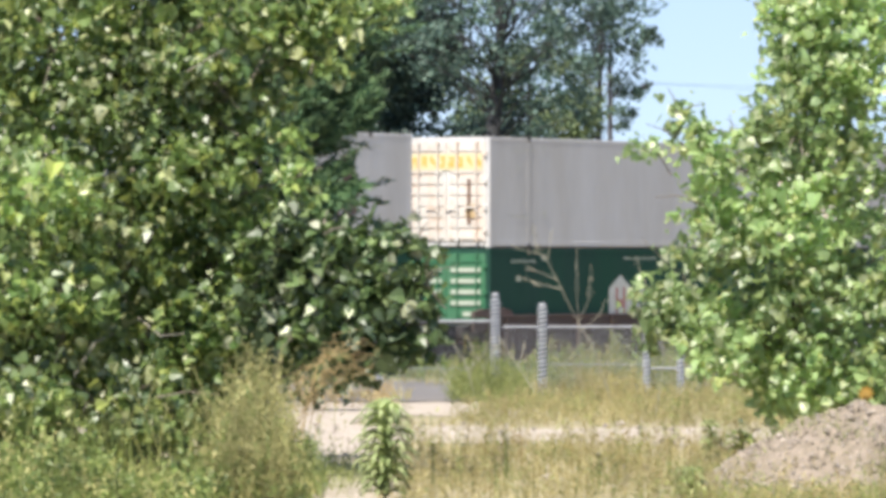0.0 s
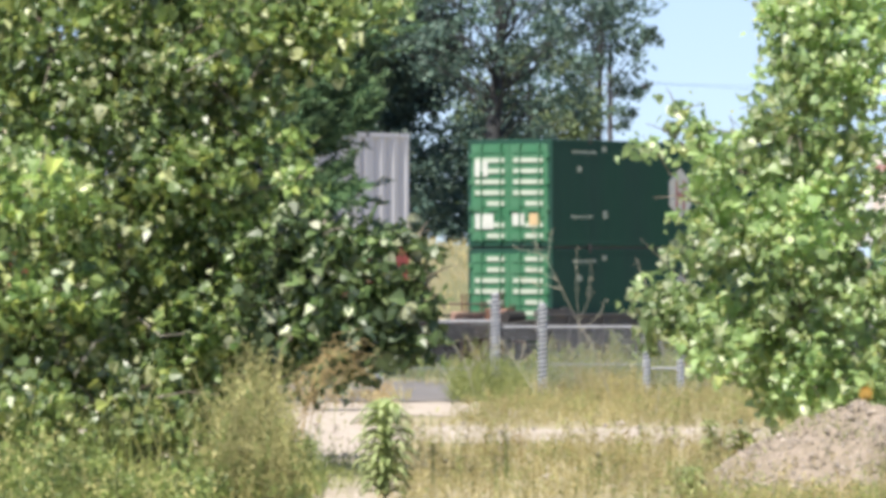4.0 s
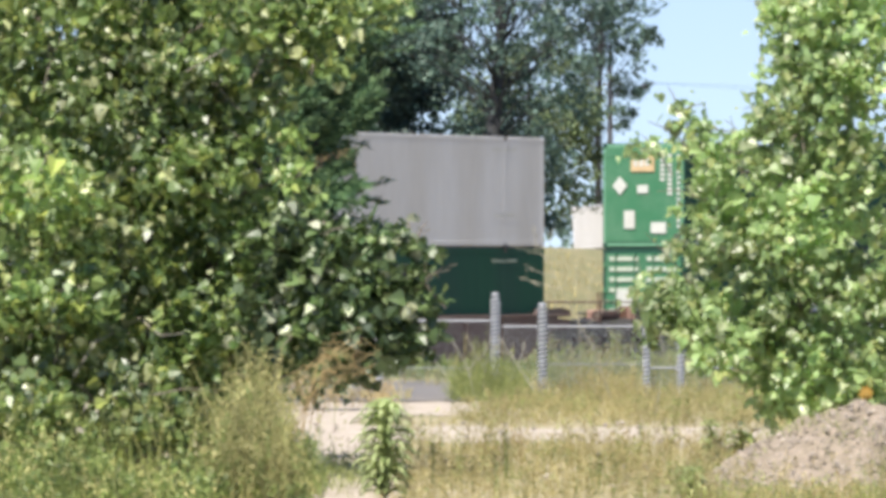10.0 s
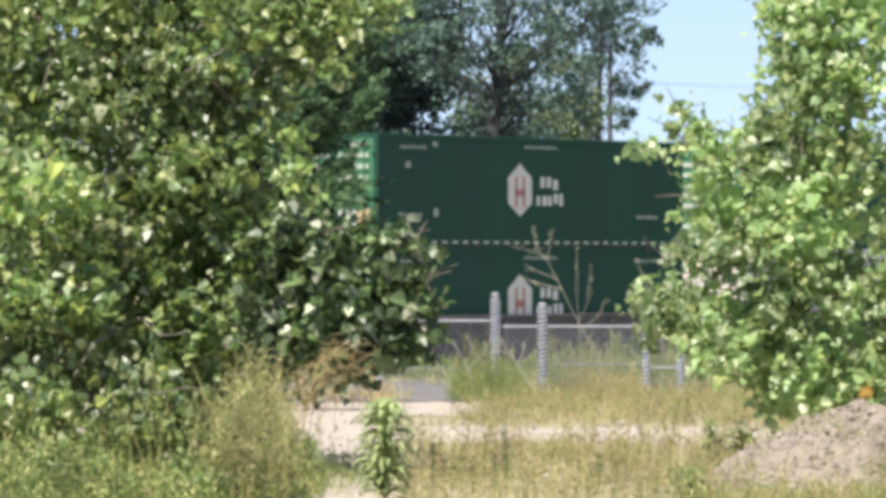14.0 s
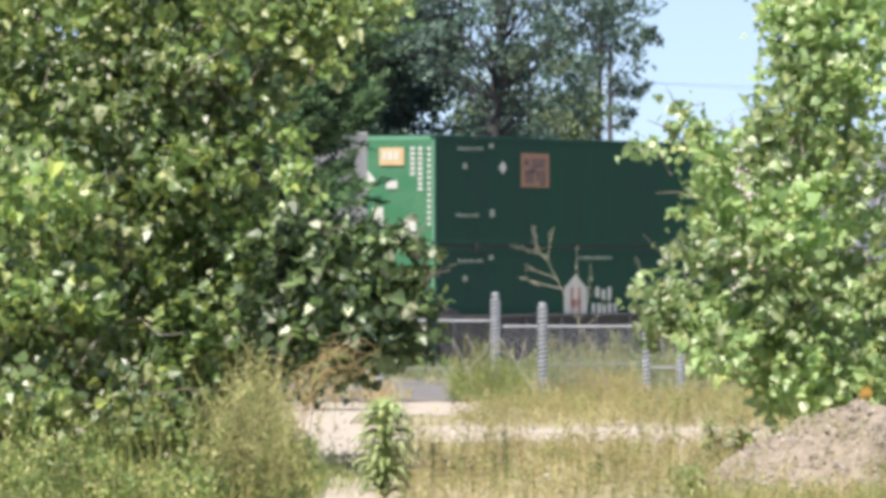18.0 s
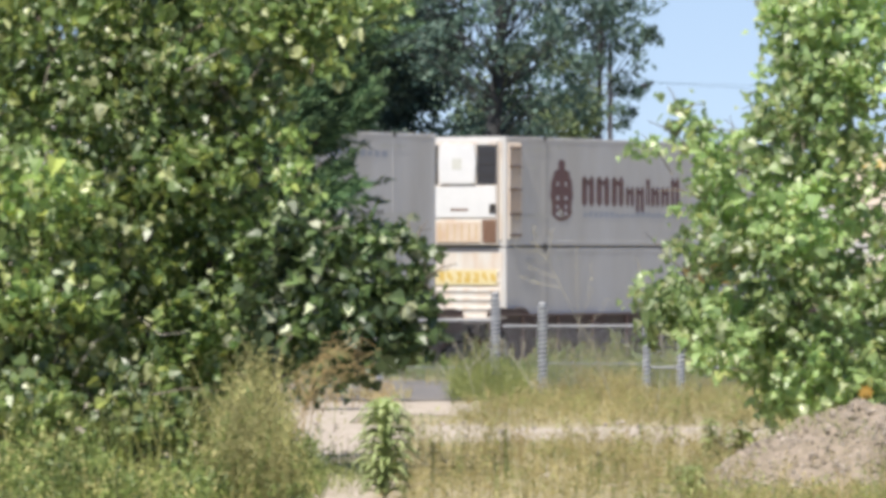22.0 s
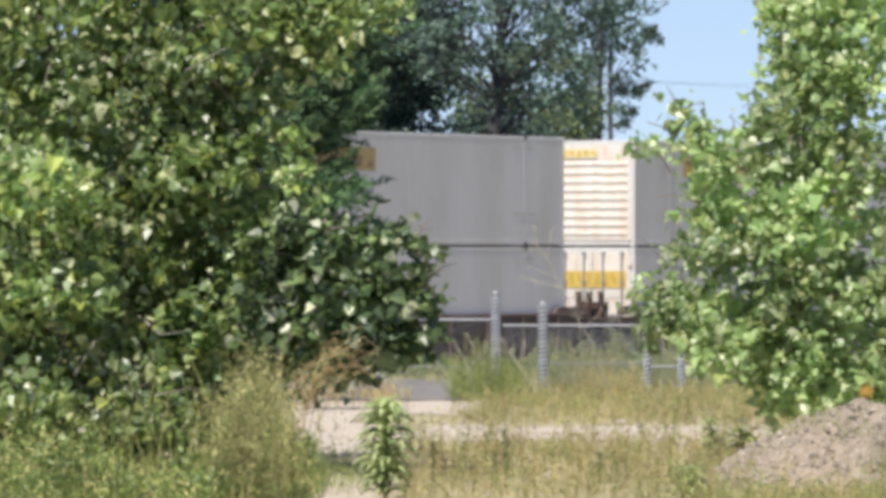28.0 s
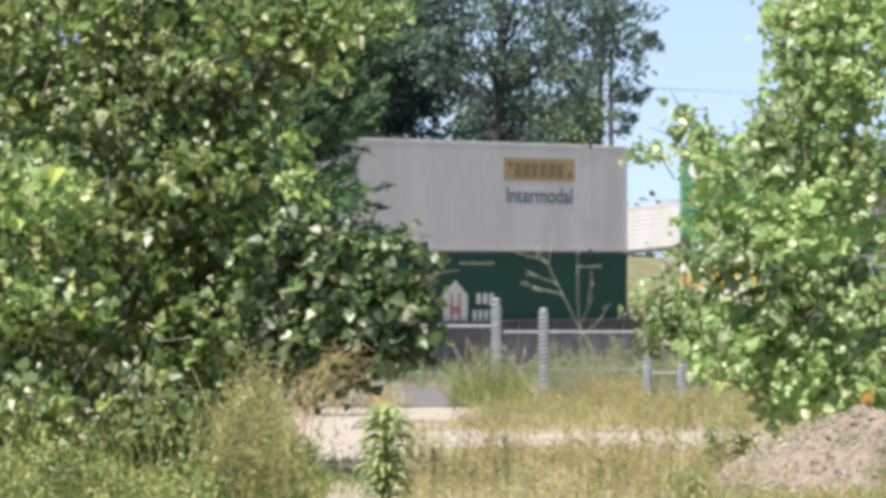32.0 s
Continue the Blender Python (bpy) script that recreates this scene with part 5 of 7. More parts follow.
# thicket of young cottonwoods
sapling("cottonwood_sapling", "young cottonwood with glossy heart-shaped green leaves", (-3.5, 54.5), (-3.3, 54.5, 4.4),
        [B(-3.35, 52.6, 0.62, 0.42, 0.3, 150), B(-2.45, 52.7, 0.66, 0.34, 0.3, 100), B(-3.7, 54.4, 0.32, 0.6, 0.32, 200), B(-3.5, 54.0, 0.75, 0.62, 0.5, 300), B(-3.7, 54.1, 1.6, 0.6, 0.55, 320), B(-3.3, 54.0, 2.35, 0.65, 0.55, 340), B(-3.6, 54.2, 3.1, 0.6, 0.55, 320),
         B(-3.1, 54.0, 3.75, 0.65, 0.5, 320), B(-3.8, 54.4, 4.1, 0.6, 0.5, 240), B(-3.4, 54.9, 1.2, 0.7, 0.7, 260), B(-3.3, 54.9, 2.4, 0.7, 0.7, 260), B(-3.3, 54.9, 3.5, 0.7, 0.6, 260), B(-3.65, 52.8, 1.6, 0.45, 0.4, 130), B(-2.95, 52.8, 1.55, 0.4, 0.36, 110), B(-3.3, 52.8, 2.35, 0.45, 0.36, 120)], LEAF, 0.114, 11, 0.7, per=2.3, singles=4)
DENSE = sapling("cottonwood_sapling", "young cottonwood with dense bright green leaves", (-2.5, 54.0), (-2.35, 54.0, 4.5),
        [B(-2.8, 54.3, 0.3, 0.6, 0.3, 220), B(-2.1, 54.4, 0.32, 0.55, 0.32, 200), B(-2.6, 53.7, 0.62, 0.55, 0.42, 260), B(-2.4, 53.6, 1.25, 0.6, 0.5, 320), B(-2.7, 53.6, 1.95, 0.6, 0.5, 320), B(-2.25, 53.6, 2.5, 0.58, 0.5, 320),
         B(-2.6, 53.7, 3.15, 0.6, 0.5, 320), B(-2.1, 53.6, 3.65, 0.6, 0.5, 320), B(-2.6, 53.8, 4.15, 0.6, 0.5, 260), B(-2.2, 54.7, 1.0, 0.7, 0.6, 280), B(-2.1, 54.7, 2.1, 0.65, 0.7, 280), B(-2.0, 54.7, 3.2, 0.65, 0.6, 280)], LEAF, 0.106, 12, 0.7, per=2.4)
sapling("cottonwood_sapling", "young cottonwood leaning over the dry grass", (-2.0, 54.3), (-1.75, 54.2, 4.4),
        [B(-1.85, 54.6, 0.35, 0.35, 0.3, 120), B(-1.85, 53.8, 0.85, 0.45, 0.4, 150), B(-1.65, 53.8, 1.35, 0.45, 0.42, 130), B(-1.8, 53.9, 1.95, 0.45, 0.42, 170), B(-2.0, 53.9, 2.6, 0.42, 0.45, 240),
         B(-1.9, 53.9, 3.2, 0.45, 0.42, 240), B(-1.3, 53.8, 3.72, 0.55, 0.36, 260), B(-0.8, 53.8, 3.95, 0.48, 0.30, 200), B(-1.4, 54.0, 4.2, 0.6, 0.35, 200), B(-1.5, 54.4, 1.08, 0.42, 0.32, 170), B(-1.6, 54.6, 1.6, 0.55, 0.5, 220), B(-1.9, 54.6, 2.3, 0.45, 0.5, 200), B(-1.95, 54.5, 3.0, 0.45, 0.5, 220), B(-1.42, 53.8, 2.95, 0.32, 0.42, 70), B(-1.25, 53.8, 2.45, 0.3, 0.35, 60), B(-1.0, 53.8, 3.45, 0.35, 0.22, 50)], LEAF, 0.102, 13, 0.8, per=2.1, singles=4)
sapling("cottonwood_sapling", "small shaded cottonwood shoot with broad green leaves", (-1.5, 53.6), (-0.95, 53.5, 2.2),
        [B(-1.2, 53.4, 1.15, 0.3, 0.22, 80), B(-1.5, 53.4, 1.45, 0.36, 0.36, 90), B(-1.35, 53.4, 1.9, 0.3, 0.28, 60), B(-0.95, 53.4, 1.35, 0.40, 0.32, 130), B(-0.55, 53.3, 1.25, 0.36, 0.26, 90), B(-0.32, 53.3, 1.55, 0.26, 0.24, 60), B(-0.75, 53.4, 1.75, 0.42, 0.28, 110),
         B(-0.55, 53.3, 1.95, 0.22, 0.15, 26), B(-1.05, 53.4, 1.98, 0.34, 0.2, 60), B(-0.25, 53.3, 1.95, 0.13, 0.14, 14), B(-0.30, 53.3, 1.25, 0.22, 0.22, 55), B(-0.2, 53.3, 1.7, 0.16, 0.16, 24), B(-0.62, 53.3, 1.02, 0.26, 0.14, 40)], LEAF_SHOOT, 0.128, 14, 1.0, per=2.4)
sapling("cottonwood_sapling", "young cottonwood deep in the thicket, leaves in shade", (-2.9, 57.0), (-2.8, 57.0, 4.6),
        [B(-3.9, 57.0, 1.0, 0.7, 0.6, 260), B(-3.8, 57.0, 2.2, 0.7, 0.7, 280), B(-3.9, 57.0, 3.4, 0.7, 0.7, 280), B(-2.8, 57.0, 1.0, 0.7, 0.6, 280), B(-2.7, 57.0, 2.2, 0.7, 0.7, 280), B(-2.7, 57.0, 3.5, 0.7, 0.7, 280),
         B(-1.9, 56.8, 0.9, 0.55, 0.5, 220), B(-2.0, 56.8, 1.9, 0.5, 0.5, 200), B(-2.1, 56.8, 4.2, 0.6, 0.4, 220)], LEAF, 0.12, 15, 0.5, per=1.75, singles=2)
sapling("low_shrub", "low dark green shrub at the edge of the gravel", (-1.5, 77.4), (-1.45, 77.3, 0.95),
        [B(-1.62, 77.0, 0.5, 0.42, 0.42, 260), B(-1.25, 77.0, 0.58, 0.32, 0.36, 220), B(-1.02, 77.0, 0.74, 0.17, 0.24, 90), B(-1.4, 77.1, 0.95, 0.42, 0.22, 160)], LEAF_SHOOT, 0.085, 16, 0.6, per=1.6, singles=3, category="shrub")
# bare pale branches that show among the leaves
for line in ([(-2.1, 53.2, 3.34), (-1.95, 53.0, 3.42), (-1.77, 52.95, 3.52)], [(-2.6, 53.7, 1.25), (-2.84, 52.9, 1.12), (-3.0, 52.8, 0.85)], [(-2.5, 53.4, 1.32), (-2.3, 52.9, 1.18), (-2.1, 52.95, 1.2)]):
    part("bare_branch", Build().tube([Vector(p) - DENSE.location for p in line], [0.007] + [0.006] * (len(line) - 2) + [0.003], 6), PALEBARK, DENSE, "pale bare branch")
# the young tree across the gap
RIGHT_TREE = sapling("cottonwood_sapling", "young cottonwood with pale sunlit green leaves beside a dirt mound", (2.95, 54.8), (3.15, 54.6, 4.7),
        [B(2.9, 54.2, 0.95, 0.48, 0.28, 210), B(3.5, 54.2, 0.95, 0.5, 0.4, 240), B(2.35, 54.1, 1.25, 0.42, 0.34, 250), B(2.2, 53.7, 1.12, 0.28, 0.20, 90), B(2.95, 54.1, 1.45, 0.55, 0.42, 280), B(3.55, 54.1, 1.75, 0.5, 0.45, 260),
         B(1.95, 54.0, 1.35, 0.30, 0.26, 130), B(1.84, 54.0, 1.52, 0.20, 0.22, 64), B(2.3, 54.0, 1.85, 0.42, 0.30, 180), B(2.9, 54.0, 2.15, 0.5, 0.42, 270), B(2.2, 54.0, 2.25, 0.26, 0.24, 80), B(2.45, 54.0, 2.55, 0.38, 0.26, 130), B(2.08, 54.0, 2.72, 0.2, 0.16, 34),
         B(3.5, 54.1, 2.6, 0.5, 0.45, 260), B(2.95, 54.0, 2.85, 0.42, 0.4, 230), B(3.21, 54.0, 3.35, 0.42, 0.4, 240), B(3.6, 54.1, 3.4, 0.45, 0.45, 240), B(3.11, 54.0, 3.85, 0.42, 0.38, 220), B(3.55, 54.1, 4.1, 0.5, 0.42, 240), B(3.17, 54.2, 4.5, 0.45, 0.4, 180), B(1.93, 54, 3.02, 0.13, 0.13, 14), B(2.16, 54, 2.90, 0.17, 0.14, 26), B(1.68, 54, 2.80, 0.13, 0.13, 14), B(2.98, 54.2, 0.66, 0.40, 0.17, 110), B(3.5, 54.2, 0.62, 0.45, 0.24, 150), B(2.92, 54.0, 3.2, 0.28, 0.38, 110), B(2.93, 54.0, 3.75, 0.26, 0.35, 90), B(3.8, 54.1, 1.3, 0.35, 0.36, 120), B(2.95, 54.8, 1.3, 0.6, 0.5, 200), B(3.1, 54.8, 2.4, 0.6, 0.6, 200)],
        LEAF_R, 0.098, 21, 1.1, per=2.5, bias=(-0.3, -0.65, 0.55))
TREE_ROCK = [(0, 0), (1, -0.05), (2, -0.03), (3, -0.06), (6, -0.08), (7, -0.03), (8, -0.03), (9, 0.04), (10, 0.16), (11, 0.08), (12, 0.1), (13, 0.05), (14, -0.03), (17, 0.06), (18, 0.0), (19, 0.04),
             (20, 0.02), (21, 0.04), (22, 0.14), (23, 0.11), (24, 0.08), (25, 0.04), (28, -0.08), (29, -0.1), (30, 0.06), (31, 0.05), (32, 0.4)]
SWAYERS.append((RIGHT_TREE, RIGHT_TREE.matrix_basis.copy(), [(float(t), 0.0, a) for t, a in TREE_ROCK]))


def juniper(x, y, tall, wide, seed, boughs=60, size=1.0, plumes=()):
    """An evergreen with feathery upswept boughs."""
    rng, rnd = np.random.default_rng(seed), random.Random(seed)
    t = thing("juniper_tree", "dark blue-green juniper with feathery upswept boughs", "tree", m=pose(x, y, height(x, y)) @ Matrix.Scale(size, 4))
    part("trunk", Build().tube([(0, 0, -0.1), (0.03, 0, tall * 0.5), (0, 0, tall)], [0.14, 0.09, 0.01], 10), DARKBARK, t, smooth=True)
    for i in range(boughs):
        z = tall * (0.05 + 0.9 * i / boughs)
        a = rnd.uniform(0, 6.283)
        r = wide * (0.76 + 0.48 * smooth01(0.36, 0.54, z / tall) - (z / tall) ** 4) * rnd.uniform(0.6, 1.0) + 0.15
        to = Vector((math.cos(a) * r, math.sin(a) * r, r * rnd.uniform(0.25, 0.55)))
        at = Matrix.Translation((0, 0, z))
        bough = part("bough", Build().tube([(0, 0, 0), to * 0.5 + Vector((0, 0, -0.08)), to], [0.03, 0.02, 0.006], 5), DARKBARK, t, m=at)
        n = 540
        pos, way = [], []
        for k in range(6):
            start = to * rnd.uniform(0.25, 0.8)
            run = (to.normalized() + Vector((rnd.gauss(0, 0.45), rnd.gauss(0, 0.45), rnd.gauss(0.25, 0.3)))) * rnd.uniform(0.35, 0.65)
            f = rng.uniform(0, 1, n // 6)
            pos.append(np.array(start)[None, :] + np.array(run)[None, :] * f[:, None] + rng.normal(size=(len(f), 3)) * (0.06 * (1.1 - f))[:, None])
            way.append(np.repeat(np.array(run.normalized() * 2.2)[None, :], len(f), 0))
        vs, fs = leaf_cloud(rng, np.concatenate(pos), 0.14, NEEDLE, (-0.2, -0.4, 0.4), 1.0, droop=0.0, point=np.concatenate(way))
        spray = part("spray", raw_mesh("spray", vs, fs, CEDAR), CEDAR, bough)
        tagged(spray, kind="stuff")
    for k, (root, tip) in enumerate(plumes):
        root, tip = (Vector((p[0] - x, p[1], p[2] - height(x, y))) / size for p in (root, tip))
        to = tip - root
        bough = part("bough", Build().tube([(0, 0, 0), to * 0.5 + Vector((0, 0, -0.05)), to], [0.025, 0.015, 0.004], 5), DARKBARK, t, m=Matrix.Translation(root))
        pos, way = [], []
        for i in range(9):
            start = to * rnd.uniform(0.05, 0.55)
            run = to * (1.02 - start.length / to.length) * rnd.uniform(0.6, 1.0) + Vector((0, rnd.gauss(0, 0.1), rnd.gauss(0, 0.10))) * to.length
            f = rng.uniform(0, 1, 120)
            pos.append(np.array(start)[None, :] + np.array(run)[None, :] * f[:, None] + rng.normal(size=(120, 3)) * (0.05 * (1.15 - f))[:, None])
            way.append(np.repeat(np.array(run.normalized() * 2.0)[None, :], 120, 0))
        vs, fs = leaf_cloud(rng, np.concatenate(pos), 0.14, NEEDLE, (-0.2, -0.4, 0.4), 1.0, droop=0.0, point=np.concatenate(way))
        tagged(part("spray", raw_mesh("spray", vs, fs, CEDAR), CEDAR, bough), kind="stuff")
    return t


juniper(-3.0, 99.0, 6.75, 1.82, 31, 170, 1.2375,
        [((-2.2, -1.2, 3.35), (-0.82, -1.4, 4.38)), ((-2.3, -1.2, 3.7), (-1.2, -1.3, 4.62)), ((-2.2, -1.3, 3.5), (-1.0, -1.5, 4.02)), ((-2.5, -1.4, 3.9), (-1.55, -1.5, 4.75)),
         ((-2.3, -1.2, 2.6), (-1.15, -1.4, 2.92)), ((-2.3, -1.3, 2.9), (-1.3, -1.4, 3.2)), ((-2.6, -1.5, 3.2), (-1.7, -1.6, 4.0))])


def tall_tree(name, label, x, y, tall, crown, n_clumps, per, material, seed, lean=0.0, trunk_r=0.26, leaf=0.24, low=0.25, bark=DARKBARK):
    """A full-grown tree: forked trunk, limbs, and a ragged crown of clumps. crown: half-width and half-height."""
    rng, rnd = np.random.default_rng(seed), random.Random(seed)
    t = thing(name, label, "tree", "trees behind the railway", m=pose(x, y, height(x, y)))
    stem = [Vector((0, 0, -0.2)), Vector((lean * 0.3, 0, tall * 0.3)), Vector((lean * 0.7 + 0.15, 0, tall * 0.6)), Vector((lean, 0, tall * 0.95))]
    part("trunk", Build().tube(stem, [trunk_r * 1.3, trunk_r, trunk_r * 0.65, 0.04], 12), bark, t, smooth=True)
    cz = tall * (low + (1 - low) / 2)
    limbs = Build()
    clumps = []
    while len(clumps) < n_clumps:
        p = np.array([rnd.uniform(-1, 1), rnd.uniform(-1, 1), rnd.uniform(-1, 1)])
        if (p ** 2).sum() < 1 and (p ** 2).sum() > 0.08:
            clumps.append(Vector((p[0] * crown[0] + lean * 0.6, p[1] * crown[0], cz + p[2] * crown[1])))
    for i, c in enumerate(clumps):
        f = max(0.12, min(0.92, (c.z / tall) * 0.78))
        k = min(2, int(f * 3))
        root = stem[k].lerp(stem[k + 1], f * 3 - k)
        limb = part("limb", Build().tube([root, root.lerp(c, 0.5) + Vector((0, 0, 0.25)), c], [trunk_r * 0.14, trunk_r * 0.08, 0.015], 6), bark, t)
        r = rnd.uniform(0.6, 1.25)
        pos = blob_points(rng, per, tuple(c), (r, r, r * 0.62), 0.15)
        vs, fs = leaf_cloud(rng, pos, leaf, OVAL, (0, 0, 0.5), 1.0)
        clump = part("leaf_clump", raw_mesh("leaf_clump", vs, fs, material), material, limb)
        tagged(clump, kind="stuff")
    return t


shade_l = "tall dark broad-leaved tree in shade behind the railway"
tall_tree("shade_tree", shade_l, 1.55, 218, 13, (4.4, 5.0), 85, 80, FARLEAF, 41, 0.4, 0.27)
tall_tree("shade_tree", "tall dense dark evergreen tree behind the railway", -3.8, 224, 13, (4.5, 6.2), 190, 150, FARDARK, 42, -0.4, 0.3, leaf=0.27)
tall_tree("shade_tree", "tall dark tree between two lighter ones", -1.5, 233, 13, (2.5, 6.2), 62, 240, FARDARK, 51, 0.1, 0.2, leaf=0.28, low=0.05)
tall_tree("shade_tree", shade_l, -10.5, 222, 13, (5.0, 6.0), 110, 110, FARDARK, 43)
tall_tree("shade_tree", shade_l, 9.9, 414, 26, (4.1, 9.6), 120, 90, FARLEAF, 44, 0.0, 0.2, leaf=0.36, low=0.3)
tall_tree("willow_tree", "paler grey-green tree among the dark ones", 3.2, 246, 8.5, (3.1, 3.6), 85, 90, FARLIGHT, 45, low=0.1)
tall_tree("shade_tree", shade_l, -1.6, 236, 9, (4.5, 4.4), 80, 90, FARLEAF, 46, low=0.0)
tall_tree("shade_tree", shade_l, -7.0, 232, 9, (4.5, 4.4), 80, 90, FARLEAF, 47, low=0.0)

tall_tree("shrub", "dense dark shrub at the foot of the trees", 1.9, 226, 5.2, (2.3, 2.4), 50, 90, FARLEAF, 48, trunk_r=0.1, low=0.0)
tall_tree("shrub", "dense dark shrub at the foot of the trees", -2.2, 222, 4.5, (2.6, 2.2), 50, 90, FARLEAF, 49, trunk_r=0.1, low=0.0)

# far line of woods
rng = np.random.default_rng(50)
pts = []
for i in range(260):
    x = rng.uniform(-120, 240)
    c = (x, 640 + rng.uniform(-25, 25), rng.uniform(2.5, 7.3 if x > 18 else 8.5))
    pts.append(blob_points(rng, 60, c, (3.6, 3.6, 2.4), 0.2))
vs, fs = leaf_cloud(rng, np.concatenate(pts), 1.0, OVAL, (0, 0, 0.5))
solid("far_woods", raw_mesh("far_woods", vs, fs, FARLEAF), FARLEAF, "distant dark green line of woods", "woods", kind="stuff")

# ---- behind the railway ----


def utility_pole(x, y, tall):
    z = height(x, y)
    p = thing("utility_pole", "weathered wooden utility pole with a street light arm", "utility pole", m=pose(x, y, z))
    part("pole", Build().tube([(0, 0, -0.3), (0, 0, tall)], [0.20, 0.15], 12), POLEWOOD, p, smooth=True)
    part("arm", Build().tube([(0, 0, 10.5), (0.9, -0.2, 10.75), (1.6, -0.2, 11.0)], 0.06, 8), DARKSTEEL, p)
    part("luminaire", Build().tube([(1.2, -0.2, 10.84), (1.6, -0.2, 10.98), (2.3, -0.25, 11.25), (2.85, -0.25, 11.45)], [0.08, 0.17, 0.19, 0.05], 10), DARKSTEEL, p, "dark street light head", smooth=True)
    part("transformer", Build().tube([(0.3, -0.1, 4.0), (0.3, -0.1, 4.9)], 0.24, 12), GALV, p)
    part("crossarm", Build().box(-0.42, 0.42, -0.2, -0.1, tall - 2.7, tall - 2.58, 0.01), POLEWOOD, p)
    for q in (-0.35, 0.35):
        part("insulator", Build().tube([(q, -0.15, tall - 2.58), (q, -0.15, tall - 2.46), (q, -0.15, tall - 2.4)], [0.03, 0.05, 0.02], 8), GREY, p)
    return p


utility_pole(10.8, 420, 14.0)
for q, z in ((-0.35, 0.0), (0.35, -0.02)):
    pts = []
    for i in range(17):
        f = i / 16
        pts.append((10.8 + q + 70 * f, 419.85 + 14 * f, height(10.8, 420) + 14.0 - 2.4 + z - 0.5 * (1 - (2 * f - 1) ** 2) + (-2.2 * f if q > 0 else -0.4 * f)))
    solid("power_line", Build().tube(pts, 0.010, 5), WIRE, "thin black overhead power line", "cable", "overhead lines")


def trailer(x, y, turn):
    """A parked box trailer with ribbed white sides."""
    t = thing("box_trailer", "white ribbed box trailer parked on the bank", "trailer", m=pose(x, y, height(x, y) - 0.55, 0, -4.5, turn))
    b = Build()
    b.box(0, 16.1, -1.28, 1.28, 1.1, 3.75, 0.04)
    body = part("body", b, WHITE, t)
    b = Build()
    for i in range(9):
        b.box(0.05, 16.05, -1.31, -1.281, 1.22 + i * 0.28, 1.34 + i * 0.28)
    part("side_ribs", b, WHITE, body)
    part("top_rail", Build().box(0, 16.1, -1.32, -1.281, 3.66, 3.76), GREY, body)
    part("rear_frame", Build().box(-0.05, 0.0, -1.28, 1.28, 1.05, 3.76), GREY, body)
    for xx in (1.6, 2.9):
        for yy in (-1.0, 1.0):
            part("wheel", Build().disc((xx, yy, 0.5), (0, 1, 0), 0.5, 0.5, 20), DARKSTEEL, t)
    for yy in (-0.8, 0.8):
        part("landing_leg", Build().box(12.4, 12.55, yy - 0.06, yy + 0.06, 0.0, 1.1), DARKSTEEL, t)
    return t


trailer(8.85, 395, -38)
trailer(21.5, 384, -38)

# ---- grass, weeds and the mound ----


def blades(rng, n, xr, yr, tall, wide, lean=0.35, keep=None, z_add=0.0):
    """Bent tapered blades, each of two quads and a tip."""
    x, y = rng.uniform(*xr, n), rng.uniform(*yr, n)
    if keep is not None:
        k = np.array([keep(a, b) for a, b in zip(x, y)])
        x, y = x[k], y[k]
        n = len(x)
    z = np.array([height(a, b) for a, b in zip(x, y)]) + z_add
    h = tall * rng.uniform(0.45, 1.15, n)
    a = rng.uniform(0, 6.283, n)
    w = wide * rng.uniform(0.6, 1.3, n)
    l = lean * rng.uniform(0.2, 1.4, n) * h
    dx, dy = np.cos(a), np.sin(a)
    vs = np.empty((n, 5, 3))
    for i, (f, ww, ll) in enumerate(((0, -1, 0), (0, 1, 0), (0.55, -0.8, 0.35), (0.55, 0.8, 0.35), (1, 0, 1))):
        vs[:, i, 0] = x + dx * l * ll - dy * w * ww / 2
        vs[:, i, 1] = y + dy * l * ll + dx * w * ww / 2
        vs[:, i, 2] = z + h * f * (1 - min(0.4, 0.16 * max(1.0, lean)) * ll)
    fs = []
    for i in range(n):
        o = i * 5
        fs += [(o, o + 1, o + 3, o + 2), (o + 2, o + 3, o + 4)]
    return vs.reshape(-1, 3).tolist(), fs


def merged(*clouds):
    vs, fs = [], []
    for v, f in clouds:
        n = len(vs)
        vs += v
        fs += [tuple(n + i for i in q) for q in f]
    return vs, fs


def patchy(scale, cut, seed):
    return lambda a, b: noise.noise((a * scale, b * scale * 0.5, seed)) + random.uniform(-0.25, 0.25) > cut


def seed_heads(rng, n, xr, yr, tall, keep=None):
    """Thin stalks with a plume of small spikelets."""
    b = []
    x, y = rng.uniform(*xr, n), rng.uniform(*yr, n)
    st = Build()
    tips = []
    for a, c in zip(x, y):
        if keep is not None and not keep(a, c):
            continue
        z = height(a, c)
        h = tall * rng.uniform(0.7, 1.2)
        lx, ly = rng.normal(0, 0.14 * h), rng.normal(0, 0.14 * h)
        st.tube([(a, c, z), (a + lx * 0.4, c + ly * 0.4, z + h * 0.6), (a + lx, c + ly, z + h)], [0.004, 0.003, 0.002], 3, False)
        for k in range(9):
            f = 1 - 0.035 * k
            tips.append((a + lx * f + rng.normal(0, 0.012), c + ly * f + rng.normal(0, 0.012), z + h * f))
    v2, f2 = leaf_cloud(rng, np.array(tips), 0.045, SLIM, (0, -0.2, 0), 1.0, droop=-0.6)
    return merged((st.v, st.f), (v2, f2))


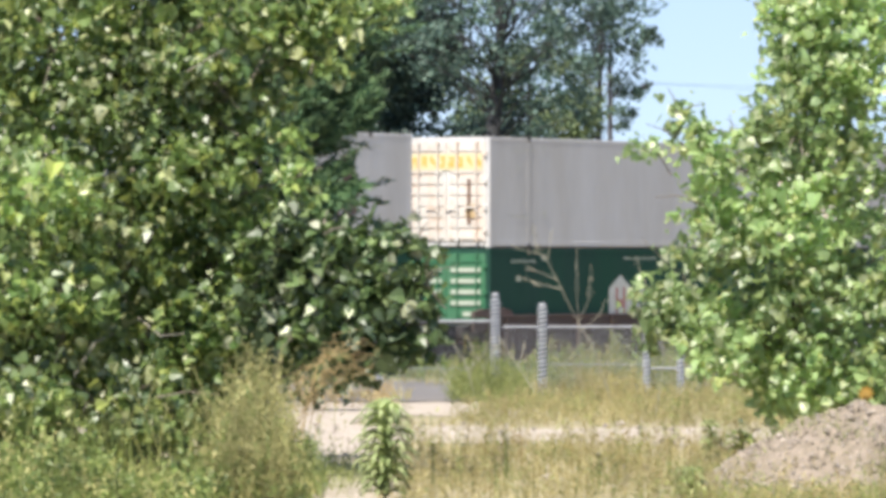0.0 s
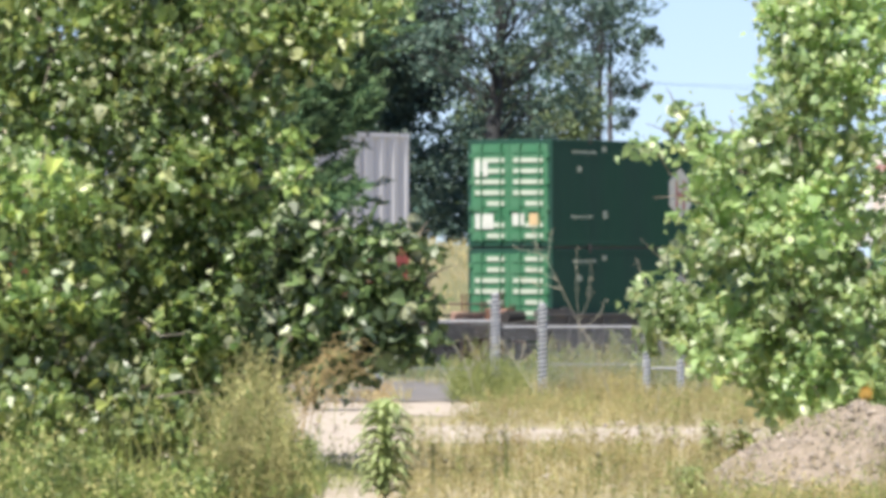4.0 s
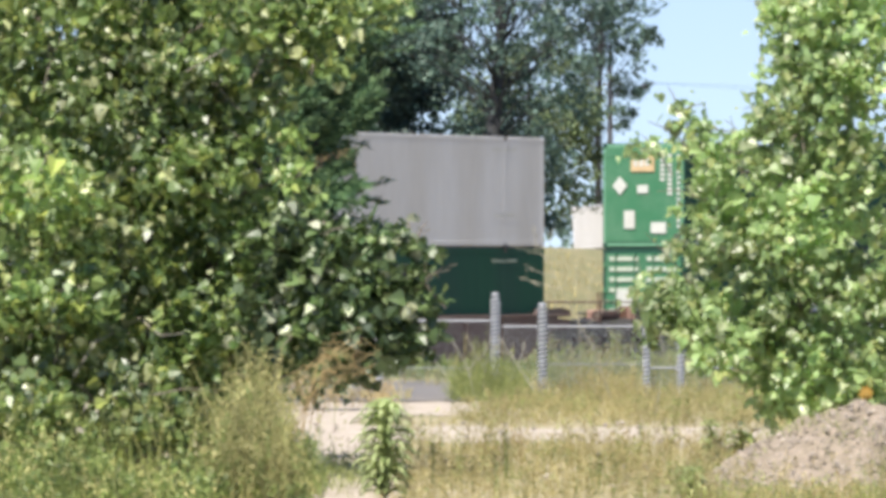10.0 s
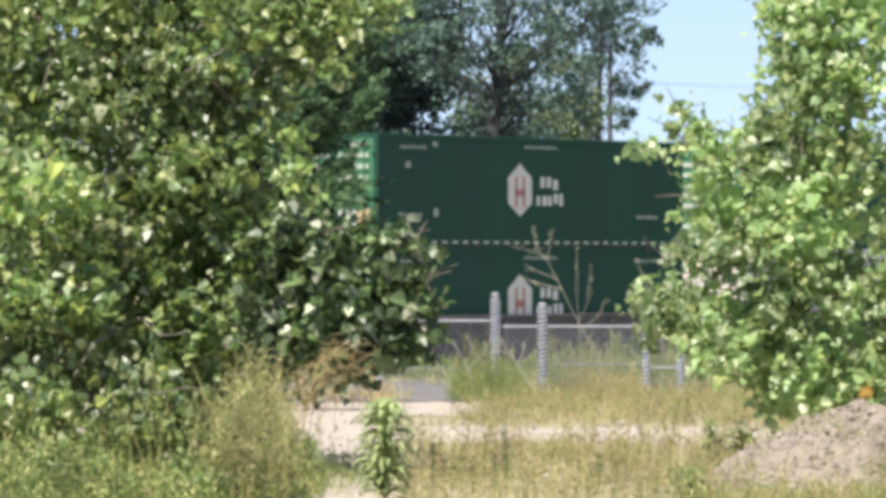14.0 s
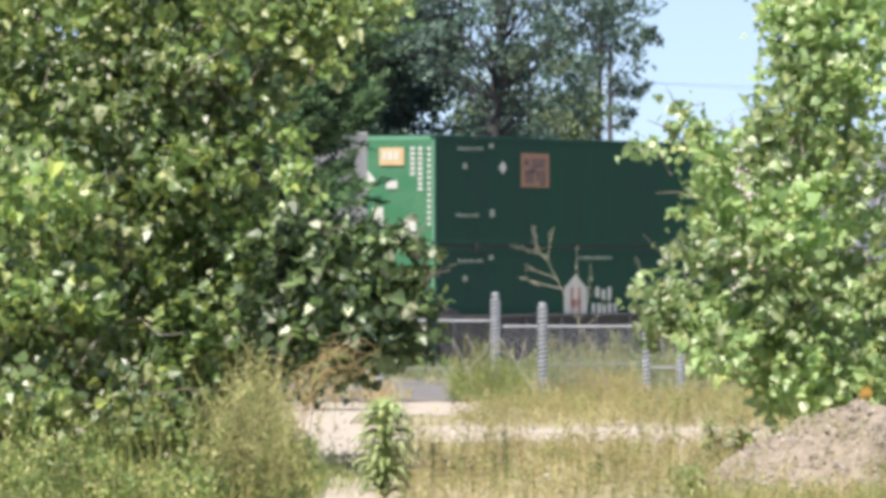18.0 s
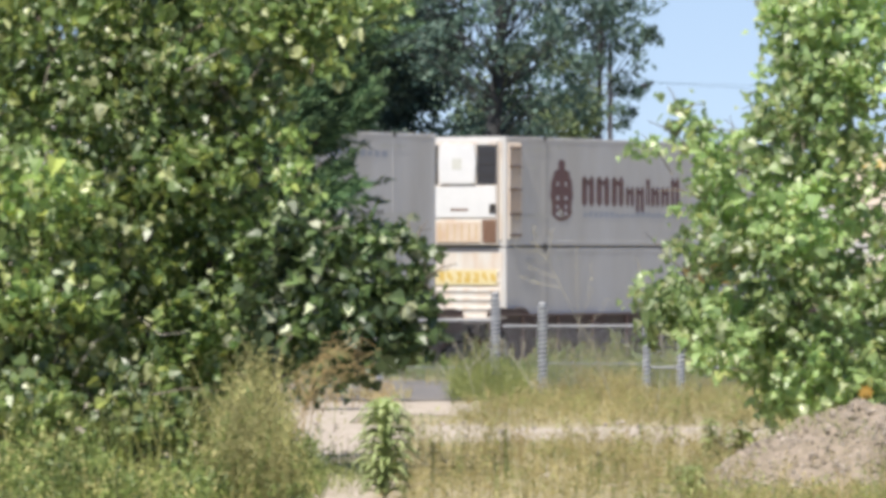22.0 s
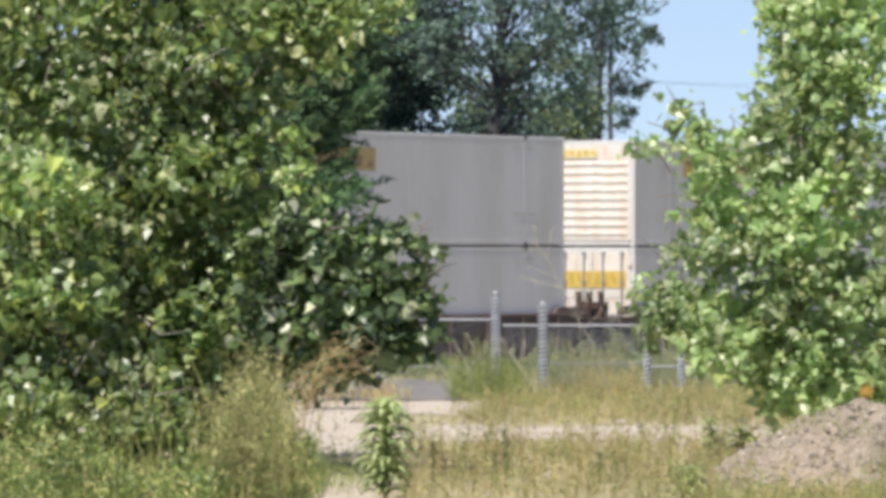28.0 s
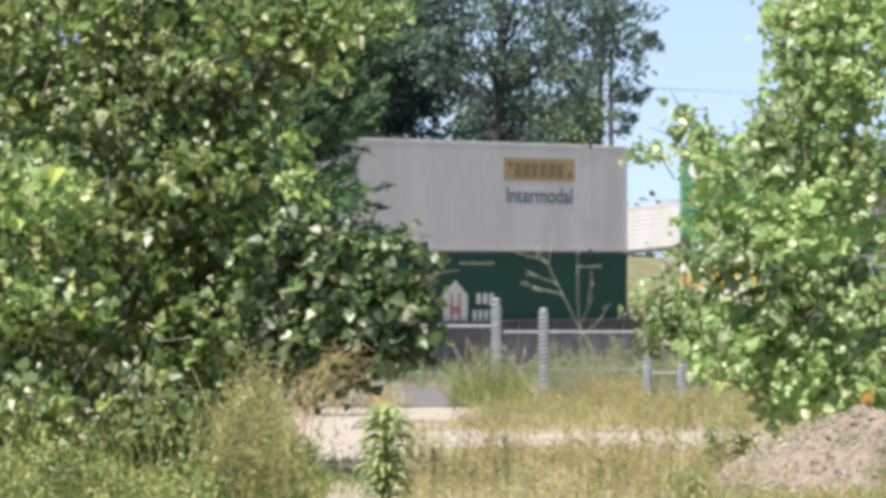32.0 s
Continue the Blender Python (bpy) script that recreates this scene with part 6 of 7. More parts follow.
def herbs(rng, n, xr, yr, tall, leaf, per=22, keep=None, shape=SLIM, uneven=0.0, grow=None):
    """Bushy weeds: stalks beset with many small narrow leaves, loosest at the top."""
    pos, st = [], Build()
    for a, c in zip(rng.uniform(*xr, n), rng.uniform(*yr, n)):
        if keep is not None and not keep(a, c):
            continue
        z, h = height(a, c), tall * rng.uniform(0.5, 1.2) * (1 + uneven * noise.noise((a * 2.1, c * 0.8, 6.5))) * (grow(a, c) if grow else 1.0)
        lx, ly = rng.normal(0, 0.12 * h), rng.normal(0, 0.12 * h)
        st.tube([(a, c, z), (a + lx, c + ly, z + h)], [0.005, 0.002], 3, False)
        f = rng.uniform(0.15, 1.03, per)
        p = np.stack([a + lx * f, c + ly * f, z + h * f], 1) + rng.normal(size=(per, 3)) * (0.02 + 0.07 * (1.05 - f))[:, None]
        pos.append(p)
    return merged((st.v, st.f), leaf_cloud(rng, np.concatenate(pos), leaf, shape, (-0.2, -0.4, 0.4), 1.0, droop=-0.2))


def stuff(name, cloud, material, label, category="grass"):
    return solid(name, raw_mesh(name, *cloud, material), material, label, category, kind="stuff")


rng = np.random.default_rng(70)
random.seed(70)
def off_gravel(a, c):
    """Where the bare gravel beside the road gives way to grass."""
    return a > 0.02 + 0.062 * (c - 70) + 0.16 * noise.noise((a * 2.0, c * 0.7, 2.2))


stuff("tall_dry_grass", merged(blades(rng, 4200, (-0.1, 5.2), (70, 84), 0.20, 0.007, 2.4, off_gravel), seed_heads(rng, 90, (0.2, 5.0), (70, 83), 0.30, off_gravel), herbs(rng, 520, (0.0, 5.0), (70, 84), 0.22, 0.05, 22, off_gravel, SLIM, 0.9)), GRASS, "tall straw-coloured dry grass with seed heads")
stuff("olive_grass", merged(blades(rng, 1800, (0.0, 5.2), (71, 84.5), 0.20, 0.007, 2.2, off_gravel), herbs(rng, 460, (0.1, 5.0), (71, 84.5), 0.24, 0.05, 22, lambda a, c: off_gravel(a, c) and noise.noise((a * 0.7, c * 0.3, 9)) > -0.12, SLIM, 0.9)), GRASS_GREEN, "olive-green weeds among the dry grass")
stuff("dry_grass", merged(blades(rng, 6200, (-0.5, 4.2), (45, 62.5), 0.20, 0.006, 2.8, patchy(1.3, -0.05, 2)), seed_heads(rng, 170, (-0.4, 4.0), (46, 62), 0.32), blades(rng, 300, (-0.1, 0.95), (53.0, 55.8), 0.2, 0.006, 1.8), herbs(rng, 900, (-0.35, 4.2), (45.5, 62), 0.24, 0.042, 24, patchy(1.0, -0.12, 31), SLIM, 0.9)), GRASS, "sparse dry straw-coloured grass on gravelly ground")
stuff("green_grass", merged(blades(rng, 1500, (-0.5, 4.5), (47, 62), 0.2, 0.007, 1.6, patchy(0.8, 0.1, 3)), herbs(rng, 420, (-0.3, 4.4), (46, 61), 0.25, 0.045, 24, patchy(0.9, 0.05, 33), SLIM, 0.9)), GRASS_GREEN, "patches of greener weeds among the dry blades")
stuff("dead_weed_patches", herbs(rng, 130, (-0.3, 4.2), (46.5, 60), 0.26, 0.045, 22, patchy(1.1, 0.18, 37), SLIM, 0.9), RUSTWEED, "pinkish-brown dead weeds among the grass", "weeds")
stuff("fence_grass", merged(herbs(rng, 170, (0.12, 1.06), (82.4, 84.4), 0.62, 0.055, 34, None, NEEDLE, 0.5, lambda a, c: 1.0 - 0.55 * abs((a - 0.58) / 0.5) ** 2), blades(rng, 500, (0.1, 1.1), (82.0, 84.6), 0.5, 0.006, 1.3),
      herbs(rng, 420, (1.35, 4.6), (85.6, 91.5), 0.52, 0.07, 30, None, NEEDLE, 0.8), blades(rng, 1500, (1.35, 4.6), (85.4, 91), 0.42, 0.007, 1.3)), GRASS_GREEN, "rank green weeds against the fence")
stuff("fence_straw", merged(blades(rng, 1500, (1.35, 4.6), (82.5, 90), 0.34, 0.007, 2.0), seed_heads(rng, 60, (0.1, 4.4), (85.5, 90.5), 0.62), seed_heads(rng, 70, (1.75, 2.5), (81.6, 83.8), 0.36), herbs(rng, 60, (1.5, 4.4), (85.4, 88), 0.5, 0.07, 22, None, SLIM, 0.9)), GRASS, "pale seeding straw grass against the fence")
stuff("verge_grass", merged(blades(rng, 900, (-4.5, -0.4), (82.5, 85.5), 0.22, 0.008, 0.5), blades(rng, 1600, (-5, 8), (91.5, 96), 0.30, 0.009, 0.5)), GRASS, "dry grass tufts along the road edge")
stuff("ditch_weeds", merged(herbs(rng, 620, (-6, 9), (95.2, 102), 0.30, 0.10, 22, None, SLIM, 0.8), blades(rng, 1500, (-6, 9), (95, 102), 0.3, 0.012, 1.2)), HERB, "dark green weeds along the far side of the road", "weeds")
stuff("thicket_grass", merged(blades(rng, 1200, (-4.2, -1.05), (48.2, 52), 0.36, 0.008, 0.9, patchy(1.2, -0.1, 4)), seed_heads(rng, 90, (-4, -1.2), (49, 53), 0.62)), GRASS_GREEN, "green and yellow weeds under the thicket")
stuff("thicket_straw", merged(blades(rng, 260, (-1.62, -1.2), (49.5, 51.4), 0.6, 0.007, 0.7), seed_heads(rng, 30, (-1.66, -1.25), (49.6, 51.4), 1.0)), STRAW, "yellowing feathery weeds beside the thicket")
stuff("bank_grass", blades(rng, 9000, (-14, 24), (182, 206), 0.35, 0.03, 0.5, lambda a, b: -19 < track_xy(a, b)[1] < -6), GRASS, "dry grass on the railway bank")


def shade_gap(a, c):
    """Few weeds grow in the deep shade at the foot of the young trees."""
    return not (-2.35 < a < -1.86 and c > 47.6) and patchy_weeds(a, c)


patchy_weeds = patchy(1.6, -0.08, 9)
stuff("weed_patch", merged(herbs(rng, 640, (-4.0, -1.7), (45.8, 50.6), 0.34, 0.06, 26, shade_gap, SLIM, 1.3), herbs(rng, 280, (-4.0, -1.6), (46.0, 50.6), 0.36, 0.055, 24, shade_gap, OVAL, 1.4), herbs(rng, 40, (-4.0, -2.5), (50.0, 51.6), 0.56, 0.07, 32, patchy(1.9, 0.05, 12), OVAL, 1.0), herbs(rng, 20, (-1.2, -1.02), (50.5, 53), 0.40, 0.07, 26)), HERB, "patch of yellow-green leafy weeds under the thicket", "weeds")
stuff("straw_weeds", herbs(rng, 220, (-4.0, -1.7), (45.8, 49.8), 0.36, 0.05, 26, shade_gap, SLIM, 1.2), STRAW, "yellowing weeds in front of the thicket", "weeds")


def cone(a, c):
    return max(0.12, 1.0 - abs(a + 1.43) / (0.47 if a < -1.43 else 0.44))


stuff("yellow_weeds", merged(herbs(rng, 420, (-1.92, -0.94), (47.4, 51.2), 1.0, 0.052, 46, lambda a, c: abs(a + 1.43) < 0.14 + 0.36 * random.random(), SLIM, 0.3, cone), herbs(rng, 90, (-1.75, -1.08), (48.6, 51.0), 1.0, 0.05, 50, None, SLIM, 0.3, cone), herbs(rng, 14, (-1.52, -1.32), (49.6, 50.8), 0.98, 0.055, 46)), STRAW, "tall feathery yellowing weeds", "weeds")
stuff("cone_herbs", herbs(rng, 110, (-1.9, -0.98), (47.4, 50.6), 0.8, 0.055, 34, None, SLIM, 0.4, cone), HERB, "green weeds among the yellowing ones", "weeds")


def leafy_weed(x, y, tall, wide, material, seed, label, rows=20, broad=0.024):
    """An upright weed with ranks of long arching leaves."""
    rnd = random.Random(seed)
    t = thing("leafy_weed", label, "weed", m=pose(x, y, height(x, y)))
    part("stem", Build().tube([(0, 0, 0), (0.01, 0, tall * 0.6), (0.02, 0, tall)], [0.012, 0.009, 0.004], 6), material, t)
    for i in range(rows):
        f = i / rows
        z = tall * (0.04 + 0.93 * f)
        reach = wide * (0.92 + 0.12 * math.sin(i * 2.4)) * (1 - 0.6 * max(0.0, f - 0.8) / 0.2)
        vs, fs = [], []
        for k in range(7):
            a = i * 2.1 + k * math.pi * 2 / 7 + rnd.uniform(-0.3, 0.3)
            d = Vector((math.cos(a), math.sin(a), 0))
            s = Vector((-d.y, d.x, 0))
            up = rnd.uniform(0.2, 0.55) + 0.7 * max(0.0, f - 0.75)
            r = reach * rnd.uniform(0.85, 1.12)
            prof = ((0.0, 0.3, 0), (0.25, 0.85, up * 0.75), (0.5, 1.0, up * 1.05), (0.78, 0.75, up * 0.85), (1.0, 0.04, up * 0.25))
            n = len(vs)
            for e, w, h in prof:
                for g in (-1, 0, 1):
                    vs.append(d * (r * e) + s * (broad * w * g) + Vector((0.01 * f, 0, z + r * h + 0.012 * abs(g))))
            for e in range(4):
                for g in range(2):
                    a0 = n + e * 3 + g
                    fs.append((a0, a0 + 1, a0 + 4, a0 + 3))
        part("leaf_whorl", raw_mesh("leaf_whorl", [tuple(v) for v in vs], fs, material, True), material, t)
    return t


leafy_weed(-0.43, 48.0, 0.74, 0.235, WEED, 61, "tall pale green leafy weed beside the gravel", 25, 0.024)
leafy_weed(1.84, 48.2, 0.24, 0.16, WEED, 63, "low bright green weed in dry grass", 8)
leafy_weed(2.36, 57.6, 0.40, 0.10, WEED, 64, "grey-green weed at the edge of the gravel", 8, 0.02)
leafy_weed(2.62, 57.2, 0.28, 0.15, HERB, 68, "low broad-leaved weed beside a dirt mound", 6, 0.035)


def dock(x, y, tall, seed):
    """A dark upright weed gone to seed."""
    rng = np.random.default_rng(seed)
    t = thing("seed_weed", "dark brown-green weed gone to seed in dry grass", "weed", m=pose(x, y, height(x, y)))
    part("stem", Build().tube([(0, 0, 0), (0.015, 0, tall * 0.5), (0.0, 0, tall)], [0.007, 0.006, 0.003], 5), HERB, t)
    f = rng.uniform(0.45, 1.0, 90)
    pos = np.stack([np.zeros(90), np.zeros(90), tall * f], 1) + rng.normal(size=(90, 3)) * (0.012 + 0.022 * (1 - f))[:, None]
    vs, fs = leaf_cloud(rng, pos, 0.034, SLIM, (0, -0.2, 0.3), 1.0)
    tagged(part("seed_spike", raw_mesh("seed_spike", vs, fs, BROWNSEED), BROWNSEED, t), kind="stuff")
    return t


for x, y, tall in ((0.479, 51.0, 0.47), (0.50, 51.6, 0.40), (0.40, 50.6, 0.30), (-0.09, 51.0, 0.36), (1.20, 50.2, 0.30), (0.22, 49.6, 0.26)):
    dock(x, y, tall, int(x * 100) + 200)


def dry_stalk(x, y, tips, seed, label, material=DEADWOOD, thick=1.0):
    """A dead branching stalk. tips: ends of its twigs, from the root."""
    rnd = random.Random(seed)
    t = thing("dry_stalk", label, "dry stalk", m=pose(x, y, height(x, y)))
    main = [Vector(p) for p in tips[0]]
    part("stem", Build().tube(main, [thick * (0.0048 - 0.0028 * i / (len(main) - 1)) for i in range(len(main))], 6), material, t)
    for line in tips[1:]:
        part("twig", Build().tube([Vector(p) for p in line], [0.0035 * thick] + [0.003 * thick] * (len(line) - 2) + [0.0015 * thick], 5), material, t)
    return t


def tufted_stalk(x, y, lines, seed, label, thick=1.0, tuft=0.035, material=DEADWOOD):
    """A dead stalk with small dry husks along its upper twigs. lines: the stem, then its twigs, from the root."""
    rng = np.random.default_rng(seed)
    t = dry_stalk(x, y, lines, seed, label, material, thick)
    pos = []
    for line in lines:
        a, b = np.array(line[-2]), np.array(line[-1])
        pos.append(a + (b - a) * rng.uniform(0.1, 1, 14)[:, None] + rng.normal(size=(14, 3)) * 0.018)
    vs, fs = leaf_cloud(rng, np.concatenate(pos), tuft, SLIM, (0, -0.3, 0.3), 1.0)
    tagged(part("husks", raw_mesh("husks", vs, fs, material), material, t), kind="stuff")
    return t


tufted_stalk(2.1, 80.0, [[(0, 0, 0), (-0.27, 0, 0.76), (-0.46, 0, 1.07), (-0.64, 0, 1.44), (-0.82, 0, 1.80), (-1.01, 0, 2.03)], [(-0.82, 0, 1.80), (-0.79, 0, 1.95), (-0.77, 0, 2.17)],
                         [(-0.83, 0, 1.83), (-1.0, 0, 1.90), (-1.26, 0, 1.96)], [(-0.92, 0, 1.92), (-0.97, 0, 2.06), (-0.98, 0, 2.22)], [(-0.64, 0, 1.44), (-0.9, 0, 1.5), (-1.17, 0, 1.58)], [(-0.7, 0, 1.56), (-0.95, 0, 1.66), (-1.1, 0, 1.74)]], 65, "dead pale branching stalk standing in the grass", 1.25, 0.045)
tufted_stalk(1.72, 80.4, [[(0, 0, 0), (-0.03, 0, 0.8), (-0.06, 0, 1.3), (-0.07, 0, 1.95)], [(-0.05, 0, 1.0), (0.08, 0, 1.3), (0.11, 0, 1.75)], [(-0.04, 0, 0.9), (0.2, 0, 1.1), (0.3, 0, 1.3)]], 165, "thin dead stalk beside a branching one", 0.8, 0.04)
tufted_stalk(2.42, 74.0, [[(0, 0, 0), (0.1, 0, 0.7), (-0.02, 0, 1.35), (-0.15, 0, 1.62), (-0.22, 0, 1.82)], [(-0.02, 0, 1.35), (-0.12, 0, 1.48), (-0.22, 0, 1.53)]], 66, "dead pale stalk beside the young tree", 1.2)
tufted_stalk(1.235, 80.5, [[(0, 0, 0), (-0.2, 0, 0.32), (-0.40, 0, 0.63), (-0.55, 0, 0.86)], [(-0.3, 0, 0.48), (-0.24, 0, 0.68), (-0.22, 0, 0.8)], [(-0.4, 0, 0.63), (-0.5, 0, 0.66), (-0.62, 0, 0.74)]], 166, "pale leaning stalk in the rank grass", 1.8, 0.04)
tufted_stalk(0.42, 82.6, [[(0, 0, 0.0), (-0.12, 0, 0.45), (-0.32, 0, 0.80)], [(-0.08, 0, 0.3), (-0.02, 0, 0.6), (-0.12, 0, 0.86)], [(-0.1, 0, 0.4), (0.1, 0, 0.6), (0.2, 0, 0.82)]], 167, "dead branching stalk above the rank grass", 2.2)
tufted_stalk(0.50, 83.0, [[(0, 0, 0.0), (0.05, 0, 0.5), (0.02, 0, 0.78)], [(0.04, 0, 0.45), (0.14, 0, 0.66), (0.28, 0, 0.75)], [(0.04, 0, 0.4), (-0.1, 0, 0.6), (-0.14, 0, 0.74)]], 168, "brown dead stalk above the rank grass", 2.2)
tufted_stalk(0.20, 83.2, [[(0, 0, 0.0), (-0.15, 0, 0.3), (-0.32, 0, 0.52)], [(-0.1, 0, 0.2), (-0.05, 0, 0.42), (-0.12, 0, 0.6)]], 169, "brown dead stalk at the edge of the rank grass", 2.0)
for i in range(10):
    # arching dead stems that spring from one root and bend over
    k = random.Random(90 + i)
    reach, rise = k.uniform(0.2, 0.62), k.uniform(0.78, 1.12)
    arch = [(0, 0, 0), (reach * 0.25, 0, rise * 0.55), (reach * 0.6, 0, rise * 0.92), (reach, 0, rise), (reach * 1.35, 0, rise * 0.86)]
    twigs = [[(reach * f, 0, rise * z), (reach * f + k.uniform(-0.05, 0.2), 0.02, rise * z + 0.1), (reach * f + k.uniform(0.0, 0.35), 0.04, rise * z + k.uniform(0.0, 0.16))] for f, z in ((0.25, 0.55), (0.4, 0.75), (0.6, 0.92), (0.8, 0.97), (1.0, 1.0))]
    dry_stalk(-1.42 + 0.035 * i, 52.6 + k.uniform(-0.3, 0.3), [arch] + twigs, 67 + i, "orange-brown dead weed stalk by the thicket", RUSTWEED, 0.95)
# pale stalks that cross one another at the foot of the thicket
for i in range(15):
    k = random.Random(190 + i)
    lean, rise = k.uniform(-0.45, 0.6), k.uniform(0.7, 1.05)
    dry_stalk(k.uniform(-2.3, -1.2), 51.6 + k.uniform(-0.5, 0.8), [[(0, 0, 0), (lean * 0.4, 0, rise * 0.5), (lean, 0, rise)], [(lean * 0.5, 0, rise * 0.58), (lean * 0.4, 0, rise * 0.75), (lean * 0.5 + 0.1, 0, rise * 0.88)]], 80 + i, "thin pale weed stalk leaning at the foot of the thicket", STRAW, 1.2)

stuff("gravel_weeds", merged(blades(rng, 700, (-2.2, 4.5), (60, 72), 0.10, 0.006, 1.0, patchy(1.4, 0.0, 15)), blades(rng, 120, (-1.1, -0.5), (53.6, 55.6), 0.17, 0.006, 1.0), blades(rng, 60, (-0.9, -0.58), (52.0, 53.2), 0.2, 0.006, 1.6), herbs(rng, 40, (-2.0, 4.0), (56, 72), 0.22, 0.06, 14), herbs(rng, 34, (-1.1, -0.55), (48.5, 57), 0.2, 0.045, 16), blades(rng, 260, (-1.1, -0.5), (48.5, 58), 0.2, 0.006, 1.4)), GRASS_GREEN, "scattered small weeds on the gravel", "weeds")
stuff("dead_weeds", herbs(rng, 46, (-1.95, -0.6), (76.5, 80), 0.3, 0.06, 18), RUSTWEED, "orange-brown dead weeds beside the gravel", "weeds")
stuff("weed_edge", merged(herbs(rng, 40, (-1.3, -1.04), (49.4, 52), 0.32, 0.06), blades(rng, 160, (-1.3, -0.9), (48, 52), 0.3, 0.007, 0.9)), HERB, "low weeds at the edge of the gravel", "weeds")


def flower(x, y, tall):
    f = thing("yellow_flower", "single orange-yellow flower on a thin stem", "flower", m=pose(x, y, height(x, y)))
    part("stem", Build().tube([(0, 0, 0), (0.02, 0, tall * 0.6), (0, 0, tall)], [0.006, 0.005, 0.004], 6), WEED, f)
    for k in range(9):
        a = k * 2 * math.pi / 9
        d, s = Vector((math.cos(a), -0.3, math.sin(a))), Vector((-math.sin(a), 0, math.cos(a)))
        c = Vector((0, 0, tall))
        vs = [c + d * 0.012, c + d * 0.04 + s * 0.016, c + d * 0.07, c + d * 0.04 - s * 0.016]
        part("petal", raw_mesh("petal", [tuple(v) for v in vs], [(0, 1, 2, 3)], PETAL), PETAL, f)
    part("flower_head", Build().disc((0, -0.02, tall), (0, 1, 0), 0.03, 0.03, 12), PETAL, f)
    return f


flower(3.42, 52.6, 0.72)
stuff("mound_grass", merged(blades(rng, 700, (1.9, 3.7), (45.6, 49.1), 0.12, 0.007, 1.8, patchy(1.8, -0.1, 41)), herbs(rng, 120, (1.8, 3.7), (46.4, 49.0), 0.13, 0.045, 20), blades(rng, 160, (1.9, 2.4), (50, 53), 0.26, 0.007, 1.4)), GRASS_GREEN, "thin grass growing round a dirt mound")

# mound
b_vs, b_fs = [], []
MX, MY, MR, MH = 3.19, 50.6, 1.36, 0.69
for i in range(29):
    for j in range(64):
        r = MR * i / 28
        a = 2 * math.pi * j / 64
        x, y = r * math.cos(a) * 1.0, r * math.sin(a)
        f = i / 28
        z = MH * (1 - f ** 1.35) * (1 if f < 1 else 0) + (0.09 * noise.noise((x * 2.2, y * 2.2, 3)) + 0.05 * noise.noise((x * 6, y * 6, 4)) + 0.035 * noise.noise((x * 15, y * 15, 4))) * (1 - f ** 4)
        b_vs.append((x, y, z - 0.02))
for i in range(28):
    for j in range(64):
        b_fs.append((i * 64 + j, i * 64 + (j + 1) % 64, (i + 1) * 64 + (j + 1) % 64, (i + 1) * 64 + j))
mound = solid("dirt_mound", raw_mesh("dirt_mound", b_vs, b_fs, DIRT, True), DIRT, "heap of dry gravelly dirt in the grass", "dirt mound", m=pose(MX, MY, height(MX, MY)))


def mound_top(x, y):
    f = min(1.0, math.hypot((x - MX) / MR, (y - MY) / MR))
    return MH * (1 - f ** 1.35) + 0.09 * noise.noise(((x - MX) * 2.2, (y - MY) * 2.2, 3)) * (1 - f ** 4) - 0.02


def lifted(cloud, rise):
    vs, fs = cloud
    out = []
    for i in range(0, len(vs), 5):
        z = rise(vs[i][0], vs[i][1])
        out += [(a, b, c + z) for a, b, c in vs[i:i + 5]]
    return out, fs


stuff("mound_tufts", lifted(blades(rng, 4200, (1.9, 4.3), (49.3, 51.8), 0.10, 0.007, 1.8, patchy(2.4, 0.12, 22)), mound_top), GRASS_GREEN, "dry grass tufts on a dirt mound")


def pebble(rnd, r):
    b = Build()
    pts = []
    for i in range(5):
        for j in range(7):
            th, ph = math.pi * i / 4, 2 * math.pi * j / 7
            k = r * rnd.uniform(0.8, 1.15)
            pts.append((k * math.sin(th) * math.cos(ph), k * math.sin(th) * math.sin(ph) * 0.8, k * math.cos(th) * 0.65))
    fs = [(i * 7 + j, i * 7 + (j + 1) % 7, (i + 1) * 7 + (j + 1) % 7, (i + 1) * 7 + j) for i in range(4) for j in range(7)]
    return raw_mesh("stone", pts, fs, STONE)


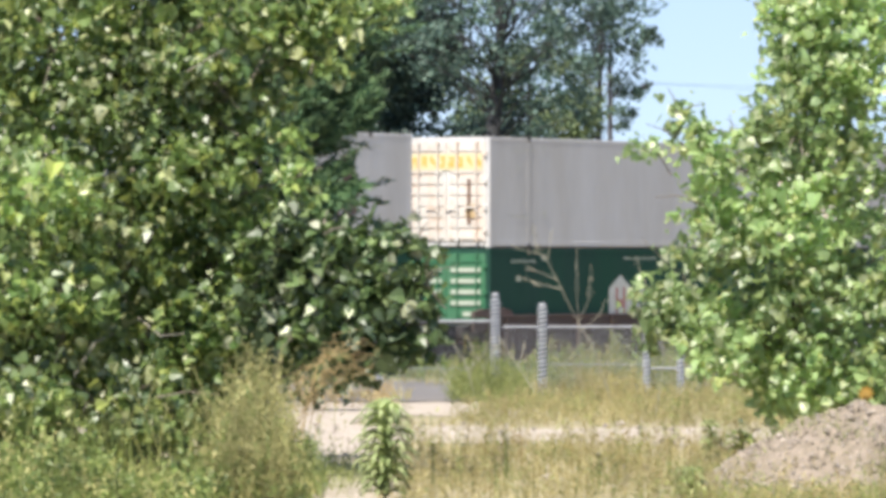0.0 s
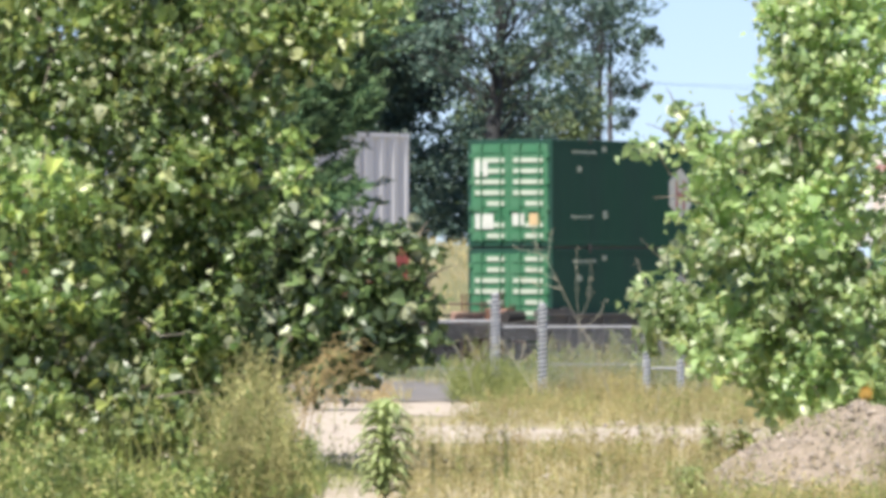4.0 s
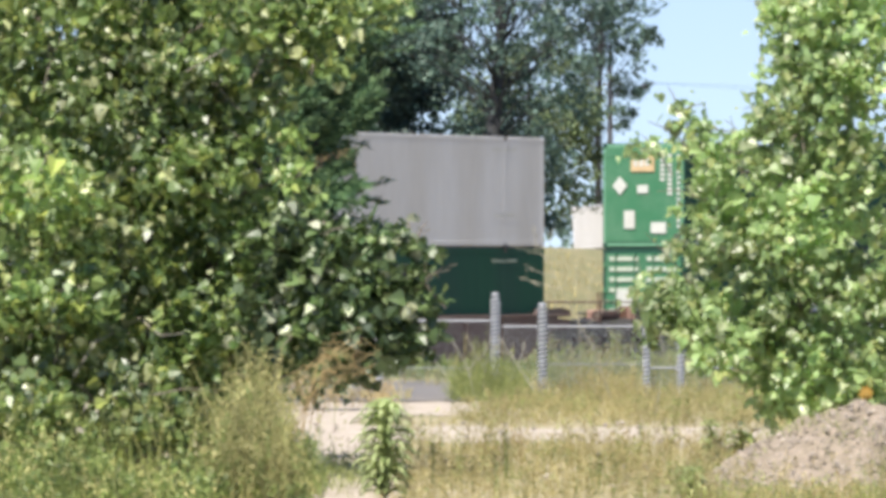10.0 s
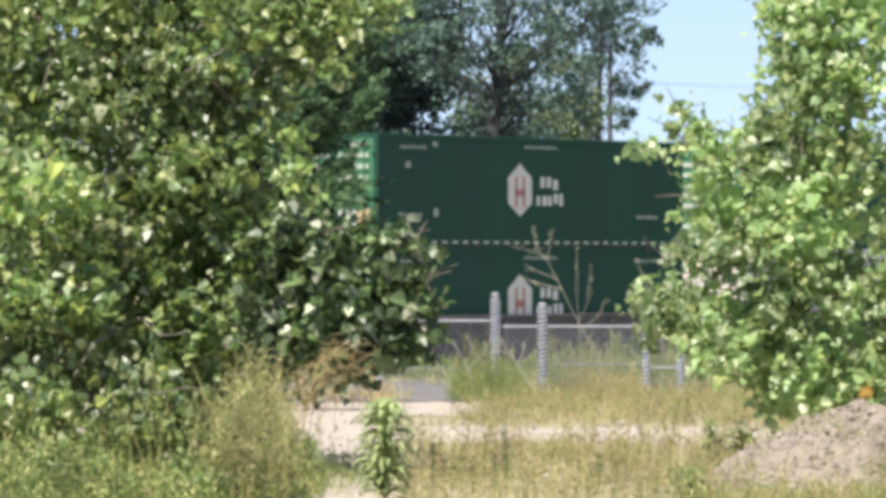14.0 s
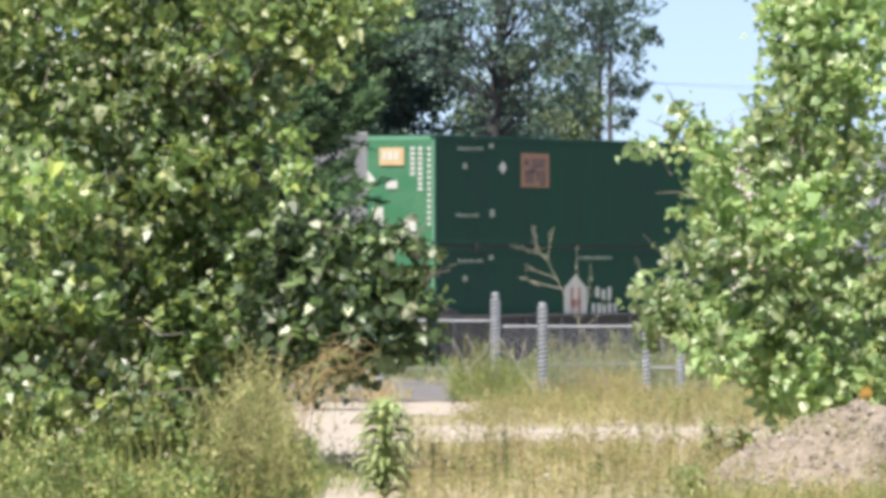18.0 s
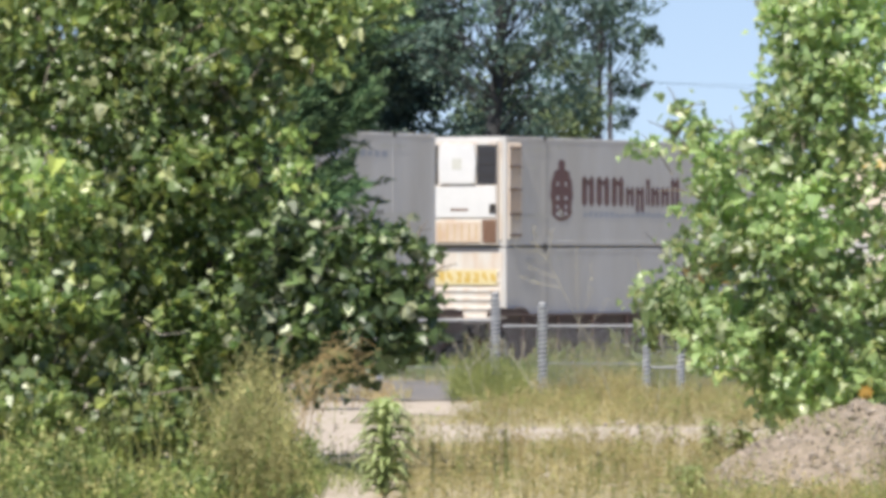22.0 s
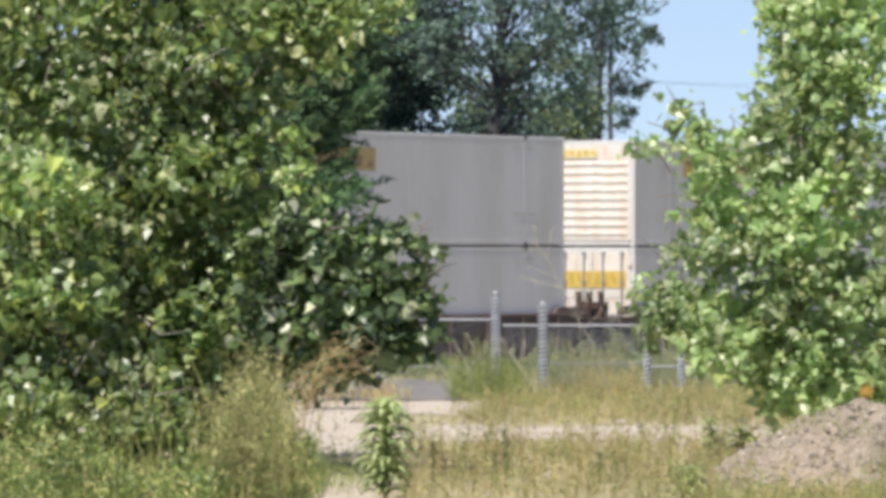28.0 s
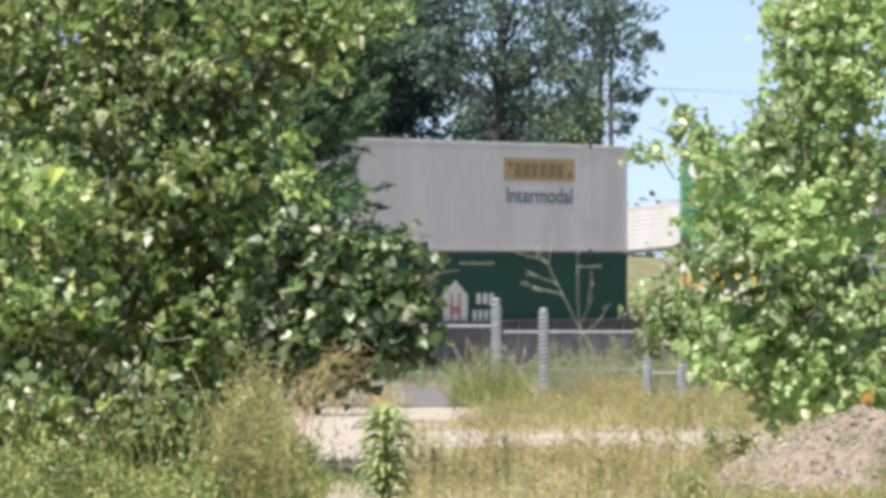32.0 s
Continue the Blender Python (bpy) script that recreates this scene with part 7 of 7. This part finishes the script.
rnd = random.Random(80)
PEBBLES = [pebble(rnd, 0.03) for _ in range(6)]
for i in range(190):
    a, f = rnd.uniform(0, 6.283), math.sqrt(rnd.random()) * 0.98
    x, y = MR * f * math.cos(a), MR * f * math.sin(a)
    z = MH * (1 - f ** 1.35) + 0.07 * noise.noise((x * 2.2, y * 2.2, 3))
    part("stone", PEBBLES[i % 6], STONE, mound, m=Matrix.Translation((x, y, z - 0.012)) @ Euler((0, 0, rnd.uniform(0, 6))).to_matrix().to_4x4() @ Matrix.Scale(rnd.uniform(0.3, 1.15), 4))
for name, mat, n, label in (("pale_gravel", STONE, 600, "pale gravel scattered over a dirt mound"), ("brown_gravel", DARKSTONE, 320, "brown gravel scattered over a dirt mound")):
    vs, fs = [], []
    for i in range(n):
        a, f = rnd.uniform(3.0, 6.4), math.sqrt(rnd.random()) * 0.97
        x, y = MR * f * math.cos(a), MR * f * math.sin(a)
        z, k, q = mound_top(MX + x, MY + y) + 0.012, rnd.uniform(0.2, 0.75), rnd.uniform(0, 6)
        o = len(vs)
        for v in PEBBLES[i % 6].vertices:
            vs.append((x + k * (v.co.x * math.cos(q) - v.co.y * math.sin(q)), y + k * (v.co.x * math.sin(q) + v.co.y * math.cos(q)), z + k * v.co.z))
        fs += [tuple(o + e for e in p.vertices) for p in PEBBLES[i % 6].polygons]
    bits = part(name, raw_mesh(name, vs, fs, mat), mat, mound, label)
    tagged(bits, label, kind="stuff")
for i in range(110):
    x, y = rnd.uniform(-2.2, 3.6), rnd.uniform(49, 70)
    part("stone", PEBBLES[i % 6], STONE, ground, m=Matrix.Translation((x, y, height(x, y) + 0.045)) @ Matrix.Scale(rnd.uniform(0.4, 1.3), 4))


# ---- what moves ----


def motions():
    """The train rolls by at an even pace; the young trees rock in the wind."""
    turn = 90 - 30.8
    for ob, s0, z in MOVERS:
        rows = []
        for i in range(9):
            t = i * 4.0
            p = ORIGIN + ALONG * (s0 + SPEED * t)
            rows.append((t, pose(p.x, p.y, z, 0, 0, turn)))
        walk(ob, rows)
    for ob, base, swing in SWAYERS:
        walk(ob, [(t, base @ pose(0, 0, 0, ax, ay, 0)) for t, ax, ay in swing])


motions()
